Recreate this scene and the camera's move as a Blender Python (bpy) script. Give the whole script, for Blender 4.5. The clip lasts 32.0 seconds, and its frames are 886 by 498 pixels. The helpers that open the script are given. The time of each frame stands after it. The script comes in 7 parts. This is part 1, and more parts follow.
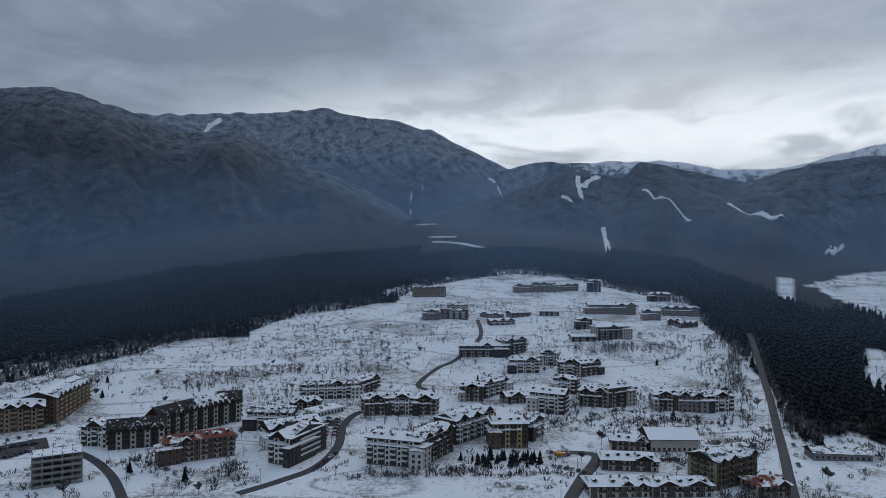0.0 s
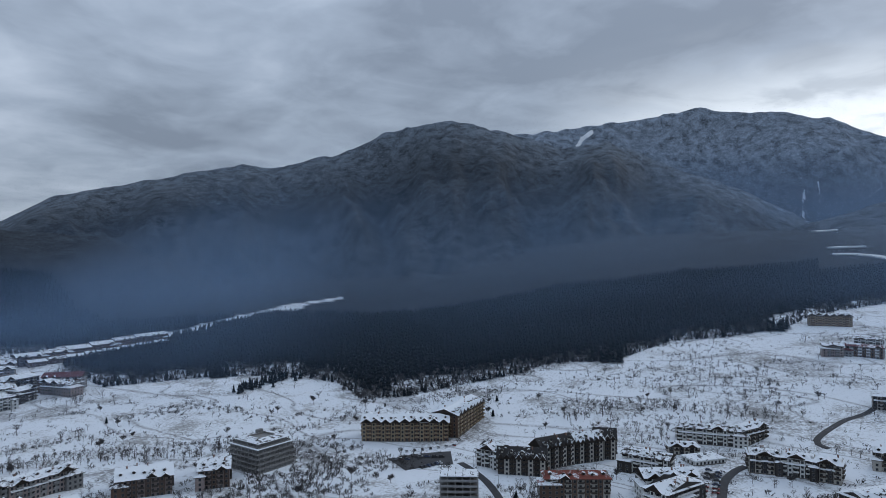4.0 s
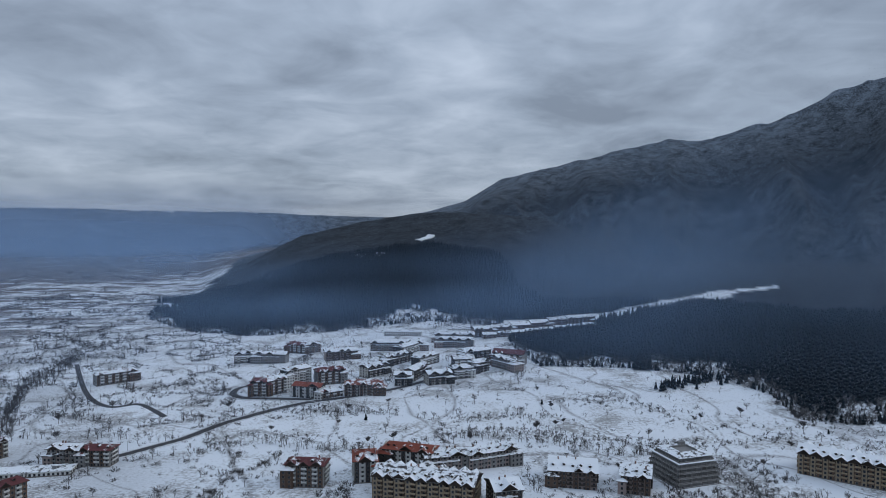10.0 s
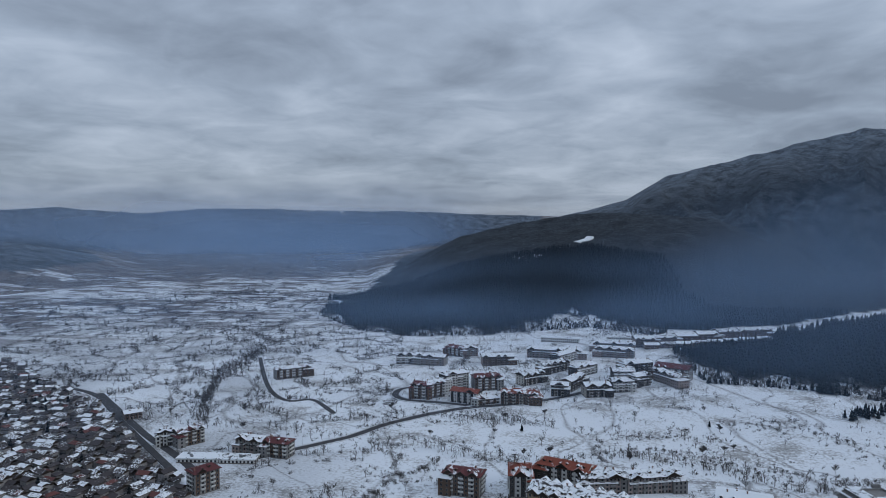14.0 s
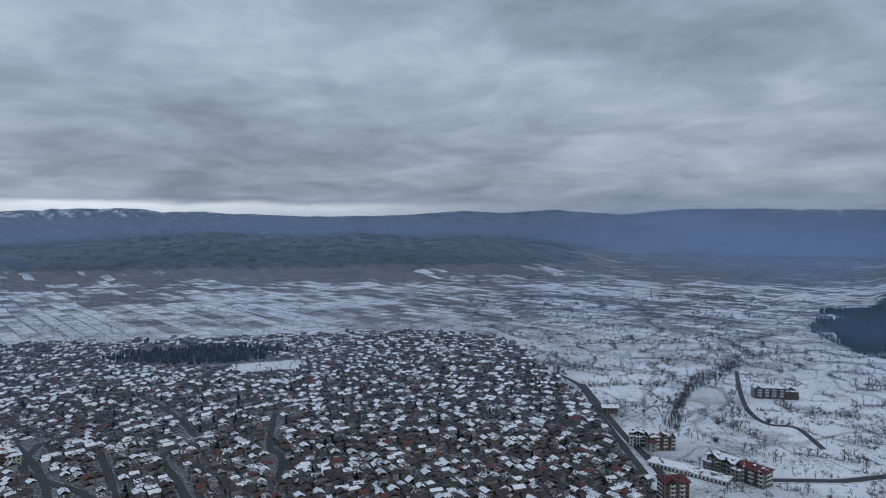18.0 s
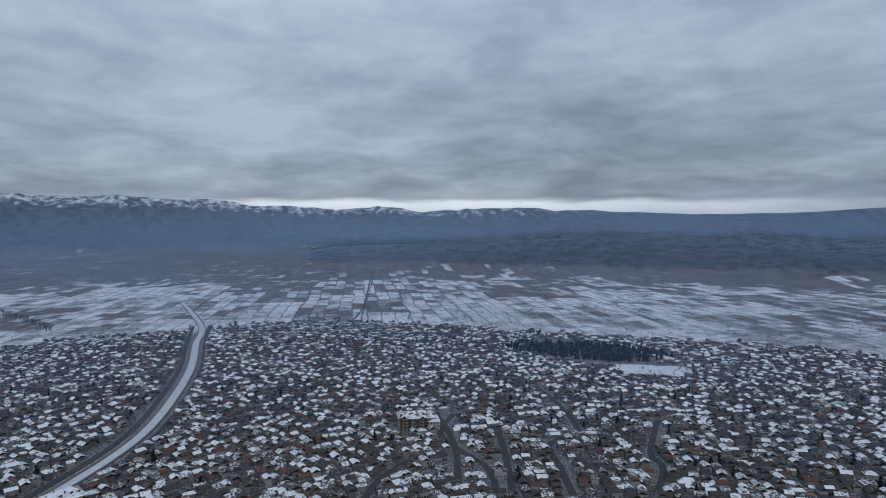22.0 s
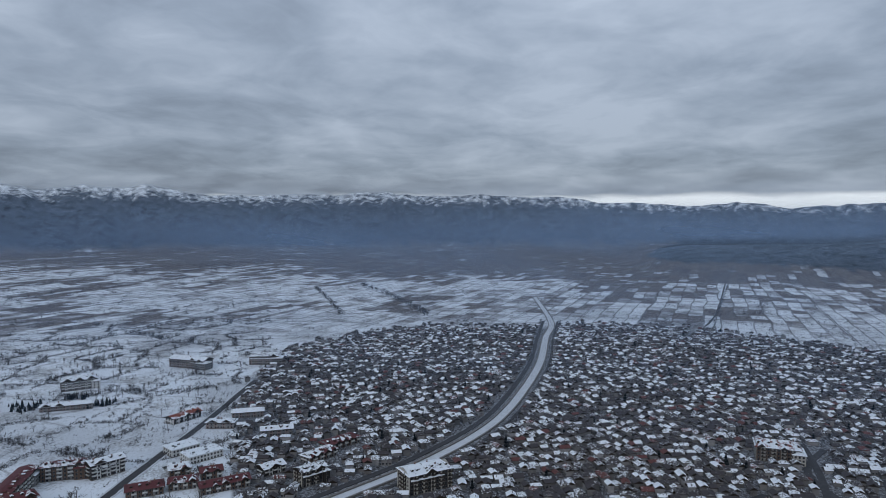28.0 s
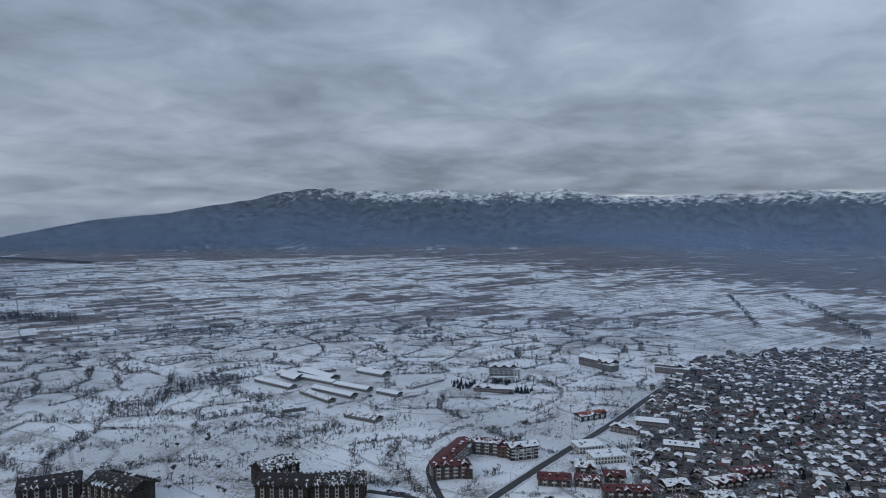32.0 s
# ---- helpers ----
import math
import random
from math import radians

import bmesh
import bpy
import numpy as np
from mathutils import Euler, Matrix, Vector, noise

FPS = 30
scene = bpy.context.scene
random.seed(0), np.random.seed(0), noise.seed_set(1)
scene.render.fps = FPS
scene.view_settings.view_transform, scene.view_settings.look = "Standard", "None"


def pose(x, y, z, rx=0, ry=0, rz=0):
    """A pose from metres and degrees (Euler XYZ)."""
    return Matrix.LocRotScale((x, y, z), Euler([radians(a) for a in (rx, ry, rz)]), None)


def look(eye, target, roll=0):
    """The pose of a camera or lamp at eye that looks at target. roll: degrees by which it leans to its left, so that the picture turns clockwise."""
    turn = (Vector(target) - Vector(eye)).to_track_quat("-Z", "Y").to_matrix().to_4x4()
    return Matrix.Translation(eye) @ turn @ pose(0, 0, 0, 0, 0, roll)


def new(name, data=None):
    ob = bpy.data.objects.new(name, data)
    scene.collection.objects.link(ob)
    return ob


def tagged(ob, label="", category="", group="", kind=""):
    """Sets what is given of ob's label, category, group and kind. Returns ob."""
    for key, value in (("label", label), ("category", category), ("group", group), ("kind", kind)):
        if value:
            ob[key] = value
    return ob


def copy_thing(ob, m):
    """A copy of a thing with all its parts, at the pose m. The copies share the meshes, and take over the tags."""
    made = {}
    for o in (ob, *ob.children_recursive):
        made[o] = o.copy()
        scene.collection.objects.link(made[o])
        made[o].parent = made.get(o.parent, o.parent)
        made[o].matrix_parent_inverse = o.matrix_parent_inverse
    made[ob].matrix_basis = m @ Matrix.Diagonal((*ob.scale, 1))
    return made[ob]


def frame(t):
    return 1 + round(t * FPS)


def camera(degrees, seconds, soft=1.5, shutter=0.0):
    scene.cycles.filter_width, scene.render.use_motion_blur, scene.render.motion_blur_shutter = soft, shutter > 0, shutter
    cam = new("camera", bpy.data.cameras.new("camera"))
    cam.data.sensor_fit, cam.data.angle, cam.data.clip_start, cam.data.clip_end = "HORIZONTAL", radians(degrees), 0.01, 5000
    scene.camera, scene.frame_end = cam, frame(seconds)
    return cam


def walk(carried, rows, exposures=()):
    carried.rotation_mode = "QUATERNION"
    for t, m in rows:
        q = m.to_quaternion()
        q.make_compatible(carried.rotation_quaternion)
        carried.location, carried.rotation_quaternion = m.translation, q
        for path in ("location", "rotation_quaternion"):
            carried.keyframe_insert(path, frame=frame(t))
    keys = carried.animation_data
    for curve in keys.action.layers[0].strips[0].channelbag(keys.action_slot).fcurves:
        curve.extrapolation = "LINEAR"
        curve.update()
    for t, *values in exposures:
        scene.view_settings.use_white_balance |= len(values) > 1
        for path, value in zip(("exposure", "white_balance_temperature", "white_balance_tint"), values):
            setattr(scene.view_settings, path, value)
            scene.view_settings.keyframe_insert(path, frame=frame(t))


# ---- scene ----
cam = camera(67.62, 32.0, soft=0.55)
# seconds, height above the plain, yaw, pitch and roll in degrees
K = 1.5      # metres to a unit of the plan
S = K / 1.3
PATH = [
    (0.0, 74.10, 0.000, 0.144, 0.362),
    (0.5, 76.21, 4.245, 0.224, 0.151),
    (1.0, 78.27, 9.682, 0.291, -0.000),
    (1.5, 80.28, 14.727, 0.385, -0.170),
    (2.0, 82.24, 18.598, 0.466, -0.214),
    (2.5, 84.14, 22.063, 0.544, -0.312),
    (3.0, 85.99, 25.326, 0.619, -0.312),
    (3.5, 87.78, 28.417, 0.679, -0.233),
    (4.0, 89.52, 31.424, 0.492, -0.251),
    (4.5, 91.21, 34.393, -0.009, -0.271),
    (6.5, 97.45, 42.969, -1.949, -0.239),
    (7.0, 98.89, 43.839, -1.956, -0.206),
    (7.5, 100.27, 45.950, -1.962, -0.176),
    (8.0, 101.60, 50.414, -1.945, -0.170),
    (8.5, 102.88, 56.053, -1.952, -0.105),
    (9.0, 104.11, 60.881, -1.951, -0.034),
    (9.5, 105.30, 64.662, -1.965, 0.048),
    (10.0, 106.44, 66.993, -1.980, 0.101),
    (10.5, 107.53, 68.066, -2.013, 0.089),
    (11.0, 108.58, 68.843, -2.037, 0.118),
    (11.5, 109.59, 69.409, -2.080, 0.112),
    (12.0, 110.55, 70.678, -2.103, 0.105),
    (12.5, 111.47, 72.746, -2.142, 0.154),
    (13.0, 112.35, 74.798, -2.170, 0.122),
    (13.5, 113.19, 76.845, -2.223, 0.091),
    (14.0, 114.00, 80.570, -2.256, 0.079),
    (14.5, 114.76, 86.582, -2.309, 0.185),
    (15.0, 115.50, 93.655, -2.362, 0.178),
    (15.5, 116.20, 101.031, -2.416, 0.162),
    (17.5, 118.70, 117.540, -2.381, -0.054),
    (18.0, 119.26, 120.200, -2.353, 0.012),
    (18.5, 119.79, 123.905, -2.377, -0.025),
    (19.0, 120.31, 128.238, -2.435, 0.037),
    (19.5, 120.81, 132.705, -2.445, -0.004),
    (20.0, 121.29, 136.754, -2.483, 0.002),
    (20.5, 121.76, 140.555, -2.497, 0.036),
    (21.0, 122.21, 144.461, -2.518, 0.059),
    (21.5, 122.65, 148.522, -2.562, 0.002),
    (22.0, 123.09, 152.763, -2.594, -0.038),
    (22.5, 123.52, 157.212, -2.599, -0.005),
    (23.0, 123.95, 161.569, -2.611, 0.011),
    (23.5, 124.38, 165.353, -2.642, 0.021),
    (24.0, 124.82, 168.108, -2.680, 0.079),
    (24.5, 125.25, 169.326, -2.707, 0.086),
    (26.5, 127.12, 170.867, -2.845, -0.003),
    (27.0, 127.62, 172.743, -2.897, -0.021),
    (27.5, 128.15, 176.835, -2.920, -0.071),
    (28.0, 128.71, 182.255, -2.921, -0.089),
    (28.5, 129.29, 187.984, -2.930, -0.166),
    (29.0, 129.91, 192.954, -2.919, -0.206),
    (29.5, 130.56, 197.401, -2.903, -0.213),
    (30.0, 131.25, 200.945, -2.892, -0.226),
    (30.5, 131.98, 204.417, -2.888, -0.244),
    (31.0, 132.76, 208.665, -2.871, -0.320),
    (31.5, 133.59, 212.787, -2.849, -0.278),
    (32.0, 134.47, 216.618, -2.846, -0.274),
]
walk(cam, [(t, pose(0, 0, h * K, 90 + p, 0, a - 90) @ pose(0, 0, 0, 0, 0, r)) for t, h, a, p, r in PATH],
     exposures=[(0.0, -0.28), (1.5, -0.2), (4.0, 0.02), (9.0, 0.08), (14.0, 0.0), (18.0, -0.05), (32.0, -0.14)])

# ---------------------------------------------------------------- light
SUN_AZ, SUN_EL = -20.0, 26.0          # behind the cloud, over the far pass


def build_world():
    w = bpy.data.worlds.new("overcast_sky")
    scene.world = w
    w.use_nodes = True
    nt = w.node_tree
    nt.nodes.clear()
    N, L = nt.nodes.new, nt.links.new
    out, bg = N("ShaderNodeOutputWorld"), N("ShaderNodeBackground")
    L(bg.outputs[0], out.inputs[0])
    sky = N("ShaderNodeTexSky")
    sky.sky_type, sky.sun_disc = "NISHITA", False
    sky.sun_elevation, sky.sun_rotation = radians(SUN_EL), radians(90 - SUN_AZ)
    tc, sep = N("ShaderNodeTexCoord"), N("ShaderNodeSeparateXYZ")
    L(tc.outputs["Generated"], sep.inputs[0])

    def math_(op, a, b=None, clamp=False):
        n = N("ShaderNodeMath")
        n.operation, n.use_clamp = op, clamp
        for k, v in enumerate((a, b)):
            if v is None:
                continue
            if isinstance(v, (int, float)):
                n.inputs[k].default_value = v
            else:
                L(v, n.inputs[k])
        return n.outputs[0]

    x, y, z = sep.outputs
    # the cloud deck: a layer seen from below, its lumps less drawn out than a flat sheet's
    zz = math_("ADD", math_("MAXIMUM", z, 0.0), 0.17)
    com = N("ShaderNodeCombineXYZ")
    L(math_("DIVIDE", x, zz), com.inputs[0])
    L(math_("DIVIDE", y, zz), com.inputs[1])
    L(math_("MULTIPLY", z, 2.0), com.inputs[2])

    def noise_(scale, detail, rough, dist=0.0, off=0.0):
        n = N("ShaderNodeTexNoise")
        n.inputs["Scale"].default_value, n.inputs["Detail"].default_value = scale, detail
        n.inputs["Roughness"].default_value, n.inputs["Distortion"].default_value = rough, dist
        m = N("ShaderNodeMapping")
        m.inputs["Location"].default_value = (off, off * 0.7, off * 0.3)
        L(com.outputs[0], m.inputs[0])
        L(m.outputs[0], n.inputs["Vector"])
        return n.outputs[0]

    big, mid, fine = noise_(0.55, 3.0, 0.5, 0.3, 3.1), noise_(1.9, 5.0, 0.52, 0.5, 8.4), noise_(5.5, 4.0, 0.5, 0.6, 1.7)
    cl = math_("ADD", math_("ADD", math_("MULTIPLY", big, 0.46), math_("MULTIPLY", mid, 0.40)), math_("MULTIPLY", fine, 0.14))
    ramp = N("ShaderNodeValToRGB")
    e = ramp.color_ramp.elements
    e[0].position, e[0].color = 0.38, (0.180, 0.215, 0.275, 1)
    e[1].position, e[1].color = 0.63, (0.40, 0.455, 0.545, 1)
    m_ = e.new(0.50)
    m_.color = (0.275, 0.325, 0.405, 1)
    L(cl, ramp.inputs[0])

    def ss(v, a, b):
        n = N("ShaderNodeMapRange")
        n.interpolation_type = "SMOOTHSTEP"
        n.inputs["From Min"].default_value, n.inputs["From Max"].default_value = a, b
        L(v, n.inputs["Value"])
        return n.outputs[0]

    nrm = N("ShaderNodeVectorMath")
    nrm.operation = "NORMALIZE"
    flat = N("ShaderNodeCombineXYZ")
    L(x, flat.inputs[0])
    L(y, flat.inputs[1])
    L(flat.outputs[0], nrm.inputs[0])

    def facing(az):
        d = N("ShaderNodeVectorMath")
        d.operation = "DOT_PRODUCT"
        d.inputs[1].default_value = (math.cos(radians(az)), math.sin(radians(az)), 0)
        L(nrm.outputs[0], d.inputs[0])
        return d.outputs["Value"]

    # clear light under the deck along the horizon, brightest over the open end of the plain
    open_end = math_("ADD", 0.12, math_("MULTIPLY", ss(facing(172), 0.45, 0.95), 1.0))
    low = math_("MULTIPLY", math_("SUBTRACT", 1.0, ss(math_("ADD", z, math_("MULTIPLY", math_("SUBTRACT", mid, 0.5), 0.02)), 0.020, 0.033)), open_end)
    # the thin place in the cloud before the sun, low over the pass
    ragged = math_("ADD", z, math_("MULTIPLY", math_("SUBTRACT", mid, 0.5), 0.16))
    thin = math_("MULTIPLY", math_("SUBTRACT", 1.0, ss(ragged, 0.15, 0.29)), ss(facing(-20), 0.70, 0.96))
    thin = math_("MULTIPLY", thin, math_("ADD", 0.35, math_("MULTIPLY", ss(mid, 0.36, 0.56), 0.65)))
    glow = math_("ADD", math_("MULTIPLY", low, 0.9), thin, True)
    mix = N("ShaderNodeMix")
    mix.data_type = "RGBA"
    L(glow, mix.inputs["Factor"])
    L(ramp.outputs[0], mix.inputs["A"])
    mix.inputs["B"].default_value = (0.95, 1.0, 1.05, 1)
    # the blue of the sky above shines through a little
    blue = N("ShaderNodeMix")
    blue.data_type, blue.blend_type = "RGBA", "ADD"
    blue.inputs["Factor"].default_value = 0.006
    # an overcast sky is brighter towards the zenith
    zen = N("ShaderNodeMix")
    zen.data_type, zen.blend_type = "RGBA", "MULTIPLY"
    zen.inputs["Factor"].default_value = 1.0
    grow = math_("ADD", 0.92, math_("MULTIPLY", math_("MAXIMUM", z, 0.0), 1.15))
    cz = N("ShaderNodeCombineXYZ")
    for k, tint in enumerate((0.972, 1.0, 1.025)):
        L(math_("MULTIPLY", grow, tint), cz.inputs[k])
    L(mix.outputs["Result"], zen.inputs["A"])
    L(cz.outputs[0], zen.inputs["B"])
    L(zen.outputs["Result"], blue.inputs["A"])
    L(sky.outputs[0], blue.inputs["B"])
    L(blue.outputs["Result"], bg.inputs[0])
    bg.inputs[1].default_value = 1.0


build_world()
sun = new("sun", bpy.data.lights.new("sun", "SUN"))
sun.data.energy, sun.data.angle, sun.data.color = 0.5, radians(25), (1.0, 0.96, 0.9)
sun.matrix_world = look((0, 0, 900), (0 - 900 * math.cos(radians(SUN_AZ)), -900 * math.sin(radians(SUN_AZ)), 900 - 900 * math.tan(radians(SUN_EL))))


# ---------------------------------------------------------------- materials
def material(name, build):
    m = bpy.data.materials.new(name)
    m.use_nodes = True
    nt = m.node_tree
    bsdf = nt.nodes["Principled BSDF"]
    build(nt, bsdf)
    return m


def tex(nt, kind, scale, detail=3.0, rough=0.55, coord="Object", rot=0.0, stretch=(1, 1, 1)):
    tc, mp, n = nt.nodes.new("ShaderNodeTexCoord"), nt.nodes.new("ShaderNodeMapping"), nt.nodes.new(kind)
    mp.inputs["Rotation"].default_value[2] = radians(rot)
    mp.inputs["Scale"].default_value = stretch
    nt.links.new(tc.outputs[coord], mp.inputs[0])
    nt.links.new(mp.outputs[0], n.inputs["Vector"])
    n.inputs["Scale"].default_value = scale
    if kind == "ShaderNodeTexNoise":
        n.inputs["Detail"].default_value, n.inputs["Roughness"].default_value = detail, rough
    return n


def ramp(nt, fac, *stops):
    r = nt.nodes.new("ShaderNodeValToRGB")
    e = r.color_ramp.elements
    while len(e) < len(stops):
        e.new(0.5)
    for k, (p, c) in enumerate(stops):
        e[k].position = p
        e[k].color = (c, c, c, 1) if isinstance(c, (int, float)) else (*c, 1)
    nt.links.new(fac, r.inputs[0])
    return r.outputs[0]


def mixed(nt, fac, a, b, how="MIX"):
    m = nt.nodes.new("ShaderNodeMix")
    m.data_type, m.blend_type = "RGBA", how
    for key, v in (("Factor", fac), ("A", a), ("B", b)):
        if isinstance(v, (int, float)):
            m.inputs[key].default_value = v
        elif isinstance(v, tuple):
            m.inputs[key].default_value = (*v, 1)
        else:
            nt.links.new(v, m.inputs[key])
    return m.outputs["Result"]


def calc(nt, op, a, b=0.0, clamp=False):
    n = nt.nodes.new("ShaderNodeMath")
    n.operation, n.use_clamp = op, clamp
    for k, v in enumerate((a, b)):
        if isinstance(v, (int, float)):
            n.inputs[k].default_value = v
        else:
            nt.links.new(v, n.inputs[k])
    return n.outputs[0]


def bump(nt, bsdf, height, strength=0.4, dist=0.1):
    b = nt.nodes.new("ShaderNodeBump")
    b.inputs["Strength"].default_value, b.inputs["Distance"].default_value = strength, dist
    nt.links.new(height, b.inputs["Height"])
    nt.links.new(b.outputs[0], bsdf.inputs["Normal"])


def plain(name, col, rough=0.8, var=0.25, scale=0.6, dirt=(0.10, 0.09, 0.08), metal=0.0, rand=0.0):
    """A weathered surface: two scales of stain, a shade of its own for each piece, fine relief."""
    def build(nt, b):
        n1, n2 = tex(nt, "ShaderNodeTexNoise", scale, 4), tex(nt, "ShaderNodeTexNoise", scale * 9, 3)
        c = mixed(nt, ramp(nt, n1.outputs[0], (0.42, 0.0), (0.75, var)), col, dirt)
        c = mixed(nt, ramp(nt, n2.outputs[0], (0.3, var * 0.6), (0.7, 0.0)), c, tuple(v * 0.6 for v in col))
        if rand:
            oi = nt.nodes.new("ShaderNodeObjectInfo")
            geo = nt.nodes.new("ShaderNodeNewGeometry")
            f = calc(nt, "FRACT", calc(nt, "ADD", oi.outputs["Random"], geo.outputs["Random Per Island"]))
            c = mixed(nt, 1.0, c, ramp(nt, f, (0.0, 1 - rand), (1.0, 1.0)), "MULTIPLY")
        nt.links.new(c, b.inputs["Base Color"])
        b.inputs["Roughness"].default_value, b.inputs["Metallic"].default_value = rough, metal
        bump(nt, b, n2.outputs[0], 0.25, 0.03)
    return material(name, build)


SNOWC = (0.80, 0.83, 0.86)


def snowy(name, col, amount=0.6, scale=0.12, rand=0.25, tile=0.0):
    """A roof covering that shows where the snow has slid or melted."""
    def build(nt, b):
        oi = nt.nodes.new("ShaderNodeObjectInfo")
        geo = nt.nodes.new("ShaderNodeNewGeometry")
        f = calc(nt, "FRACT", calc(nt, "ADD", oi.outputs["Random"], geo.outputs["Random Per Island"]))
        n1 = tex(nt, "ShaderNodeTexNoise", scale, 5, 0.6)
        tc = nt.nodes.new("ShaderNodeTexCoord")
        add = nt.nodes.new("ShaderNodeVectorMath")
        add.operation = "ADD"
        sc = nt.nodes.new("ShaderNodeVectorMath")
        sc.operation = "SCALE"
        sc.inputs[0].default_value = (91, 57, 33)
        nt.links.new(f, sc.inputs["Scale"])
        nt.links.new(tc.outputs["Object"], add.inputs[0])
        nt.links.new(sc.outputs[0], add.inputs[1])
        nt.links.new(add.outputs[0], n1.inputs["Vector"])
        fine = tex(nt, "ShaderNodeTexNoise", 1.4, 3)
        level = calc(nt, "ADD", calc(nt, "MULTIPLY", n1.outputs[0], 0.8), calc(nt, "MULTIPLY", fine.outputs[0], 0.2))
        level = calc(nt, "ADD", level, calc(nt, "MULTIPLY", calc(nt, "SUBTRACT", f, 0.5), rand))
        th = 1 - amount
        snow = ramp(nt, level, (max(0.0, 0.25 + 0.5 * th - 0.035), 0.0), (0.25 + 0.5 * th + 0.035, 1.0))
        base = mixed(nt, ramp(nt, fine.outputs[0], (0.3, 0.0), (0.7, 0.6)), col, tuple(v * 0.55 for v in col))
        c = mixed(nt, snow, base, SNOWC)
        nt.links.new(c, b.inputs["Base Color"])
        b.inputs["Roughness"].default_value = 0.85
        bump(nt, b, snow, 0.5, 0.12)
    return material(name, build)

# ---------------------------------------------------------------- the lie of the land
def along(points, az):
    """Linear from bearing to value; bearings in degrees, -110 to 250."""
    p = np.array(points, float)
    return np.interp((np.asarray(az, float) + 104) % 360 - 104, p[:, 0], p[:, 1])


# each ridge: distance of its crest, distance of its foot, steepness, and the rise of its crest by bearing
RIDGES = [
    dict(crest=3300, foot=[(-20, 1500), (10, 1300), (30, 1100), (45, 1350), (58, 1050), (70, 850), (84, 900), (95, 1500)], shape=1.45, rise=[
        (-12, -3), (0, 1.5), (7.2, 5.3), (11.8, 7.1), (14.9, 8.5), (17.6, 9.55), (20.9, 9.0), (24.7, 10.1), (28, 11.0), (30.5, 11.5), (32.6, 11.2),
        (36.5, 10.3), (40.3, 8.4), (42.5, 8.0), (45.7, 7.0), (48.2, 7.3), (53.9, 6.0), (58.7, 4.85), (62, 4.1), (65, 2.2),
        (68, 1.3), (72, 0.3), (76, -1.5), (80, -5)]),
    dict(crest=1950, foot=[(50, 850), (70, 720), (92, 700)], shape=1.15, rise=[
        (44, -8), (52, -2), (58, 0.8), (66, 1.2), (69, 1.05), (74, 0.1), (79, -1.1), (81, -2.1), (83.7, -3.6), (87, -4.9), (90, -8)]),
    dict(crest=4350, foot=[(-90, 2500), (90, 2500)], shape=1.2, rise=[
        (-14, 0), (-7.6, 5.4), (-5.4, 7.0), (-2.2, 8.7), (1.2, 10.3), (4, 10.9), (7.3, 11.3), (10.2, 11.75), (14, 11.3), (18, 10.9),
        (22.5, 10.45), (27, 10), (32, 8), (40, 4), (50, -4)]),
    dict(crest=2600, foot=[(-90, 900), (-30, 1000), (-10, 900), (10, 1000)], shape=1.5, rise=[
        (-100, 5), (-60, 7), (-33.8, 7.05), (-30.7, 6.95), (-27.7, 6.4), (-24.6, 5.55), (-21.7, 6.2), (-18.2, 7.2), (-16.4, 7.3),
        (-15.1, 6.05), (-13.2, 6.45), (-10.4, 6.7), (-6.6, 5.2), (-2, 4.0), (3, 2.5), (8, 0), (14, -4)]),
    dict(crest=4700, foot=[(-90, 3000), (90, 3000)], shape=1.0, rise=[
        (-100, 4), (-60, 8), (-34, 8.0), (-30.7, 7.3), (-27.7, 6.5), (-22.5, 6.6), (-19.5, 7.35), (-15.1, 7.55), (-10.9, 7.4),
        (-8, 7.6), (-5.6, 7.0), (-2, 6), (8, 0), (14, -4)]),
    dict(crest=4530, foot=[(60, 3300), (165, 3200), (180, 2700), (240, 2700), (250, 3300)], shape=1.25, rise=[
        (60, -3), (66, 0.6), (77, 0.75), (81.5, 0.95), (89, 1.0), (95, 1.1), (100.5, 1.1), (105, 0.65), (111, 1.05), (115, 0.75), (118.5, 0.95),
        (123.6, 0.55), (132, 0.4), (142, 0.7), (148, 0.65), (154, 0.45), (158.5, 0.85), (164, 0.7), (168.6, 1.05), (172.5, 1.3),
        (176.6, 1.5), (184, 1.5), (188.5, 1.7), (194, 1.5), (199, 1.45), (203, 1.65), (206, 2.1), (208, 1.65), (210.5, 2.05), (213.5, 1.65), (217, 2.1),
        (221, 1.9), (226, 2.0), (228.3, 2.0), (230.2, 1.75), (234.7, 1.05), (239.5, 0.3), (244, -0.1), (247, -0.65), (252, -1.7), (256, -1.7)]),
    dict(crest=2750, foot=[(60, 1900), (250, 1900)], shape=1.3, rise=[
        (104, -4), (108, -3.0), (112, -1.87), (117.9, -1.2), (122.4, -1.5), (127.5, -1.03), (131.5, -1.4), (139.5, -1.0), (144.2, -1.36),
        (150, -1.87), (153.6, -2.2), (162, -2.5), (168, -4)]),
]
EYE = [(-40, 74), (0, 76), (30, 88), (45, 98), (60, 104), (75, 112), (100, 117), (130, 121), (170, 125), (216, 134), (249, 134)]


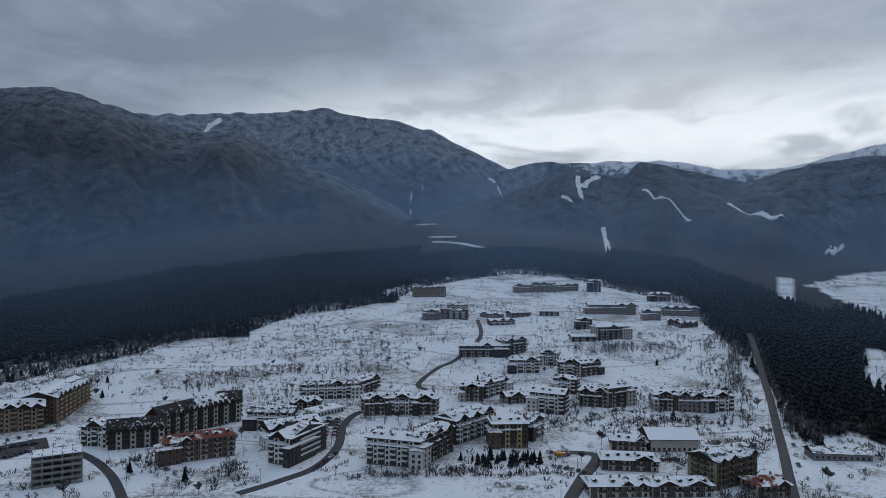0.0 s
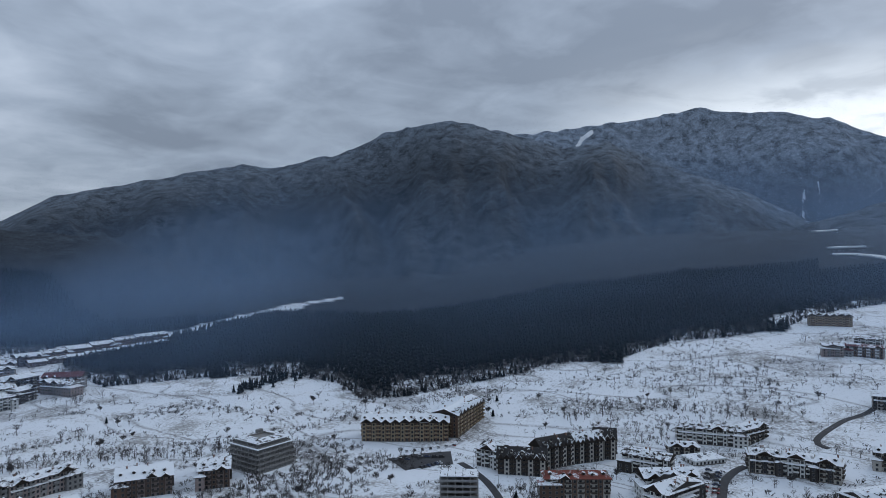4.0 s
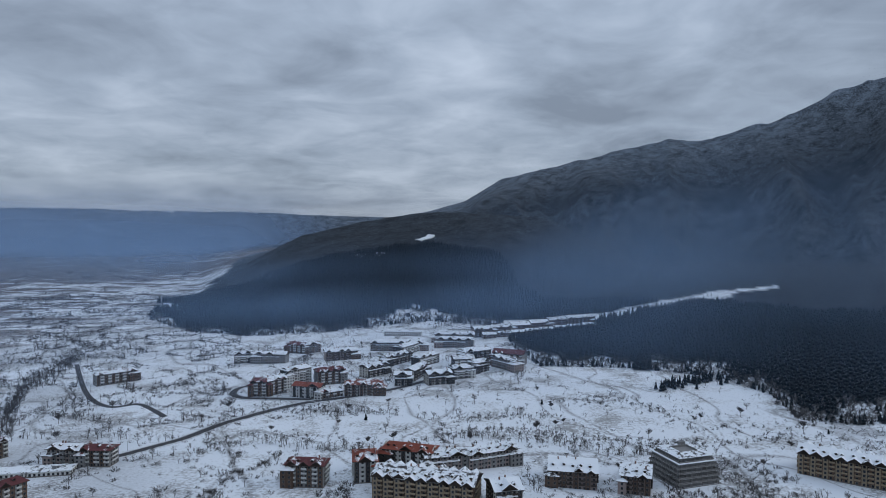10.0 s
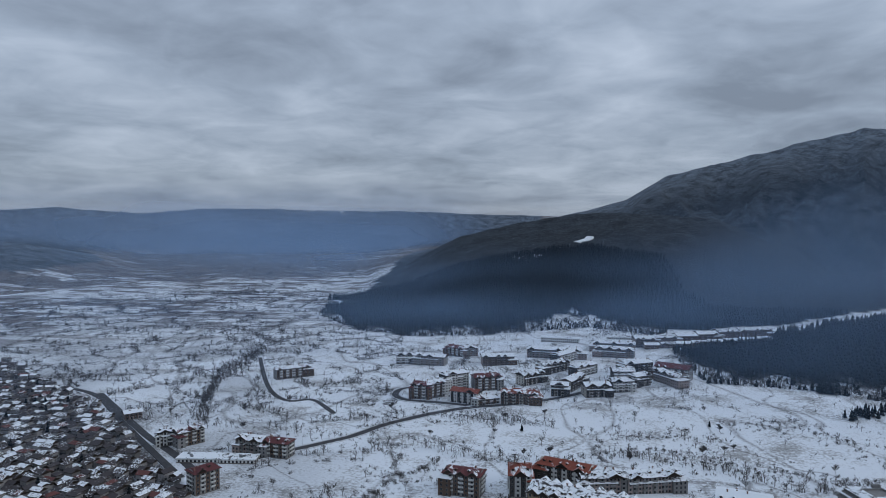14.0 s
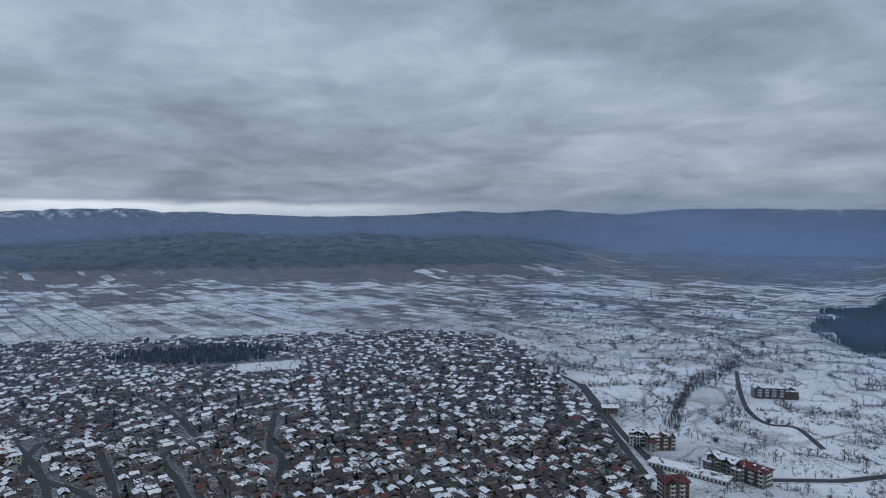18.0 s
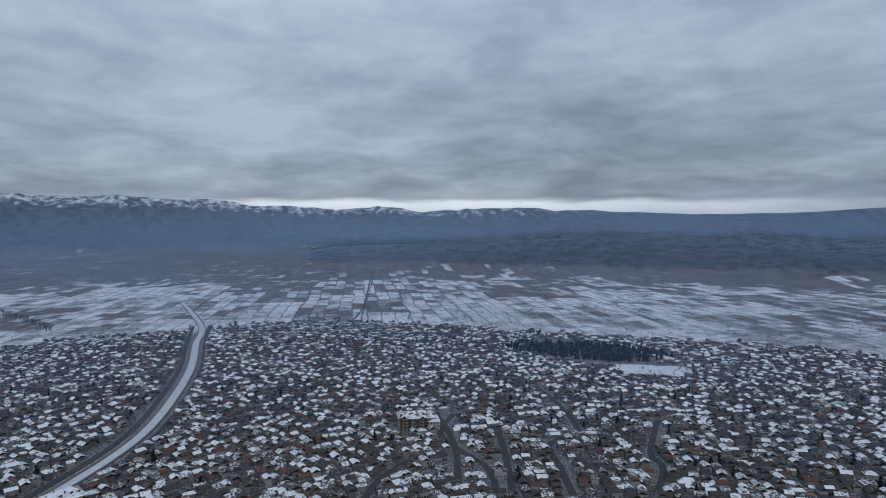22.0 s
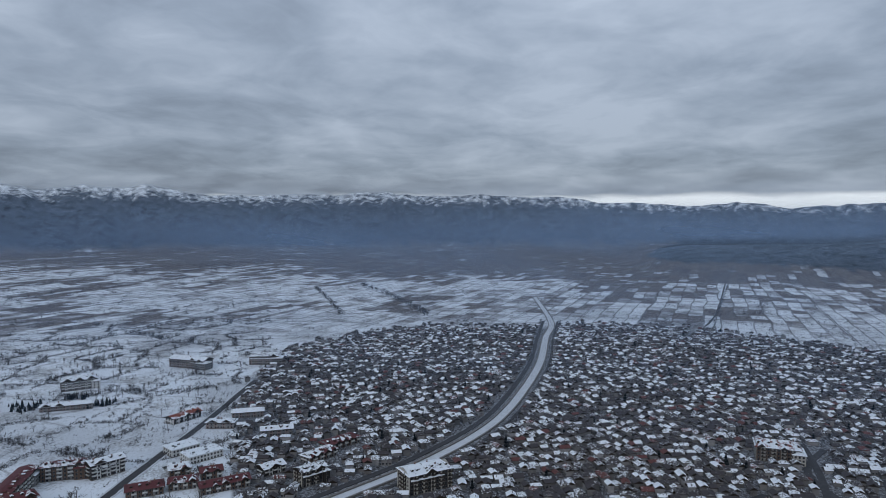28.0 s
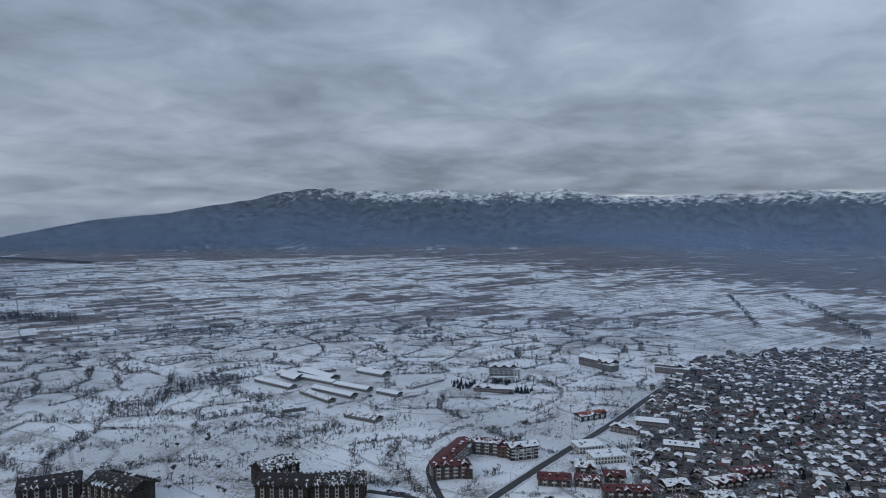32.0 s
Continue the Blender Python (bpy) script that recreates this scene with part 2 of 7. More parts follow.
def vnoise(x, y, seed=0):
    """Smooth value noise on the plan, about -1 to 1."""
    xi, yi = np.floor(x).astype(np.int64), np.floor(y).astype(np.int64)
    u, v = x - xi, y - yi
    u, v = u * u * (3 - 2 * u), v * v * (3 - 2 * v)

    def h(a, b):
        n = (a * 374761393 + b * 668265263 + seed * 982451653) & 0x7FFFFFFF
        n = ((n ^ (n >> 13)) * 1274126177) & 0x7FFFFFFF
        return ((n ^ (n >> 16)) & 0xFFFF) / 32767.5 - 1
    return (h(xi, yi) * (1 - u) + h(xi + 1, yi) * u) * (1 - v) + (h(xi, yi + 1) * (1 - u) + h(xi + 1, yi + 1) * u) * v


def fbm(x, y, n=4, seed=0):
    return sum(vnoise(x * 2 ** k, y * 2 ** k, seed + k) * 0.5 ** k for k in range(n))


def crags(az):
    """The jagged crest of the far range."""
    return along([(130, 0), (145, 1), (228, 1), (240, 0)], az) * (0.2 + 0.14 * vnoise(az * 0.42, az * 0, 21) + 0.09 * vnoise(az * 1.3, az * 0, 22))


def height(x, y):
    x, y = np.asarray(x, float), np.asarray(y, float)
    r, az = np.hypot(x, y), np.degrees(np.arctan2(y, x))
    # the valley floor climbs gently towards the mountain
    z = along([(-110, 0), (-60, 0.03), (-30, 0.07), (-10, 0.11), (8, 0.115), (20, 0.10), (32, 0.05), (45, 0.035), (60, 0.02), (80, 0), (250, 0)], az) * np.clip(r - 330 * K, 0, 1200 * K)
    z = z + 1.2 * fbm(x / 90, y / 90, 3, 5) * np.clip((r - 150) / 200, 0, 1) * along([(-110, 1), (85, 1), (100, 0.3), (195, 0.3), (215, 1)], az)
    for k, g in enumerate(RIDGES):
        up, foot = along(g["rise"], az) + (crags(az) if k == 5 else 0), np.minimum(along(g["foot"], az) * 1.2 * S, g["crest"] - 700)
        top = along(EYE, az) * K + g["crest"] * np.tan(np.radians(up))
        s = np.clip((r - foot) / (g["crest"] - foot), 0, 1)
        back = np.clip((r - g["crest"]) / 2500, 0, 1)
        rough = fbm(az * 0.22 + 7 * k, r / 700, 5, 11 + k) * np.sin(np.pi * s) * (0.04 if k == 1 else 0.13) + 0.012 * fbm(az * 1.1, r / 160, 3, 40 + k) * (s > 0)
        # spurs and gullies that run down the slope
        rib = 1 - np.abs(vnoise(az * 0.30 + 0.9 * fbm(az * 0.1, r / 900, 2, 70 + k) + 3 * k, r / 2600, 60 + k)) - 0.5
        rib = rib + 0.45 * (0.5 - np.abs(vnoise(az * 0.8 + 1.2 * fbm(az * 0.2, r / 500, 2, 80 + k), r / 1400, 90 + k)))
        zz = top * (s ** g["shape"] - back + rough + rib * np.sin(np.pi * s) ** 1.2 * (0.03 if k == 1 else 0.15))
        z = np.where((s > 0) & (top > 0), np.maximum(z, zz), z)
    return z


GRID = {}


def at(x, y):
    """Height of the ground sheet under a point."""
    a, r = (math.degrees(math.atan2(y, x)) + 40) % 360, math.hypot(x, y)
    if a > 290 or r < 30 or r > 4800:
        return float(height(x, y))
    u, v = a / GRID["da"], math.log(r / 25) / GRID["dr"]
    i, j = int(u), int(v)
    u, v, Z = u - i, v - j, GRID["z"]
    return float((Z[j][i] * (1 - u) + Z[j][i + 1] * u) * (1 - v) + (Z[j + 1][i] * (1 - u) + Z[j + 1][i + 1] * u) * v)


def ground_at(x, y):
    """The same for many points."""
    a, r = (np.degrees(np.arctan2(y, x)) + 40) % 360, np.hypot(x, y)
    Z = np.array(GRID["z"])
    u, v = np.clip(a, 0, 290) / GRID["da"], np.log(np.clip(r, 30, 4800) / 25) / GRID["dr"]
    i, j = u.astype(int), v.astype(int)
    u, v = u - i, v - j
    return (Z[j, i] * (1 - u) + Z[j, i + 1] * u) * (1 - v) + (Z[j + 1, i] * (1 - u) + Z[j + 1, i + 1] * u) * v


TOWN_EDGE = [(100.5, 240), (102.9, 330), (106.3, 405), (110.5, 515), (115, 670), (122, 715), (136, 705), (146, 725), (155, 765), (162, 800), (170, 800), (174, 770),
             (184, 770), (191, 705), (195.5, 650), (199.7, 500), (200.5, 240)]


# where the pine woods stand: edge nearest the village, by bearing, and the far limit past the foot of the mountain
WOOD_NEAR = [(-104, 330), (-34, 318), (-32.2, 345), (-29.7, 306), (-27.4, 353), (-25.4, 440), (-23, 520), (-21.7, 560), (-20.4, 655), (-15.1, 705), (-10, 770), (-5.7, 786),
             (-2, 740), (2.1, 672), (4, 620), (8.1, 578), (12.4, 562), (16.8, 500), (22, 494), (24.5, 472), (30.7, 448), (34, 430), (38.5, 424), (40.5, 470), (44.2, 504), (52.2, 520),
             (58.6, 512), (60.5, 560), (62, 680), (68, 730), (71, 716), (77, 690), (83.5, 684), (88, 730), (91.2, 850), (92.5, 5000), (256, 5000)]
WOOD_FAR = [(-104, 9000), (66, 9000), (70, 2600), (74, 1700), (82, 1560), (85, 1300), (87.5, 1085), (91, 870), (92, 100), (256, 100)]


def wooded(x, y):
    x, y = np.asarray(x) / K, np.asarray(y) / K
    r, az = np.hypot(x, y), np.degrees(np.arctan2(y, x))
    edge = 30 * fbm(x / 45, y / 45, 4, 77)
    w = (r > along(WOOD_NEAR, az) + edge) & (r < along(WOOD_FAR, az) + 3 * edge)
    # the open snow strip that climbs between the two woods
    strip = (az > 40) & (az < 62) & (r > along([(40, 985), (45.7, 835), (50.4, 745), (53.7, 689), (62, 590)], az) + 0.5 * edge) & (r < along([(40, 1010), (45.7, 912), (50.4, 800), (53.7, 738), (62, 690)], az) + 0.5 * edge)
    # clearings beyond the road on the other side
    strip |= (az < -28.6) & (az > -50) & (r > along([(-50, 640), (-33.8, 640), (-31.5, 705), (-29, 830)], az) + edge) & (r < along([(-50, 1150), (-33.8, 1120), (-31.5, 1010), (-29, 850)], az) + edge)
    strip |= (az < -32.6) & (az > -40) & (r > 400 + edge) & (r < 500 + edge)
    strip |= (az > -27.9) & (az < -26.9) & (r > 690) & (r < 920)
    return w & ~strip


def build_ground():
    azs = np.concatenate([np.arange(-40, 252, 0.36), np.arange(252, 320, 4.0)])
    rs = 25 * (4950 / 25) ** (np.linspace(0, 1, 300))
    A, R = np.meshgrid(np.radians(azs), rs)
    GRID.update(da=0.36, dr=math.log(4950 / 25) / 299, z=height(R * np.cos(A), R * np.sin(A)).tolist())
    rs = np.sort(np.append(rs, [g["crest"] + k for g in RIDGES for k in (-20, 0, 25)]))
    A, R = np.meshgrid(np.radians(azs), rs)
    X, Y = R * np.cos(A), R * np.sin(A)
    Z = height(X, Y)
    n, m = len(azs), len(rs)
    v = np.concatenate([np.stack([X, Y, Z], 2).reshape(-1, 3), [[0, 0, 0]]])
    i, j = np.meshgrid(np.arange(n), np.arange(m - 1))
    i2 = (i + 1) % n
    q = np.stack([j * n + i, (j + 1) * n + i, (j + 1) * n + i2, j * n + i2], 2).reshape(-1, 4)
    me = bpy.data.meshes.new("ground")
    me.from_pydata(v.tolist(), [], q.tolist() + [[k, (k + 1) % n, n * m] for k in range(n)])
    me.polygons.foreach_set("use_smooth", [True] * len(me.polygons))
    col = me.color_attributes.new("cover", "FLOAT_COLOR", "POINT")
    wood = wooded(X, Y).astype(float).reshape(-1)
    wood = np.append(wood, 0)
    a = np.degrees(A)
    a = (a + 104) % 360 - 104
    hill = ((Z > 30) & (R > 2000) & (a > 72)).astype(float).reshape(-1)
    hill = np.append(hill, 0)
    data = np.zeros((len(v), 4))
    data[:, 0] = np.clip(wood + hill, 0, 1)
    # trodden, slushy ground of the town, and the bare snowy tops of the far ranges
    edge = along(TOWN_EDGE, a) * K
    town = np.clip((edge + 10 - R) / 40, 0, 1) * (R > 300) * (a > 100.5) * (a < 200.5)
    # weedy plots with thin, dirty snow beside the town
    weeds = np.clip(0.34 + 0.75 * fbm(X / 90, Y / 90, 4, 91), 0, 0.85) * np.clip((R - 330) / 120, 0, 1) * np.clip((1500 - R) / 400, 0, 1) * along([(-104, 0), (86, 0), (96, 0.5), (112, 0.6), (190, 0.6), (204, 0.4), (236, 0.4), (256, 0.4)], a)
    data[:-1, 1] = np.maximum(town, weeds).reshape(-1)
    cap = np.zeros_like(Z)
    for k, g in enumerate(RIDGES):
        top = along(EYE, a) * K + g["crest"] * np.tan(np.radians(along(g["rise"], a)))
        if k == 5:
            c = np.clip((Z / np.maximum(top, 1) - 0.70) / 0.26, 0, 1) * along([(60, 0), (84, 0.0), (88, 0.36), (93, 0.34), (97, 0.0), (128, 0.0), (140, 0.3), (158, 0.45), (170, 0.5), (200, 0.55), (222, 0.6), (236, 0.0)], a)
        elif k == 4:
            c = np.clip((Z / np.maximum(top, 1) - 0.72) / 0.25, 0, 1) * along([(-104, 0.75), (-14, 0.75), (-8.5, 0), (256, 0)], a) * (R > 3600)
        else:
            continue
        cap = np.maximum(cap, c * (np.abs(R - g["crest"]) < 1100) * (R > 3300) * (top > 30))
    data[:-1, 2] = cap.reshape(-1)
    data[:, 3] = 1
    data[:-1, 3] = (0.30 * np.clip((R - 800) / 600, 0, 1) * along([(-104, 0), (80, 0.4), (92, 0.9), (108, 1.0), (188, 1.0), (203, 0.8), (215, 0.85), (256, 1.0)], a)
                    + 0.5 * np.clip((R - along([(-104, 2200), (85, 2000), (105, 1900), (125, 1800), (185, 1850), (205, 2300), (225, 2900), (256, 3000)], a)) / 500, 0, 1) * (a > 70)).reshape(-1)
    col.data.foreach_set("color", data.astype(np.float32).ravel())
    # hoar frost on the woods, thickest on high crests; far crests paled for haze
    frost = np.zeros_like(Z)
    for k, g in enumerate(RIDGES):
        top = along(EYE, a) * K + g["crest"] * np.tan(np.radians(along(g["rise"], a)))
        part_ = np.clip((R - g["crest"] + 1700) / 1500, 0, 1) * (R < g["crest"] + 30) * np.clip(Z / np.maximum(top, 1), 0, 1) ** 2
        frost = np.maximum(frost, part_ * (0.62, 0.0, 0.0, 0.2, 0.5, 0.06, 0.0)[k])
    # far ridge paled strongest: frost and painted haze together in this weight
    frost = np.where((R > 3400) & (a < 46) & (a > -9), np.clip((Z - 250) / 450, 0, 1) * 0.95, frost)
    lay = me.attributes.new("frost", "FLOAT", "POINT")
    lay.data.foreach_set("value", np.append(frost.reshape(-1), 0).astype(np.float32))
    ob = new("ground", me)

    def build(nt, b):
        at_ = nt.nodes.new("ShaderNodeAttribute")
        at_.attribute_name = "cover"
        sp = nt.nodes.new("ShaderNodeSeparateColor")
        nt.links.new(at_.outputs["Color"], sp.inputs[0])
        wood_ = sp.outputs[0]
        # open land: snow with thin places, tufts, and a patchwork of ploughed and fallow strips far out on the plain
        n1, n2, n3 = tex(nt, "ShaderNodeTexNoise", 0.022, 5, 0.6), tex(nt, "ShaderNodeTexNoise", 0.45, 5, 0.7), tex(nt, "ShaderNodeTexNoise", 2.2, 3)
        tc = nt.nodes.new("ShaderNodeTexCoord")
        far = at_.outputs["Alpha"]
        # plots of the plain: small oblong fields with dark baulks between them
        def plots(wide, deep, rot, off):
            n = tex(nt, "ShaderNodeTexBrick", 1.0, rot=rot)
            n.offset, n.offset_frequency, n.squash, n.squash_frequency = off, 2, 0.6, 3
            n.inputs["Color1"].default_value, n.inputs["Color2"].default_value, n.inputs["Mortar"].default_value = (0, 0, 0, 1), (1, 1, 1, 1), (0.5, 0.5, 0.5, 1)
            n.inputs["Brick Width"].default_value, n.inputs["Row Height"].default_value = wide, deep
            n.inputs["Mortar Size"].default_value, n.inputs["Mortar Smooth"].default_value = 1.5, 0.4
            warp = tex(nt, "ShaderNodeTexNoise", 0.006, 3, 0.5)
            v = nt.nodes.new("ShaderNodeVectorMath")
            v.operation = "MULTIPLY_ADD"
            v.inputs[1].default_value = (26, 26, 0)
            nt.links.new(warp.outputs["Color"], v.inputs[0])
            nt.links.new(n.inputs["Vector"].links[0].from_socket, v.inputs[2])
            nt.links.new(v.outputs[0], n.inputs["Vector"])
            return n
        small, large = plots(74, 27, 20, 0.37), plots(230, 110, 20, 0.43)
        share = calc(nt, "ADD", calc(nt, "MULTIPLY", small.outputs[0], 0.5), calc(nt, "MULTIPLY", large.outputs[0], 0.5))
        share = calc(nt, "ADD", share, calc(nt, "MULTIPLY", calc(nt, "SUBTRACT", n1.outputs[0], 0.5), 0.5))
        tuft = calc(nt, "ADD", calc(nt, "MULTIPLY", n1.outputs[0], 0.55), calc(nt, "MULTIPLY", n2.outputs[0], 0.45))
        grass = ramp(nt, tuft, (0.505, 0.0), (0.60, 0.75))
        bare = calc(nt, "MULTIPLY", ramp(nt, calc(nt, "ADD", share, far), (0.70, 0.0), (1.02, 0.94)), ramp(nt, far, (0.05, 0.0), (0.22, 1.0)))
        snow = mixed(nt, ramp(nt, n1.outputs[0], (0.3, 0.0), (0.7, 1.0)), (0.76, 0.79, 0.83), (0.84, 0.87, 0.90))
        c = mixed(nt, grass, snow, (0.19, 0.175, 0.16))
        # ditches and trodden lines between the plots
        for sc, rt, wd in ((0.0075, 20, 0.011), (0.011, 70, 0.009)):
            ln_ = tex(nt, "ShaderNodeTexNoise", sc, 1.5, 0.4, rot=rt, stretch=(1, 0.5, 0))
            edge_ = calc(nt, "ABSOLUTE", calc(nt, "SUBTRACT", ln_.outputs[0], 0.5))
            c = mixed(nt, calc(nt, "MULTIPLY", ramp(nt, edge_, (0.0, 0.65), (wd, 0.0)), ramp(nt, n2.outputs[0], (0.38, 0.1), (0.5, 1.0))), c, (0.13, 0.12, 0.115))
        baulk = calc(nt, "MULTIPLY", calc(nt, "MAXIMUM", small.outputs["Fac"], large.outputs["Fac"]), ramp(nt, far, (0.05, 0.0), (0.25, 0.8)))
        c = mixed(nt, baulk, c, (0.10, 0.09, 0.09))
        c = mixed(nt, bare, c, mixed(nt, small.outputs[0], (0.075, 0.066, 0.068), (0.14, 0.115, 0.105)))
        # wooded slopes: dark crowns, dusted with snow and paled for haze higher up
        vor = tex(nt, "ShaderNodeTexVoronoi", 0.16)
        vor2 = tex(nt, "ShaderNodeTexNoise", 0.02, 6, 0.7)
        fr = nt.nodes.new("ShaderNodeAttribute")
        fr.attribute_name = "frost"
        # shade between the crowns is put into the colour, darker towards each cell's rim
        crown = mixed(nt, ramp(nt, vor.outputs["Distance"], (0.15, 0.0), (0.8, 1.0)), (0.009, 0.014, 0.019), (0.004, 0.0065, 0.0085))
        # frost specks; their bluish paleness also carries the haze of the far crests
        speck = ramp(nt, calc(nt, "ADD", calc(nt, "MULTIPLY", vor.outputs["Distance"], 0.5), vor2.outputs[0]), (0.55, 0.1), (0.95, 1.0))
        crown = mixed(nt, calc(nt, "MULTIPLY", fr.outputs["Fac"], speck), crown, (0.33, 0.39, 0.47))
        slush = ramp(nt, calc(nt, "ADD", calc(nt, "MULTIPLY", n2.outputs[0], 0.6), calc(nt, "MULTIPLY", n3.outputs[0], 0.4)), (0.40, 0.0), (0.53, 1.0))
        yard = mixed(nt, slush, (0.44, 0.46, 0.49), (0.07, 0.066, 0.068))
        c = mixed(nt, sp.outputs[1], c, yard)
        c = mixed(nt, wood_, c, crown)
        ridge_n = tex(nt, "ShaderNodeTexNoise", 0.022, 5, 0.6, stretch=(1, 1, 0.2))
        cap_ = ramp(nt, calc(nt, "ADD", sp.outputs[2], calc(nt, "MULTIPLY", calc(nt, "SUBTRACT", ridge_n.outputs[0], 0.5), 1.5)), (0.34, 0.0), (0.72, 1.0))
        c = mixed(nt, calc(nt, "MULTIPLY", cap_, ramp(nt, sp.outputs[2], (0.02, 0.0), (0.2, 1.0))), c, (0.80, 0.83, 0.86))
        nt.links.new(c, b.inputs["Base Color"])
        b.inputs["Roughness"].default_value = 0.9
        b.inputs["Specular IOR Level"].default_value = 0.15
        relief = mixed(nt, wood_, n3.outputs[0], calc(nt, "MULTIPLY", vor.outputs["Distance"], -8.0))
        bump(nt, b, relief, 0.5, 0.5)
    me.materials.append(material("snow_and_woodland", build))
    return tagged(ob, "snow-covered valley floor rising into dark wooded mountains", "ground", kind="structure")


ground = build_ground()


def build_haze():
    """Valley mist and the haze of distance, imitated by blue-tinted sheets one behind the other."""
    def build(nt, b):
        nt.nodes.remove(b)
        out = nt.nodes["Material Output"]
        tr, df, tl, mx = (nt.nodes.new("ShaderNode" + k) for k in ("BsdfTransparent", "BsdfDiffuse", "BsdfTranslucent", "MixShader"))
        half = nt.nodes.new("ShaderNodeMixShader")
        half.inputs[0].default_value = 0.5
        nt.links.new(df.outputs[0], half.inputs[1])
        nt.links.new(tl.outputs[0], half.inputs[2])
        at_ = nt.nodes.new("ShaderNodeAttribute")
        at_.attribute_name = "thickness"
        nt.links.new(at_.outputs["Fac"], mx.inputs[0])
        nt.links.new(tr.outputs[0], mx.inputs[1])
        nt.links.new(half.outputs[0], mx.inputs[2])
        nt.links.new(mx.outputs[0], out.inputs[0])
    mats = []
    # the blue of distant haze is put into the sheets' own tint
    for name, tint in (("mist", (0.32, 0.50, 0.77, 1)), ("far_haze_tint", (0.37, 0.53, 0.79, 1))):
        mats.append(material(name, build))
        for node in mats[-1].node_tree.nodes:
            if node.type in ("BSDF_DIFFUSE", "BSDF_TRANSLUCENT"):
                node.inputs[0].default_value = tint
    # strength of the imitated haze by bearing: over the village and town, over the middle of the valley, before the far
    # ranges
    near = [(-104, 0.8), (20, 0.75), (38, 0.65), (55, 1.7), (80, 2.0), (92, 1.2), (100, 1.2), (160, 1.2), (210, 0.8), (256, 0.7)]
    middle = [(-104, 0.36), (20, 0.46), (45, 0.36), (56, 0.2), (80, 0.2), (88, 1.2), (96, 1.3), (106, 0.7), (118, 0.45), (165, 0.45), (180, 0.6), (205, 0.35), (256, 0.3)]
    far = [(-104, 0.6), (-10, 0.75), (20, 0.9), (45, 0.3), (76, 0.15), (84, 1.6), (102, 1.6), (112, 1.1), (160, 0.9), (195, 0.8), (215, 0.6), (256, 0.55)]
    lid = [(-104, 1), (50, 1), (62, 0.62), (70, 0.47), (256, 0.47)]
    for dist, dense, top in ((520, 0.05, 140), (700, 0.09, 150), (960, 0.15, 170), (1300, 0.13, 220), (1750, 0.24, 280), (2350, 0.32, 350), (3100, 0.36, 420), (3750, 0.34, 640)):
        azs = np.arange(0, 361, 1.0)
        hs = np.linspace(-0.1, 1.5, 22)
        A, H = np.meshgrid(np.radians(azs), hs)
        D = np.degrees(A)
        rim = along(lid, D) * top
        v = np.stack([dist * np.cos(A), dist * np.sin(A), H * rim], 2).reshape(-1, 3)
        n = len(azs)
        q = [[j * n + i, j * n + i + 1, (j + 1) * n + i + 1, (j + 1) * n + i] for j in range(len(hs) - 1) for i in range(n - 1)]
        me = bpy.data.meshes.new("mist_bank")
        me.from_pydata(v.tolist(), [], q)
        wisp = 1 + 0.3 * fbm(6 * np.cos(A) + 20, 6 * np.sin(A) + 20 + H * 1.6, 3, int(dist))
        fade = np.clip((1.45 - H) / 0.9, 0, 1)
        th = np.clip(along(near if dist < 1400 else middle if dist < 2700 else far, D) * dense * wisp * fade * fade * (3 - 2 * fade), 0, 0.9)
        # the haze fades out towards the ground it hangs over
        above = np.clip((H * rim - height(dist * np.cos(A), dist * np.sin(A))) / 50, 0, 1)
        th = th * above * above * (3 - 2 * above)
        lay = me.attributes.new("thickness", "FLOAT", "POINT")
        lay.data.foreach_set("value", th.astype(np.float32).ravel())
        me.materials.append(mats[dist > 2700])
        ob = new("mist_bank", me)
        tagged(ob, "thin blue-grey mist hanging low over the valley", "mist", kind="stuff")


build_haze()

# ---------------------------------------------------------------- building blocks
class Mesh:
    """Collects faces of one part."""
    def __init__(self):
        self.v, self.f, self.m = [], [], []

    def quad(self, pts, m=0):
        k = len(self.v)
        self.v.extend(pts)
        self.f.append(list(range(k, k + len(pts))))
        self.m.append(m)

    def box(self, x0, x1, y0, y1, z0, z1, m=0):
        k = len(self.v)
        self.v.extend([(x0, y0, z0), (x1, y0, z0), (x1, y1, z0), (x0, y1, z0), (x0, y0, z1), (x1, y0, z1), (x1, y1, z1), (x0, y1, z1)])
        for a in ((0, 3, 2, 1), (4, 5, 6, 7), (0, 1, 5, 4), (1, 2, 6, 5), (2, 3, 7, 6), (3, 0, 4, 7)):
            self.f.append([k + i for i in a])
            self.m.append(m)

    def solid(self, pts, faces, m=0):
        k = len(self.v)
        self.v.extend(pts)
        for a in faces:
            self.f.append([k + i for i in a])
            self.m.append(m)

    def mesh(self, name, *mats):
        me = bpy.data.meshes.new(name)
        me.from_pydata(self.v, [], self.f)
        for m in mats:
            me.materials.append(m)
        if len(mats) > 1:
            me.polygons.foreach_set("material_index", self.m)
        return me


def part(name, me, parent, label="", where=None):
    ob = new(name, me)
    ob.parent = parent
    if where is not None:
        ob.matrix_basis = where
    if label:
        ob["label"] = label
    return ob



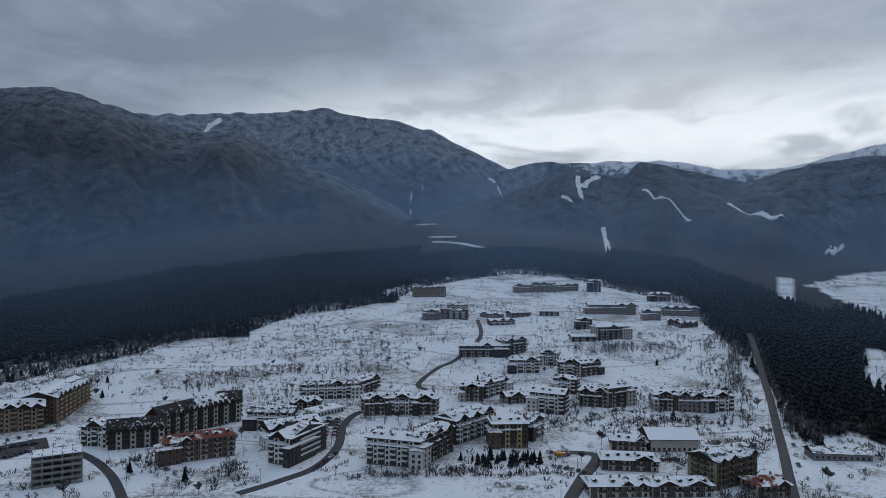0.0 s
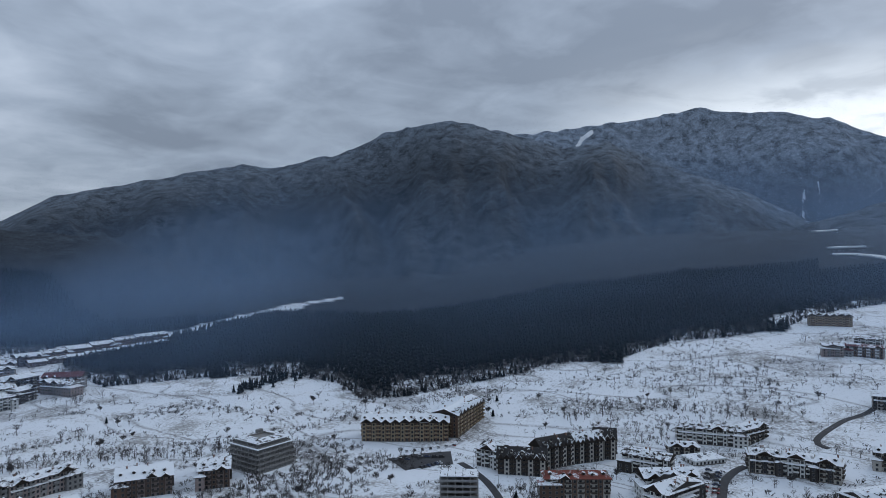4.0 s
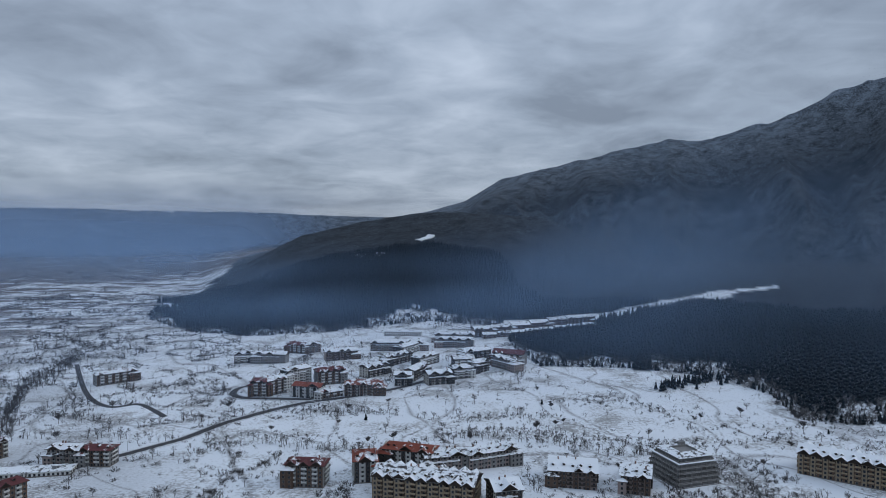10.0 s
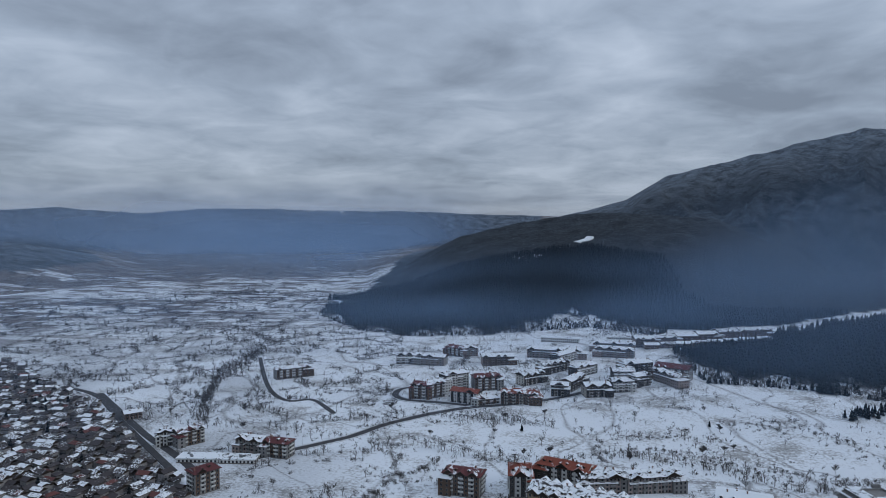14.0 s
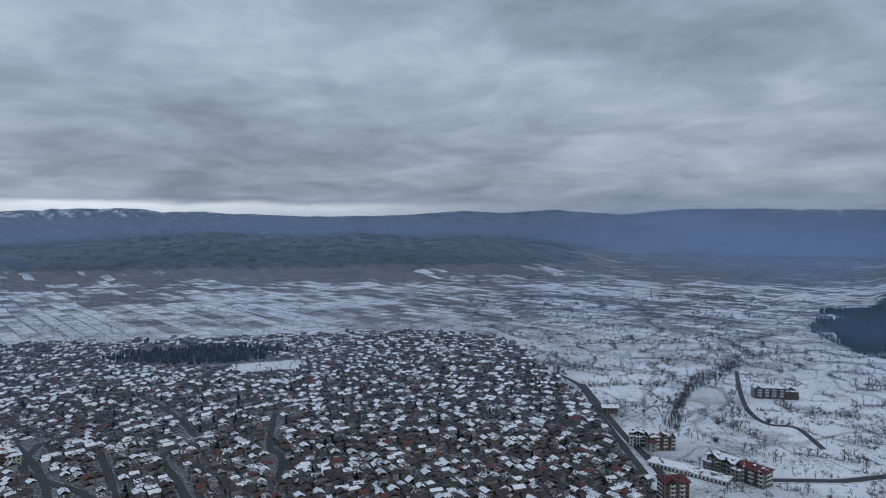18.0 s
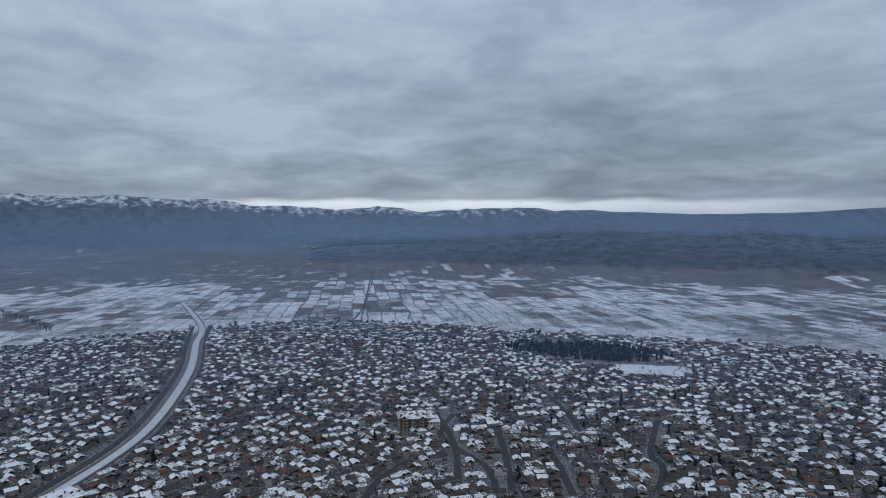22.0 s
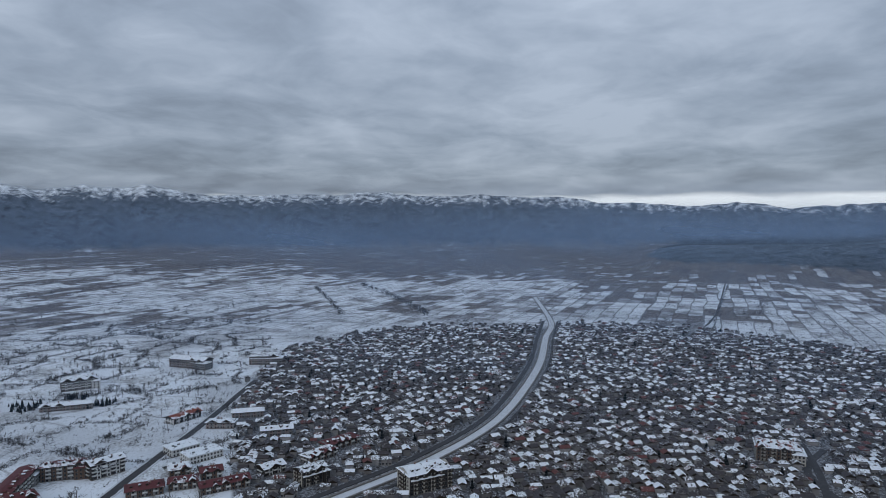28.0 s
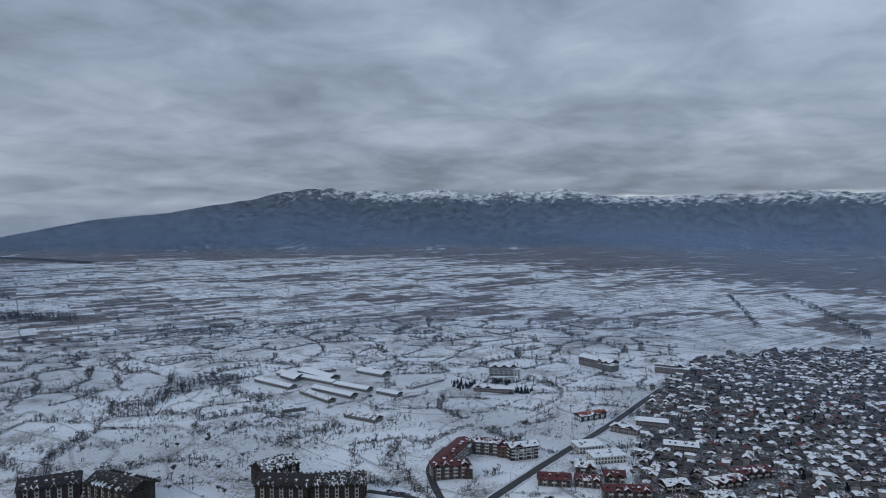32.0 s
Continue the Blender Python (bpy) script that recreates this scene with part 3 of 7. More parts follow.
WALL = {
    "cream": plain("cream_render", (0.52, 0.49, 0.44), var=0.2, rand=0.25),
    "white": plain("white_render", (0.66, 0.66, 0.64), var=0.2, rand=0.15),
    "dark": plain("dark_timber", (0.034, 0.029, 0.028), var=0.3, rand=0.4),
    "brown": plain("brown_timber", (0.115, 0.068, 0.045), var=0.3, rand=0.3),
    "ochre": plain("ochre_render", (0.42, 0.33, 0.14), var=0.25),
    "yellow": plain("warm_yellow_render", (0.34, 0.26, 0.17), var=0.25, rand=0.2),
    "brick": plain("brick_red_render", (0.19, 0.085, 0.065), var=0.35, rand=0.3),
    "grey": plain("grey_render", (0.27, 0.27, 0.27), var=0.3, rand=0.3),
    "pinkish": plain("faded_pink_render", (0.34, 0.27, 0.25), var=0.3, rand=0.2),
    "green": plain("olive_render", (0.25, 0.24, 0.15), var=0.3),
}
STONE = plain("stone_plinth", (0.17, 0.155, 0.14), var=0.4, scale=1.5)
CONCRETE = plain("bare_concrete", (0.24, 0.235, 0.23), var=0.4, scale=0.8)
TIMBER = plain("balcony_timber", (0.055, 0.04, 0.032), var=0.3, rand=0.3)
FRAME = plain("window_frame", (0.30, 0.28, 0.25), var=0.2)
CHIMNEY = plain("chimney_brick", (0.27, 0.15, 0.11), var=0.4, scale=2, rand=0.4)
METAL = plain("galvanised_metal", (0.25, 0.26, 0.27), rough=0.5, metal=0.6)
ROOF = {
    "slate": snowy("snow_over_dark_tiles", (0.045, 0.042, 0.045), 0.66, 0.28, 0.3),
    "gable": snowy("snow_lines_on_dark_tiles", (0.028, 0.025, 0.025), 0.40, 0.5, 0.3),
    "red": snowy("snow_over_red_tiles", (0.20, 0.052, 0.035), 0.66, 0.20, 0.3),
    "redder": snowy("bare_red_tiles_with_snow", (0.25, 0.06, 0.035), 0.36, 0.09, 0.3),
    "maroon": snowy("snow_over_maroon_tiles", (0.13, 0.035, 0.038), 0.42, 0.16, 0.3),
    "green": snowy("snow_over_green_sheet", (0.035, 0.075, 0.075), 0.60, 0.14, 0.2),
    "white": snowy("deep_roof_snow", (0.06, 0.052, 0.052), 0.74, 0.34, 0.22),
}


def glass_build(nt, b):
    n = tex(nt, "ShaderNodeTexNoise", 0.35, 2)
    nt.links.new(ramp(nt, n.outputs[0], (0.3, (0.012, 0.014, 0.018)), (0.7, (0.05, 0.055, 0.065))), b.inputs["Base Color"])
    b.inputs["Roughness"].default_value, b.inputs["IOR"].default_value = 0.08, 1.5


GLASS = material("window_glass", glass_build)
STYLES = {  # wall, second wall colour, roof, balconies, width of a gable in bays (0: plain ridge), words
    "cream": ("cream", "dark", "white", TIMBER, 3, "cream-rendered apartment block with timber balconies and snowy roof"),
    "dark": ("dark", "white", "white", WALL["white"], 3, "dark timber apartment block with white balconies and snowy roof"),
    "ochre": ("brown", "ochre", "slate", TIMBER, 3, "brown and ochre apartment block with a snow-laden roof"),
    "gable": ("dark", "cream", "gable", TIMBER, 1, "dark many-gabled lodge with steep roofs streaked by snow"),
    "red": ("cream", "brown", "red", TIMBER, 2, "cream apartment block with red tiles showing through snow"),
    "redwhite": ("white", "dark", "redder", WALL["white"], 3, "white hotel block with mostly bare red tile roof"),
    "yellow": ("brown", "yellow", "white", WALL["yellow"], 2, "yellow and brown hotel with a zigzag of snowy gables"),
    "brick": ("grey", "brown", "maroon", WALL["white"], 2, "grey and brown apartment block with snow-streaked maroon roof"),
    "grey": ("grey", "pinkish", "white", WALL["grey"], 3, "weathered grey apartment block under a snowy gabled roof"),
    "green": ("green", "brown", "green", TIMBER, 2, "tall olive block with a pitched green metal roof"),
    "chalet": ("pinkish", "brown", "white", TIMBER, 2, "chalet-style guest house with deep snow on its gables"),
    "flat": ("white", "grey", "white", WALL["white"], 0, "low modern building with a snow-covered flat roof"),
    "shed": ("grey", "grey", "white", TIMBER, 0, "long low shed under a snow-covered roof"),
    "hall": ("cream", "grey", "white", TIMBER, 0, "broad hall with a low snowy gable and glazed front"),
}
SITES = []           # ground taken by buildings: x, y, radius
STOREY = 2.75


def slope_roof(g, x0, x1, y0, y1, z, rise, o, axis="x", hip=0.0, th=0.32):
    """A pitched roof with overhang and thickness, its ridge along axis."""
    if axis == "y":
        h = Mesh()
        slope_roof(h, y0, y1, x0, x1, z, rise, o, "x", hip, th)
        k = len(g.v)
        g.v.extend([(p[1], p[0], p[2]) for p in h.v])
        g.f.extend([[k + i for i in reversed(f)] for f in h.f])
        g.m.extend(h.m)
        return
    d = (y1 - y0) / 2
    ym, dz = (y0 + y1) / 2, rise / d * o
    e = [(x0 - o, y0 - o, z - dz), (x1 + o, y0 - o, z - dz), (x1 + o, y1 + o, z - dz), (x0 - o, y1 + o, z - dz), (x0 - o + hip, ym, z + rise), (x1 + o - hip, ym, z + rise)]
    up = [(p[0], p[1], p[2] + th) for p in e]
    k = len(g.f)
    g.solid(e + up, [(6, 7, 11, 10), (8, 9, 10, 11), (7, 8, 11), (9, 6, 10), (0, 1, 7, 6), (1, 2, 8, 7), (2, 3, 9, 8), (3, 0, 6, 9), (0, 4, 5, 1), (2, 5, 4, 3), (0, 3, 4), (1, 5, 2)], 1)
    g.m[k:k + (4 if hip else 2)] = [0] * (4 if hip else 2)


def windows(g, x0, x1, y, z0, side, every=2.7, w=1.3, h=1.5, axis="x"):
    n = max(1, int((x1 - x0) / every))
    for i in range(n):
        c = x0 + (i + 0.5) * (x1 - x0) / n
        for grow, out, m in ((0.07, 0.05, 0), (0.0, 0.09, 1)):
            a, b, lo, hi = c - w / 2 - grow, c + w / 2 + grow, z0 - grow, z0 + h + grow
            u, v = sorted((y, y + side * out))
            if axis == "x":
                g.box(a, b, u, v, lo, hi, m)
            else:
                g.box(u, v, a, b, lo, hi, m)


def block(x, y, rot, L, D, n, style):
    """A block of flats, hotel, hall or shed: front along its own -y, n storeys."""
    rng = random.Random(int(x * 7 + y * 13))
    wall, second, roof, rail, span, words = STYLES[style]
    near = math.hypot(x, y) < 385
    if style not in ("shed", "hall", "flat") and n > 2:
        n += 1
    x, y, L, D = x * K, y * K, L * K, D * K
    root = new("shed" if style in ("shed", "hall") else "apartment_building")
    base = min(at(x + a * L * 0.4, y + b * L * 0.4) for a in (-1, 0, 1) for b in (-1, 0, 1)) - 0.2
    root.matrix_world = pose(x, y, base, 0, 0, rot)
    SITES.append((x, y, max(L, D) * 0.62))
    l, d, h = L / 2, D / 2, n * STOREY + 0.6
    if style in ("shed", "hall"):
        h = 4.2 if style == "shed" else 8.0
    tagged(root, words + (", %d storeys" % n if n > 1 else ""), "shed" if style in ("shed", "hall") else "building")
    flat = style == "flat"
    rise = 0.0 if flat else min(d * (0.8 if style == "gable" else 0.36 if style in ("shed", "hall") else 0.34), 3.6 if style != "gable" else 5.0)
    # walls with their gable ends
    g = Mesh()
    if flat:
        g.box(-l, l, -d, d, 0, h)
    else:
        g.solid([(-l, -d, 0), (l, -d, 0), (l, d, 0), (-l, d, 0), (-l, -d, h), (l, -d, h), (l, d, h), (-l, d, h), (-l, 0, h + rise), (l, 0, h + rise)],
                [(0, 1, 5, 4), (2, 3, 7, 6), (1, 2, 6, 9, 5), (3, 0, 4, 8, 7)])
    part("wall", g.mesh("wall", WALL[wall]), root)
    g = Mesh()
    g.box(-l - 0.12, l + 0.12, -d - 0.12, d + 0.12, -1.5, 0.9)
    part("plinth", g.mesh("plinth", STONE), root, "dark stone plinth")
    # storeys of windows
    for k in range(n):
        g = Mesh()
        z0 = 1.0 + k * STOREY if style not in ("shed", "hall") else 1.3
        for side in (-1, 1):
            windows(g, -l + 0.4, l - 0.4, side * d, z0, side)
            windows(g, -d + 0.6, d - 0.6, side * l, z0, side, 3.6, axis="y")
        ob = part("glazing", g.mesh("glazing", FRAME, GLASS), root)
        tagged(ob, kind="stuff")
    if style in ("shed", "hall"):
        g = Mesh()
        slope_roof(g, -l, l, -d, d, h, rise, 0.7 if style == "shed" else 1.6)
        part("roof", g.mesh("roof", ROOF[roof], TIMBER), root, "snow-covered pitched roof")
        return root
    if flat:
        g = Mesh()
        g.box(-l - 0.5, l + 0.5, -d - 0.5, d + 0.5, h, h + 0.5)
        part("roof", g.mesh("roof", ROOF[roof]), root, "flat roof under snow")
        for _ in range(3):
            a, b = rng.uniform(-l * 0.7, l * 0.7), rng.uniform(-d * 0.6, d * 0.6)
            g = Mesh()
            g.box(a - 0.9, a + 0.9, b - 0.6, b + 0.6, h + 0.5, h + 1.5)
            part("roof_vent", g.mesh("roof_vent", METAL), root)
        return root
    # panels of the second colour and balconies between them
    bays = max(2, round(L / 3.4))
    bw = L / bays
    for i in range(bays):
        cx = -l + (i + 0.5) * bw
        if i % 2 == (1 if style in ("dark", "gable") else 0):
            for side in (-1,):
                g = Mesh()
                u, v = sorted((side * (d - 0.02), side * (d + 0.16)))
                g.box(cx - bw * 0.42, cx + bw * 0.42, u, v, 0.9, h - 0.1)
                for k in range(n):
                    windows(g, cx - bw * 0.4, cx + bw * 0.4, side * (d + 0.16), 1.0 + k * STOREY, side)
                    g.m[-12:] = [1] * 6 + [2] * 6
                part("facade_panel", g.mesh("facade_panel", WALL[second], FRAME, GLASS), root)
        else:
            # one balcony to a storey; far off, the whole stack is one piece
            g = Mesh()
            for k in range(1, n):
                z0, u = 0.75 + k * STOREY, -d
                g.box(cx - bw * 0.46, cx + bw * 0.46, u - 1.35, u, z0, z0 + 0.16)
                g.box(cx - bw * 0.46, cx + bw * 0.46, u - 1.35, u - 1.25, z0 + 0.16, z0 + 1.1)
                for e in (-1, 1):
                    g.box(cx + e * bw * 0.44 - 0.05, cx + e * bw * 0.44 + 0.05, u - 1.3, u, z0 + 0.16, z0 + 1.1)
                if near or k == n - 1:
                    ob = part("balcony" if near else "balconies", g.mesh("balcony", rail), root)
                    if not near:
                        tagged(ob, kind="stuff")
                    g = Mesh()
    # end walls carry a few balconies as well
    if near:
        for e in (-1, 1):
            for k in range(1, n):
                g = Mesh()
                z0 = 0.75 + k * STOREY
                a, b = sorted((e * l, e * (l + 1.2)))
                g.box(a, b, -d * 0.55, d * 0.55, z0, z0 + 0.16)
                a, b = sorted((e * (l + 1.1), e * (l + 1.2)))
                g.box(a, b, -d * 0.55, d * 0.55, z0 + 0.16, z0 + 1.1)
                part("balcony", g.mesh("balcony", rail), root)
    # a lower wing at one end, and the snowy ledge below the top storey
    if style in ("cream", "dark", "ochre", "red", "redwhite", "grey", "brick", "chalet") and n > 2 and rng.random() < 0.8:
        e, wl, wh = rng.choice((-1, 1)), L * rng.uniform(0.22, 0.34), h - STOREY * rng.choice((1, 1, 1.5))
        a, b = sorted((e * (l - wl * 0.7), e * (l + wl * 0.3)))
        y0, y1 = -d - rng.uniform(1.8, 3.0), d * rng.uniform(0.2, 0.8)
        g = Mesh()
        g.box(a, b, y0, y1, -1.0, wh + 0.1)
        for k in range(int(wh / STOREY)):
            windows(g, a + 0.3, b - 0.3, y0, 1.0 + k * STOREY, -1)
            windows(g, y0 + 0.4, y1 - 0.4, b if e > 0 else a, 1.0 + k * STOREY, e, 3.2, axis="y")
        q = len(g.f) - 6
        g.m[6:] = [1 if (i // 6) % 2 == 0 else 2 for i in range(q)]
        part("wing", g.mesh("wing", WALL[second if rng.random() < 0.6 else wall], FRAME, GLASS), root)
        g = Mesh()
        w2 = min(b - a, y1 - y0)
        slope_roof(g, a, b, y0, y1, wh, w2 * 0.19, 0.9, "x" if b - a > y1 - y0 else "y", w2 * 0.45)
        part("wing_roof", g.mesh("wing_roof", ROOF[roof], TIMBER), root)
    if style in ("cream", "dark", "ochre", "grey") and n > 2:
        g = Mesh()
        zz = h - STOREY - 0.15
        g.solid([(-l * 0.96, -d - 1.55, zz - 0.35), (l * 0.6, -d - 1.55, zz - 0.35), (l * 0.6, -d, zz + 0.35), (-l * 0.96, -d, zz + 0.35), (-l * 0.96, -d - 1.55, zz - 0.55), (l * 0.6, -d - 1.55, zz - 0.55), (l * 0.6, -d, zz + 0.1), (-l * 0.96, -d, zz + 0.1)],
                [(0, 1, 2, 3), (7, 6, 5, 4), (4, 5, 1, 0), (5, 6, 2, 1), (7, 4, 0, 3)])
        part("ledge", g.mesh("ledge", ROOF["slate"]), root, "narrow tiled ledge under snow")
    # main roof, then cross gables over the bays
    g = Mesh()
    hip = rng.choice((0.0, d * 0.5, d * 0.8)) if style in ("cream", "dark", "redwhite", "grey", "brick", "ochre", "red") else 0.0
    slope_roof(g, -l, l, -d, d, h, rise, 1.1, hip=hip)
    part("roof", g.mesh("roof", ROOF[roof], TIMBER), root, "snow-covered pitched roof")
    if span:
        step = bw * (span if style != "yellow" else 2)
        m = max(1, int(L / step))
        for i in range(m):
            cx = -l + (i + 0.5) * L / m
            if m > 1 and style not in ("gable", "yellow") and rng.random() < 0.45:
                continue
            w = min(L / m * (0.92 if style in ("gable", "yellow") else 0.62), 8.5)
            gr = min(w * (0.62 if style == "gable" else 0.36), rise * 0.92)
            lift = 0.0 if style == "gable" else rng.choice((0.0, 0.5, 0.9))
            for side in ((-1, 1) if style in ("gable", "yellow") and near else (-1,)):
                g = Mesh()
                y0, y1 = sorted((side * (d + 0.9), side * 0.2))
                slope_roof(g, cx - w / 2, cx + w / 2, y0, y1, h + lift - 0.2, gr, 0.45, "y", 0.0, 0.28)
                gab = part("gable_roof", g.mesh("gable_roof", ROOF[roof], TIMBER), root)
                g = Mesh()
                yy = side * (d + 0.12)
                pts = [(cx - w / 2, yy, h - 0.6), (cx + w / 2, yy, h - 0.6), (cx + w / 2, yy, h + lift - 0.2), (cx, yy, h + lift - 0.25 + gr), (cx - w / 2, yy, h + lift - 0.2)]
                back = [(p[0], p[1] - side * 1.4, p[2]) for p in pts]
                fs = [(0, 1, 2, 3, 4), (9, 8, 7, 6, 5)] + [(i_, i_ + 5, (i_ + 1) % 5 + 5, (i_ + 1) % 5) for i_ in range(5)]
                g.solid(pts + back, fs)
                part("gable_wall", g.mesh("gable_wall", WALL[second]), gab)
    # small dormers and skylights on the front slope
    if math.hypot(x, y) < 620:
        m = max(1, int(L / 5.5))
        for i in range(m):
            a, b = -l + (i + rng.uniform(0.25, 0.75)) * L / m, -d * rng.uniform(0.45, 0.62)
            zt = h + rise * (1 - abs(b) / d)
            g = Mesh()
            slope_roof(g, a - 0.8, a + 0.8, b - 1.1, b + 1.0, zt + 0.95, 0.45, 0.28, "y", 0.0, 0.2)
            g.box(a - 0.72, a + 0.72, b - 1.0, b + 0.9, zt - 0.5, zt + 0.98, 2)
            g.box(a - 0.5, a + 0.5, b - 1.05, b - 1.0, zt + 0.25, zt + 0.85, 3)
            part("dormer", g.mesh("dormer", ROOF[roof], TIMBER, WALL[second], GLASS), root)
    for _ in range(2 + (L > 24)):
        a, b = rng.uniform(-l * 0.85, l * 0.85), rng.uniform(-d * 0.5, d * 0.5)
        zt = h + rise * (1 - abs(b) / d)
        g = Mesh()
        g.box(a - 0.4, a + 0.4, b - 0.35, b + 0.35, zt - 0.5, zt + rng.uniform(0.9, 1.6))
        g.box(a - 0.5, a + 0.5, b - 0.45, b + 0.45, zt + 1.5, zt + 1.68)
        part("chimney", g.mesh("chimney", CHIMNEY), root)
    return root


def skeleton_building(x, y, rot, L, D, n):
    """An unfinished concrete frame: slabs, columns and a few infill walls."""
    x, y, L, D = x * K, y * K, L * K, D * K
    root = new("unfinished_building")
    root.matrix_world = pose(x, y, at(x, y) - 0.3, 0, 0, rot)
    SITES.append((x, y, L * 0.6))
    tagged(root, "unfinished bare concrete frame with open storeys and snow on top", "building")
    for k in range(n + 1):
        g = Mesh()
        g.box(-L / 2, L / 2, -D / 2, D / 2, k * 2.9, k * 2.9 + 0.28)
        part("floor_slab", g.mesh("floor_slab", ROOF["white"] if k == n else CONCRETE), root)
    nx, ny = max(2, round(L / 4.2)), max(2, round(D / 4.5))
    for i in range(nx + 1):
        for j in range(ny + 1):
            px, py = -L / 2 + 0.3 + i * (L - 0.6) / nx, -D / 2 + 0.3 + j * (D - 0.6) / ny
            g = Mesh()
            g.box(px - 0.22, px + 0.22, py - 0.22, py + 0.22, 0, n * 2.9 + (1.1 if (i + j) % 2 else 0.5))
            part("column", g.mesh("column", CONCRETE), root)
    for k in range(n):
        g = Mesh()
        g.box(-L / 2 + 0.5, L / 2 - 0.5, -0.15, 0.15, k * 2.9 + 0.28, k * 2.9 + 2.9)
        g.box(-L / 2 + 0.4, L / 2 - 0.4, -D / 2 + 0.1, -D / 2 + 0.3, k * 2.9 + 0.28, k * 2.9 + 1.15)
        part("infill_wall", g.mesh("infill_wall", WALL["grey"]), root)


def stepped_building(x, y, rot, L, D, n):
    """Open terraces stepping in floor by floor, round a sunk court in the roof."""
    x, y, L, D = x * K, y * K, L * K, D * K
    root = new("terraced_building")
    root.matrix_world = pose(x, y, at(x, y) - 0.3, 0, 0, rot)
    SITES.append((x, y, L * 0.7))
    tagged(root, "unfinished grey terraced hotel with snowy roof and open court", "building")
    for k in range(n):
        s = 0.35 * k + (1.4 if k == n - 1 else 0)
        l, d = L / 2 - s, D / 2 - s
        g = Mesh()
        g.box(-l + 1.6, l - 1.6, -d + 1.6, d - 1.6, k * 3.0, k * 3.0 + 3.0)
        part("core_wall", g.mesh("core_wall", WALL["grey"]), root)
        g = Mesh()
        g.box(-l, l, -d, d, k * 3.0 + 2.7, k * 3.0 + 3.0)
        part("floor_slab", g.mesh("floor_slab", ROOF["white"] if k >= n - 2 else CONCRETE), root)
        m = 8
        for i in range(m):
            for side in (-1, 1):
                g = Mesh()
                c = -l + (i + 0.5) * 2 * l / m
                g.box(c - 0.18, c + 0.18, side * (d - 0.25) - 0.15, side * (d - 0.25) + 0.15, k * 3.0, k * 3.0 + 2.7)
                part("column", g.mesh("column", CONCRETE), root)
                g = Mesh()
                c = -d + (i + 0.5) * 2 * d / m
                g.box(side * (l - 0.25) - 0.15, side * (l - 0.25) + 0.15, c - 0.18, c + 0.18, k * 3.0, k * 3.0 + 2.7)
                part("column", g.mesh("column", CONCRETE), root)
        g = Mesh()
        for side in (-1, 1):
            g.box(-l, l, side * d - 0.08, side * d + 0.08, k * 3.0, k * 3.0 + 0.8)
            g.box(side * l - 0.08, side * l + 0.08, -d, d, k * 3.0, k * 3.0 + 0.8)
        part("parapet", g.mesh("parapet", CONCRETE), root)
    z = n * 3.0
    l, d = L / 2 - 0.35 * n - 1.2, D / 2 - 0.35 * n - 1.2
    g = Mesh()
    a, b = l * 0.45, d * 0.5
    # a low roof sloping up to the rim of the court
    ring0 = [(-l, -d, z), (l, -d, z), (l, d, z), (-l, d, z)]
    ring1 = [(-a, -b, z + 1.3), (a, -b, z + 1.3), (a, b, z + 1.3), (-a, b, z + 1.3)]
    ring2 = [(-a, -b, z + 0.05), (a, -b, z + 0.05), (a, b, z + 0.05), (-a, b, z + 0.05)]
    fs = [(i, (i + 1) % 4, (i + 1) % 4 + 4, i + 4) for i in range(4)]
    g.solid(ring0 + ring1, fs)
    part("roof", g.mesh("roof", ROOF["white"]), root, "low sloping roof under snow")
    g = Mesh()
    g.solid(ring1 + ring2, fs + [(4, 5, 6, 7)])
    part("court", g.mesh("court", CONCRETE), root, "dark open court sunk in the roof")
    g = Mesh()
    g.box(-a - 2.5, -a - 0.2, b * 0.2, b * 0.9, z + 0.5, z + 3.0)
    part("stair_head", g.mesh("stair_head", WALL["grey"]), root)


block(238.1, 51.6, -113.7, 9.3, 21.7, 4, "dark")
block(268.7, 186.0, -59.0, 41.8, 14.0, 4, "yellow")
block(296.5, 172.2, 8.0, 36.7, 14.0, 5, "yellow")
block(157.4, 230.9, -34.1, 19.1, 17.0, 3, "chalet")
block(177.8, 215.6, -41.6, 11.4, 16.0, 3, "chalet")
block(94.7, 238.8, -38.8, 40.6, 14.0, 4, "yellow")
block(119.6, 221.4, -10.4, 10.5, 13.0, 3, "cream")
block(240.6, 539.6, -25.9, 34.9, 13.0, 3, "grey")
block(219.2, 455.6, 11.0, 24.2, 12.0, 4, "cream")
block(237.5, 431.5, -46.7, 22.9, 12.0, 4, "brick")
block(272.9, 549.8, -9.6, 17.4, 12.0, 3, "chalet")
block(292.3, 550.0, -1.4, 19.0, 12.0, 3, "chalet")
block(313.4, 551.5, -2.1, 18.3, 12.0, 3, "chalet")
block(334.4, 552.3, -5.4, 18.3, 12.0, 3, "chalet")
block(355.8, 554.4, 2.7, 20.6, 12.0, 3, "chalet")
block(383.1, 554.7, 1.8, 31.9, 12.0, 3, "chalet")
block(-204.0, -245.3, 121.0, 25.3, 15.0, 4, "gable")
block(-219.3, -226.2, 131.0, 25.4, 15.0, 4, "gable")
block(-214.2, -266.2, 171.4, 19.3, 14.0, 4, "gable")
block(-136.5, -335.6, 150.3, 25.2, 15.0, 4, "gable")
block(-155.6, -307.6, 101.9, 29.5, 15.0, 4, "gable")
block(-307.5, -21.0, 121.8, 22.5, 13.0, 4, "cream")
block(-549.2, -236.6, 72.1, 35.6, 12.0, 3, "grey")
block(-365.2, -430.9, 87.1, 26.6, 11.0, 1, "shed")
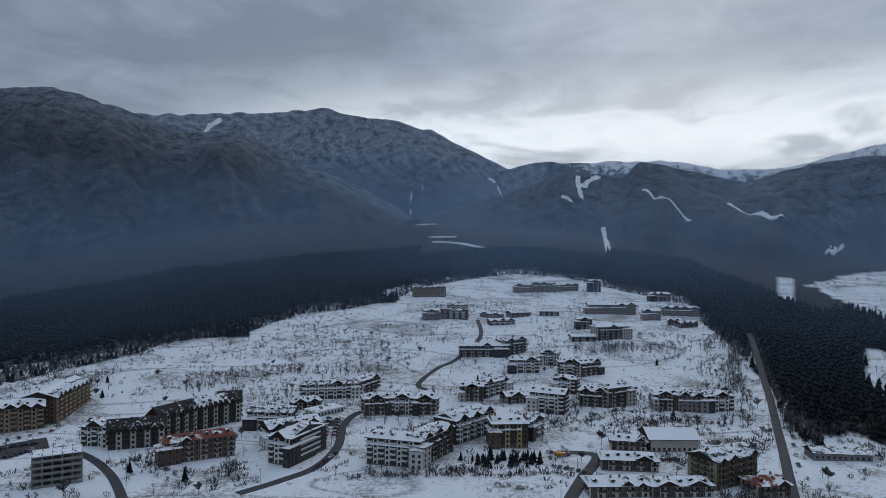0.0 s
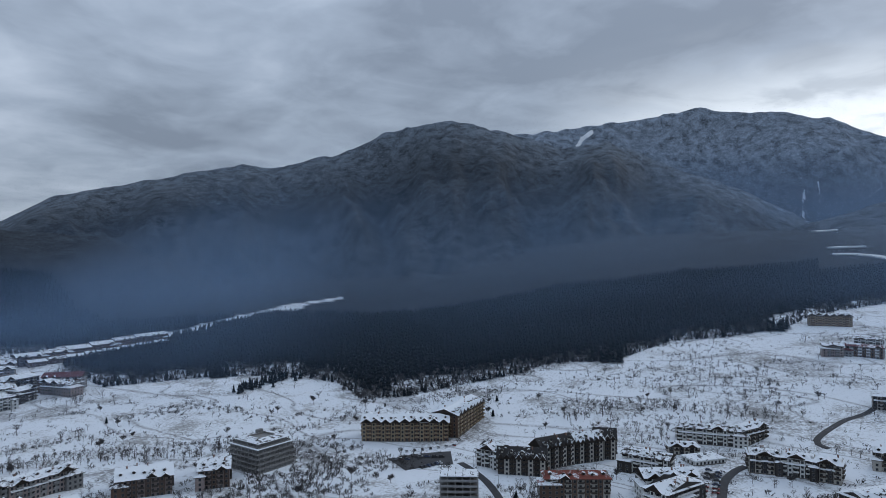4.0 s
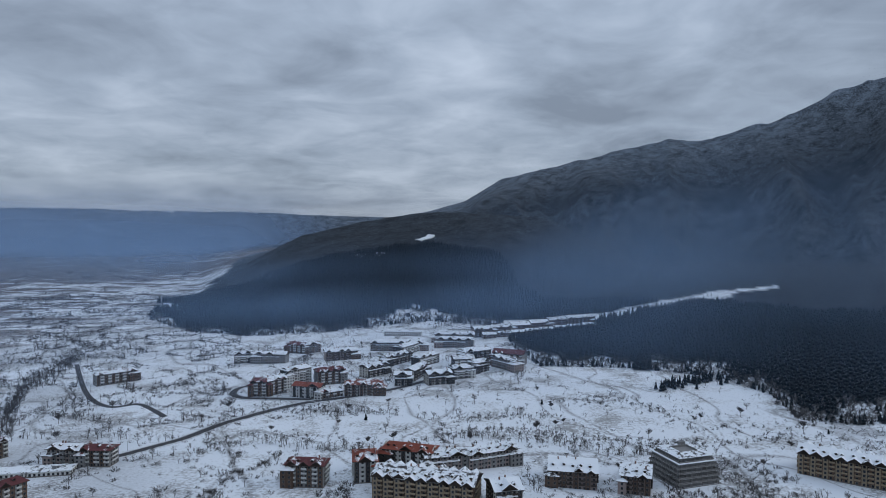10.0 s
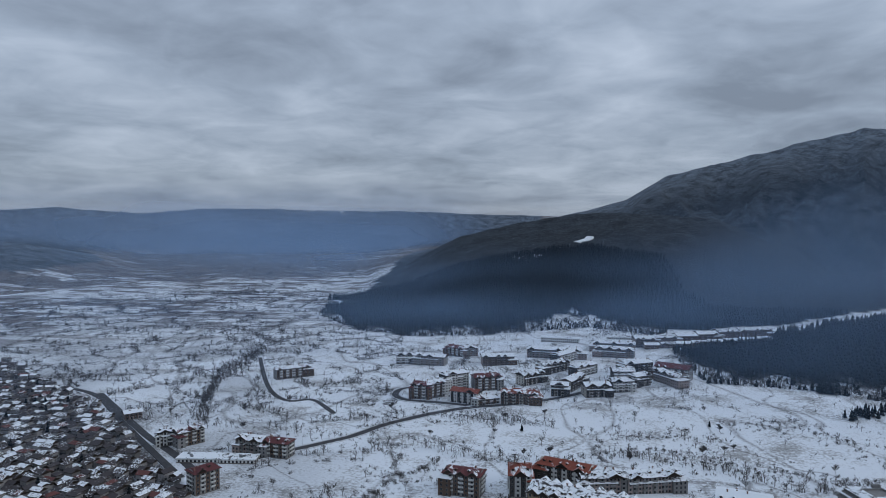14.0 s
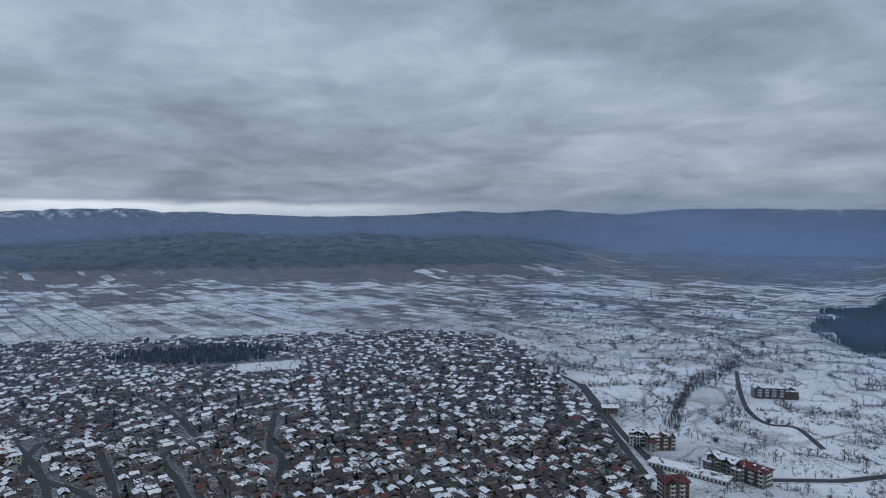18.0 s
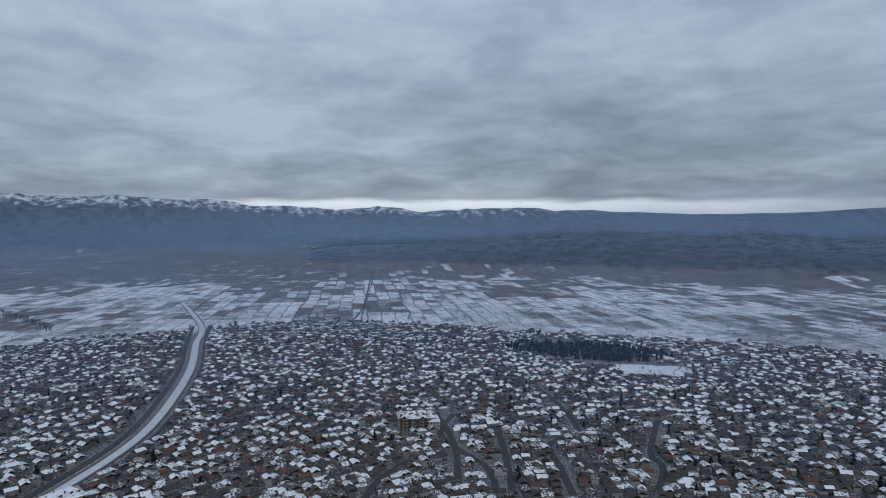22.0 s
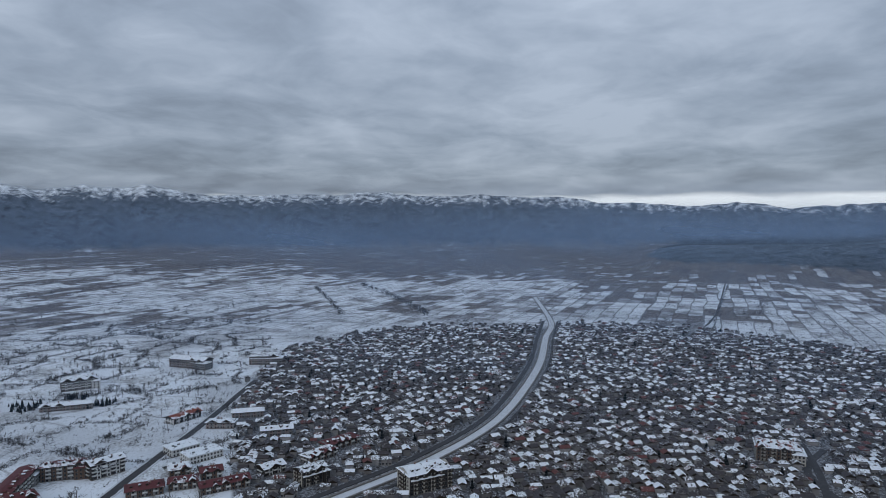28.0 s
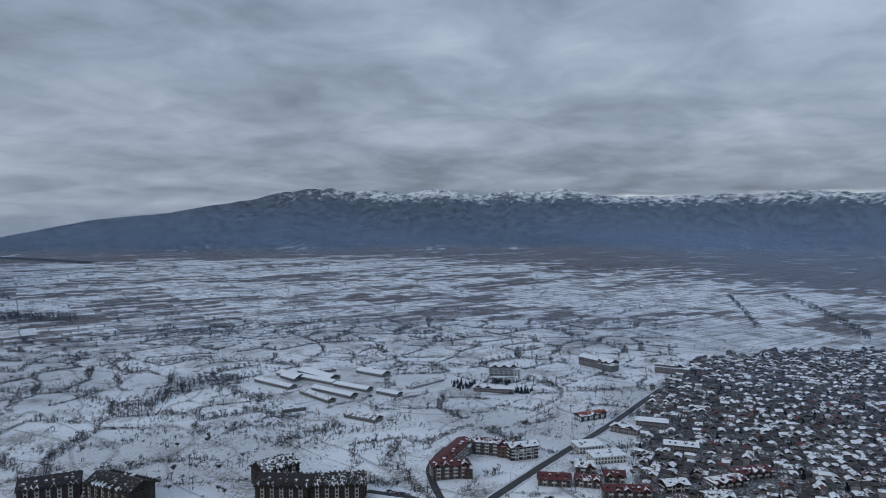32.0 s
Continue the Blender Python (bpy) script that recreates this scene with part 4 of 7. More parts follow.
block(-380.4, -414.0, 84.1, 43.1, 12.0, 1, "shed")
block(-411.8, -380.9, 91.7, 29.1, 11.0, 1, "shed")
block(-351.1, 163.0, 71.9, 21.3, 14.0, 3, "red")
block(202.2, 438.9, -10.7, 14.7, 10.3, 3, "dark")
block(-565.1, -177.4, -263.6, 25.1, 13.0, 3, "grey")
block(-480.3, -292.9, -234.6, 23.8, 13.0, 3, "dark")
block(57.2, 533.8, -4.0, 13.5, 9.0, 3, "dark")
block(77.7, 524.5, -27.9, 24.8, 9.0, 3, "grey")
block(104.7, 555.1, -48.4, 18.9, 9.0, 3, "brick")
block(114.5, 549.5, 2.7, 12.4, 9.0, 3, "grey")
block(55.7, 422.8, -28.9, 10.1, 9.0, 4, "brick")
block(63.8, 424.4, 24.6, 13.6, 9.0, 4, "brick")
block(81.2, 442.4, 24.3, 18.7, 9.0, 5, "dark")
block(83.2, 408.3, -36.7, 18.1, 9.0, 3, "redwhite")
block(95.2, 404.7, 11.7, 14.1, 9.0, 2, "brick")
block(116.2, 401.7, -18.8, 23.5, 11.0, 3, "red")
block(103.4, 440.3, 2.7, 18.5, 10.0, 4, "brick")
block(129.3, 511.4, -4.6, 25.5, 10.0, 3, "chalet")
block(181.4, 525.4, -22.5, 44.2, 10.0, 3, "grey")
block(230.5, 514.8, -32.7, 31.1, 10.0, 3, "grey")
block(137.3, 448.5, 25.0, 19.4, 9.0, 3, "cream")
block(163.7, 477.5, 28.8, 28.1, 9.0, 3, "cream")
block(185.8, 510.9, 38.2, 30.8, 9.0, 3, "dark")
block(146.7, 412.9, -23.8, 10.8, 9.0, 3, "cream")
block(161.5, 428.1, 45.4, 24.2, 8.0, 3, "cream")
block(182.0, 462.3, 30.5, 23.9, 8.0, 3, "dark")
block(168.4, 405.4, -1.9, 16.4, 10.0, 3, "cream")
block(188.7, 412.5, 0.0, 14.8, 10.0, 3, "dark")
block(207.1, 422.8, 17.8, 13.3, 9.0, 3, "cream")
block(223.7, 468.6, -12.7, 17.4, 9.0, 2, "dark")
block(229.9, 421.2, -76.1, 24.2, 10.0, 3, "grey")
block(209.9, 590.7, -26.2, 35.1, 10.0, 2, "flat")
block(264.3, 578.6, -22.2, 25.1, 8.0, 2, "flat")
block(274.2, 538.2, -9.5, 12.3, 8.0, 2, "chalet")
block(288.5, 537.2, -9.8, 12.3, 8.0, 2, "chalet")
block(303.0, 536.1, -10.0, 12.4, 8.0, 2, "chalet")
block(317.5, 534.9, -10.3, 12.4, 8.0, 2, "chalet")
block(332.0, 533.7, -10.5, 12.5, 8.0, 2, "chalet")
block(346.7, 532.4, -10.8, 12.5, 8.0, 2, "chalet")
block(361.4, 531.1, -11.0, 12.5, 8.0, 2, "chalet")
block(376.1, 529.6, -11.3, 12.6, 8.0, 2, "chalet")
block(54.3, 271.5, -29.0, 15.9, 9.0, 4, "brick")
block(78.4, 269.6, -15.0, 9.2, 15.0, 4, "redwhite")
block(99.3, 270.9, -39.7, 22.8, 10.0, 4, "redwhite")
block(111.7, 261.7, -6.1, 18.8, 9.0, 3, "grey")
block(133.1, 260.5, 0.3, 24.3, 9.0, 3, "grey")
block(-30.5, 497.1, 21.3, 25.5, 8.0, 3, "brick")
block(-85.9, 355.5, 14.2, 7.6, 7.0, 3, "dark")
block(-74.3, 355.2, 35.4, 13.4, 8.0, 3, "brick")
block(-63.5, 328.6, -11.3, 20.0, 8.0, 1, "flat")
block(-44.7, 324.4, -12.3, 17.0, 8.0, 1, "flat")
block(-39.6, 335.6, -30.1, 15.4, 8.0, 3, "grey")
block(-27.0, 329.2, -25.2, 13.4, 8.0, 3, "brick")
block(-55.3, 291.4, 37.2, 10.9, 8.0, 4, "brick")
block(-116.2, 406.7, 27.9, 9.2, 7.0, 2, "chalet")
block(-271.4, -197.9, 135.3, 19.3, 8.0, 3, "brick")
block(-287.7, -208.0, -165.6, 37.9, 8.0, 3, "brick")
block(-311.7, -199.0, 112.4, 19.0, 8.0, 3, "brick")
block(-317.5, -181.7, 143.3, 16.2, 8.0, 3, "dark")
block(-294.3, -149.9, 117.9, 15.9, 9.0, 2, "brick")
block(-302.3, -135.2, 111.5, 12.7, 8.0, 2, "brick")
block(-318.0, -144.0, 117.8, 9.9, 8.0, 2, "brick")
block(-301.5, -115.4, 123.0, 22.3, 8.0, 2, "brick")
block(-315.6, -127.2, 117.8, 9.9, 8.0, 2, "brick")
block(-349.6, -156.9, 139.2, 15.5, 11.0, 2, "flat")
block(-340.7, -141.9, 137.0, 18.6, 11.0, 2, "flat")
block(-325.0, -147.7, 107.4, 9.3, 6.0, 1, "flat")
block(-405.4, -180.3, 151.5, 20.6, 8.0, 2, "redwhite")
block(-392.1, -150.7, 93.7, 16.7, 8.0, 2, "grey")
block(-414.7, -142.2, 106.8, 19.4, 8.0, 2, "grey")
block(-322.3, -99.2, 136.0, 11.5, 8.0, 2, "dark")
block(-341.6, -79.6, 144.1, 18.6, 8.0, 2, "brick")
block(-311.1, -76.7, 134.2, 13.5, 8.0, 3, "cream")
block(-380.4, -113.4, 108.3, 17.9, 8.0, 2, "grey")
block(-361.5, -72.3, 139.4, 22.0, 9.0, 2, "brick")
block(-340.3, -420.8, 89.0, 43.9, 8.0, 1, "shed")
block(-368.2, -401.4, 91.8, 39.6, 8.0, 1, "shed")
block(-349.2, -363.4, 90.0, 42.0, 8.0, 1, "shed")
block(-334.1, -365.7, 79.7, 39.4, 7.0, 1, "shed")
block(-367.6, -361.4, 92.7, 34.1, 8.0, 1, "shed")
block(-317.0, -302.6, 96.4, 25.6, 9.0, 1, "shed")
block(-301.9, -354.0, 151.5, 15.5, 5.0, 1, "shed")
block(-358.6, -424.8, 85.0, 19.5, 6.0, 1, "shed")
block(-417.8, -392.8, 142.5, 14.1, 5.0, 1, "shed")
block(-394.7, -417.7, 154.7, 12.8, 5.0, 1, "shed")
block(-370.4, -326.4, 90.9, 20.2, 7.0, 1, "shed")
block(-425.5, -268.1, 114.4, 30.8, 8.0, 2, "grey")
block(-410.3, -323.0, 172.0, 36.0, 7.0, 1, "flat")
block(250.2, 128.0, -93.2, 10.4, 11.0, 3, "dark")
block(246.7, 113.5, -67.4, 19.1, 8.0, 3, "gable")
block(263.1, 106.9, -28.8, 17.2, 8.0, 4, "gable")
block(277.6, 98.3, -37.5, 14.5, 8.0, 4, "gable")
block(287.0, 92.2, -69.4, 9.1, 9.0, 4, "gable")
block(275.7, 70.3, -92.6, 18.7, 9.0, 3, "dark")
block(256.1, 58.5, -56.1, 20.2, 11.0, 3, "dark")
block(309.8, 63.9, -66.7, 13.0, 8.0, 2, "cream")
block(332.0, 56.1, -78.7, 28.8, 8.0, 3, "dark")
block(341.5, 40.4, -25.8, 17.6, 8.0, 3, "cream")
block(300.9, 53.4, -42.2, 15.2, 9.0, 1, "flat")
block(301.3, 30.3, -76.9, 11.4, 10.0, 3, "cream")
block(302.5, 18.1, -88.5, 10.9, 9.0, 3, "dark")
block(302.1, 7.0, -95.1, 9.7, 10.0, 3, "cream")
block(236.1, 86.9, -59.3, 23.5, 9.0, 3, "red")
block(607.8, 12.5, -83.2, 30.4, 9.0, 4, "yellow")
block(512.8, 8.9, -81.8, 12.0, 7.0, 3, "grey")
block(517.6, -9.5, -99.3, 21.4, 7.0, 3, "brick")
block(557.7, -12.8, -98.0, 17.5, 6.0, 2, "dark")
block(525.2, -39.0, -117.1, 18.3, 6.0, 2, "grey")
block(499.5, -44.2, -75.3, 19.4, 7.0, 2, "dark")
block(528.5, -60.5, -61.2, 18.4, 8.0, 2, "chalet")
block(641.5, -77.7, -88.1, 16.3, 7.0, 3, "grey")
block(642.3, -97.5, -89.5, 22.1, 8.0, 4, "grey")
block(647.3, -120.0, -65.2, 26.0, 7.0, 3, "grey")
block(650.5, -148.6, -77.8, 11.8, 6.0, 5, "cream")
block(534.2, -86.0, -95.5, 15.7, 7.0, 2, "cream")
block(546.9, -139.2, -91.1, 38.9, 9.0, 4, "grey")
block(488.9, -104.2, -89.3, 11.2, 8.0, 3, "cream")
block(450.5, -95.1, -82.7, 16.8, 7.0, 2, "cream")
block(458.1, -115.6, -72.4, 23.9, 10.0, 4, "cream")
block(524.2, -165.1, -96.7, 13.1, 9.0, 3, "grey")
block(606.7, -198.0, -78.9, 19.4, 8.0, 3, "cream")
block(544.8, -195.4, -101.0, 29.0, 8.0, 3, "grey")
block(503.0, -175.8, -106.2, 8.7, 7.0, 2, "chalet")
block(495.5, -182.6, -69.7, 15.5, 7.0, 2, "chalet")
block(413.2, -24.2, -89.2, 27.6, 9.0, 3, "cream")
block(418.5, -43.7, -53.1, 18.1, 8.0, 4, "cream")
block(379.0, -46.9, -93.4, 16.3, 9.0, 3, "dark")
block(393.4, -63.7, -105.1, 10.0, 8.0, 3, "dark")
block(372.1, -70.8, -90.0, 10.8, 8.0, 3, "dark")
block(372.1, -80.6, -59.4, 15.1, 9.0, 3, "cream")
block(324.0, -34.9, -70.7, 10.7, 9.0, 2, "cream")
block(304.8, -49.5, -114.3, 15.7, 10.0, 4, "dark")
block(341.5, -64.2, -118.8, 11.7, 8.0, 3, "dark")
block(327.5, -14.6, -90.0, 11.1, 8.0, 3, "cream")
block(339.0, -25.1, -43.3, 19.5, 8.0, 3, "dark")
block(317.9, -73.2, -109.7, 13.2, 10.0, 3, "cream")
block(318.2, -82.4, -62.2, 14.4, 9.0, 4, "cream")
block(313.8, -104.8, -94.5, 10.5, 9.0, 3, "cream")
block(312.5, -116.8, -96.4, 12.5, 9.0, 3, "grey")
block(312.1, -129.8, -86.5, 11.7, 9.0, 3, "dark")
block(262.8, -9.0, -40.3, 24.3, 11.0, 4, "dark")
block(253.3, -25.2, -84.8, 13.5, 11.0, 4, "ochre")
block(264.9, -34.6, -37.9, 10.8, 8.0, 3, "dark")
block(230.6, 15.3, -106.6, 19.5, 9.0, 4, "dark")
block(235.7, 5.1, -30.5, 21.5, 9.0, 4, "cream")
block(228.4, -64.2, -96.1, 18.7, 9.0, 2, "cream")
block(250.7, -70.6, -101.2, 12.8, 8.0, 2, "red")
block(252.0, -86.3, -90.2, 17.4, 13.0, 1, "hall")
block(203.5, -53.4, -86.3, 18.2, 9.0, 2, "red")
block(203.4, -72.5, -86.5, 18.6, 8.0, 2, "cream")
block(214.7, -91.1, -59.9, 20.1, 11.0, 4, "green")
block(204.5, -100.0, -81.0, 10.9, 9.0, 2, "red")
block(241.8, -144.7, -96.8, 20.0, 8.0, 1, "shed")
skeleton_building(209.7, 121.6, -61.4, 14.0, 8.4, 5)
stepped_building(203.7, 216.7, -95.3, 21.4, 21.4, 6)


# ---------------------------------------------------------------- the old town
RIVER = [(-230, -115), (-293, -60), (-342, -20), (-404, 15), (-486, 41), (-580, 63), (-690, 80), (-801, 99), (-1036, 103), (-1400, 60)]
RIVER = [(x * K, y * K) for x, y in RIVER]
STREETS = []         # each: half width and a line of points


def to_line(px, py, line):
    best = np.full(np.shape(px), 1e9)
    for (ax, ay), (bx, by) in zip(line, line[1:]):
        dx, dy = bx - ax, by - ay
        t = np.clip(((px - ax) * dx + (py - ay) * dy) / (dx * dx + dy * dy), 0, 1)
        best = np.minimum(best, np.hypot(px - ax - t * dx, py - ay - t * dy))
    return best


STREETS.append((2.6, [(181.0, -99.5), (200.8, -106.9), (252.1, -129.8), (333.5, -164.4), (442.3, -207.7), (476.2, -220.4)]))
STREETS.append((2.6, [(201.5, 62.1), (213.6, 51.3), (225.6, 42.7), (249.8, 39.2), (277.8, 41.7), (296.1, 39.7), (303.2, 36.8)]))
STREETS.append((2.3, [(245.4, 141.7), (229.5, 120.8), (213.4, 105.9), (194.6, 93.5)]))
STREETS.append((3.0, [(189.2, -35.3), (214.9, -45.6), (241.2, -56.3), (244.5, -42.4)]))
STREETS.append((2.2, [(342.1, 7.4), (351.2, 12.7), (383.6, 2.5), (404.9, -9.4), (458.4, -26.2), (514.6, -27.2)]))
STREETS.append((2.4, [(89.5, 238.8), (104.3, 246.0), (110.0, 236.5)]))
STREETS.append((3.6, [(-43.5, 322.7), (-29.1, 331.5), (-9.9, 341.9), (7.2, 352.2), (25.5, 367.7), (43.0, 380.0), (65.2, 390.6), (85.3, 396.2), (116.7, 398.9), (149.3, 407.7), (179.4, 422.2)]))
STREETS.append((3.4, [(85.8, 398.7), (68.1, 407.7), (47.4, 417.8), (40.2, 431.8), (44.1, 446.1), (53.0, 450.8)]))
STREETS.append((3.0, [(-153.7, 468.5), (-126.7, 420.2), (-99.9, 372.7), (-79.8, 342.2), (-65.0, 316.7), (-54.3, 289.4)]))
STREETS.append((2.4, [(-61.4, 572.8), (-45.5, 472.2), (-30.1, 431.7), (-13.2, 431.1), (0.5, 397.2)]))
STREETS.append((3.4, [(-251.1, -165.8), (-287.2, -165.6), (-339.1, -166.0), (-382.4, -164.1), (-431.2, -164.8), (-504.7, -166.1)]))
STREETS.append((2.8, [(-239.5, -176.7), (-261.5, -201.8), (-277.2, -215.0), (-303.8, -224.0)]))
STREETS.append((2.4, [(-233.1, -220.2), (-239.8, -200.6), (-239.0, -186.2)]))
STREETS.append((1.8, [(-691.8, 223.2), (-848.8, 312.4), (-1276.4, 489.8), (-1571.3, 621.9)]))
STREETS.append((2.6, [(-250.4, 156.1), (-278.0, 166.8), (-329.5, 168.7), (-365.0, 194.6)]))
STREETS.append((2.6, [(-268.9, 99.1), (-287.9, 114.7), (-303.5, 136.3)]))
STREETS.append((2.6, [(-268.8, 146.2), (-303.5, 163.9), (-339.3, 177.2), (-373.7, 186.9)]))
STREETS.append((2.6, [(-247.4, 162.6), (-289.0, 185.4), (-322.3, 201.8)]))
STREETS.append((2.6, [(-224.3, 180.7), (-259.6, 199.0), (-290.5, 215.4), (-300.8, 242.8), (-355.1, 268.2), (-397.9, 281.1)]))
STREETS.append((2.6, [(-217.4, 222.3), (-237.6, 245.1), (-255.0, 254.3), (-294.5, 298.7)]))
STREETS.append((2.6, [(-67.7, 306.7), (-84.6, 336.1), (-120.0, 399.7), (-155.1, 463.9), (-186.1, 492.1)]))
STREETS[:] = [(w, [(x * K, y * K) for x, y in line]) for w, line in STREETS]
STREETS.append((2.7, [(x - 7, y - 11) if y < 40 else (x - 2, y - 13) for x, y in RIVER[:8]]))
STREETS.append((1.6, [(x + 7, y + 10) if y < 40 else (x + 2, y + 12) for x, y in RIVER[:8]]))


LINES = [(13.0, a, b) for a, b in zip(RIVER, RIVER[1:])] + [(w, a, b) for w, line in STREETS for a, b in zip(line, line[1:])]


CELLS = {}           # what stands in or near each 40 m square


def free(x, y, gap):
    """Whether a spot is clear of buildings, river and roads."""
    key = (int(x // 40), int(y // 40))
    if key not in CELLS:
        cx, cy = key[0] * 40 + 20, key[1] * 40 + 20
        sites = [q for q in SITES if (cx - q[0]) ** 2 + (cy - q[1]) ** 2 < (q[2] + 36) ** 2]
        lines = [q for q in LINES if min(q[1][0], q[2][0]) - q[0] - 26 < cx < max(q[1][0], q[2][0]) + q[0] + 26 and min(q[1][1], q[2][1]) - q[0] - 26 < cy < max(q[1][1], q[2][1]) + q[0] + 26]
        CELLS[key] = sites, lines
    sites, lines = CELLS[key]
    for a, b, c in sites:
        if (x - a) ** 2 + (y - b) ** 2 < (c + gap) ** 2:
            return False
    for w, (ax, ay), (bx, by) in lines:
        dx, dy = bx - ax, by - ay
        t = min(1.0, max(0.0, ((x - ax) * dx + (y - ay) * dy) / (dx * dx + dy * dy)))
        if (x - ax - t * dx) ** 2 + (y - ay - t * dy) ** 2 < (w + gap) ** 2:
            return False
    return True


HOUSE_WALLS = [WALL[k] for k in ("cream", "white", "pinkish", "grey", "cream", "brick", "yellow", "white")]
TOWN_ROOF = snowy("snow_over_old_tiles", (0.060, 0.052, 0.056), 0.39, 0.8, 0.42)
TOWN_ROOF_RED = snowy("snow_over_newer_red_tiles", (0.14, 0.050, 0.045), 0.38, 0.8, 0.42)
TOWN_WALL = plain("old_town_render", (0.38, 0.37, 0.37), rand=0.65, var=0.35)


def town_house(k):
    """One of a dozen kinds of house, with its parts."""
    rng = random.Random(100 + k)
    root = new("town_house")
    L, D, n = rng.uniform(5.8, 9.2), rng.uniform(5.0, 6.8), rng.choice((1, 2, 2, 2, 3))
    h, l, d = n * 2.75 + 0.5, L / 2, D / 2
    rise = d * rng.uniform(0.42, 0.6)
    words = ("one-storey", "two-storey", "three-storey")[n - 1]
    red = k % 5 == 2
    tagged(root, "%s %s house with snow-patched %s tile roof" % (words, ("cream", "white", "pinkish", "grey")[k % 4], "red" if red else "dark"), "house", "houses of the town")
    g = Mesh()
    g.solid([(-l, -d, -0.8), (l, -d, -0.8), (l, d, -0.8), (-l, d, -0.8), (-l, -d, h), (l, -d, h), (l, d, h), (-l, d, h), (-l, 0, h + rise), (l, 0, h + rise)],
            [(0, 1, 5, 4), (2, 3, 7, 6), (1, 2, 6, 9, 5), (3, 0, 4, 8, 7)])
    part("wall", g.mesh("wall", HOUSE_WALLS[k % 4]), root)
    g = Mesh()
    slope_roof(g, -l, l, -d, d, h, rise, 0.7, hip=(d if k % 3 == 1 else 0.0))
    part("roof", g.mesh("roof", TOWN_ROOF_RED if red else TOWN_ROOF, TIMBER), root)
    g = Mesh()
    for s in range(n):
        for side in (-1, 1):
            windows(g, -l + 0.5, l - 0.5, side * d, 0.9 + s * 2.75, side, 2.6, 1.1, 1.3)
    windows(g, -d + 0.8, d - 0.8, l, h - 1.9, 1, 3.0, 1.1, 1.3, "y")
    windows(g, -d + 0.8, d - 0.8, -l, h - 1.9, -1, 3.0, 1.1, 1.3, "y")
    tagged(part("glazing", g.mesh("glazing", FRAME, GLASS), root), kind="stuff")
    if n > 1:
        g = Mesh()
        g.box(-l * 0.5, l * 0.4, -d - 1.2, -d, 3.0, 3.15)
        g.box(-l * 0.5, l * 0.4, -d - 1.2, -d - 1.1, 3.15, 4.0)
        part("balcony", g.mesh("balcony", TIMBER), root)
    a = rng.uniform(-l * 0.5, l * 0.5)
    g = Mesh()
    g.box(a - 0.35, a + 0.35, 0.6, 1.2, h + rise - 1.0, h + rise + 0.9)
    part("chimney", g.mesh("chimney", CHIMNEY), root)
    if k % 2:
        g = Mesh()
        slope_roof(g, -l * 0.45, l * 0.1, -d - 2.4, 0, h - 0.4, 1.1, 0.4, "y")
        part("porch_roof", g.mesh("porch_roof", TOWN_ROOF, TIMBER), root)
        g = Mesh()
        g.box(-l * 0.42, l * 0.07, -d - 2.0, -d, -0.8, h - 0.4)
        part("porch", g.mesh("porch", HOUSE_WALLS[(k + 2) % 4]), root)
    return root


def house_shell(g, x, y, z, a, L, D, h, rng, glazed):
    c, s = math.cos(a), math.sin(a)
    b = Mesh()
    l, d = L / 2, D / 2
    rise = d * rng.uniform(0.4, 0.62)
    b.solid([(-l, -d, -0.8), (l, -d, -0.8), (l, d, -0.8), (-l, d, -0.8), (-l, -d, h), (l, -d, h), (l, d, h), (-l, d, h), (-l, 0, h + rise), (l, 0, h + rise)],
            [(0, 1, 5, 4), (2, 3, 7, 6), (1, 2, 6, 9, 5), (3, 0, 4, 8, 7)], 0)
    k = len(b.f)
    slope_roof(b, -l, l, -d, d, h, rise, 0.45, hip=(d if rng.random() < 0.3 else 0.0))
    tile = 1 if rng.random() < 0.91 else 2
    b.m[k:] = [tile if m == 0 else 4 for m in b.m[k:]]
    if h > 4 and glazed:
        for q in range(3):
            cx = -l + (q + 0.5) * L / 3
            for side in (-1, 1):
                u, v = sorted((side * d, side * (d + 0.07)))
                for zz in (0.9, 3.6, 6.3):
                    if zz + 1.6 < h:
                        b.box(cx - 0.6, cx + 0.6, u, v, zz, zz + 1.3, 3)
    if rng.random() < 0.6:
        e = rng.uniform(-l * 0.6, l * 0.6)
        b.box(e - 0.3, e + 0.3, 0.4, 1.0, h + rise * 0.6, h + rise + 0.8, 0)
    n = len(g.v)
    g.v.extend([(x + c * p[0] - s * p[1], y + s * p[0] + c * p[1], z + p[2]) for p in b.v])
    g.f.extend([[n + i for i in f] for f in b.f])
    g.m.extend(b.m)


TREES_IN_TOWN = []


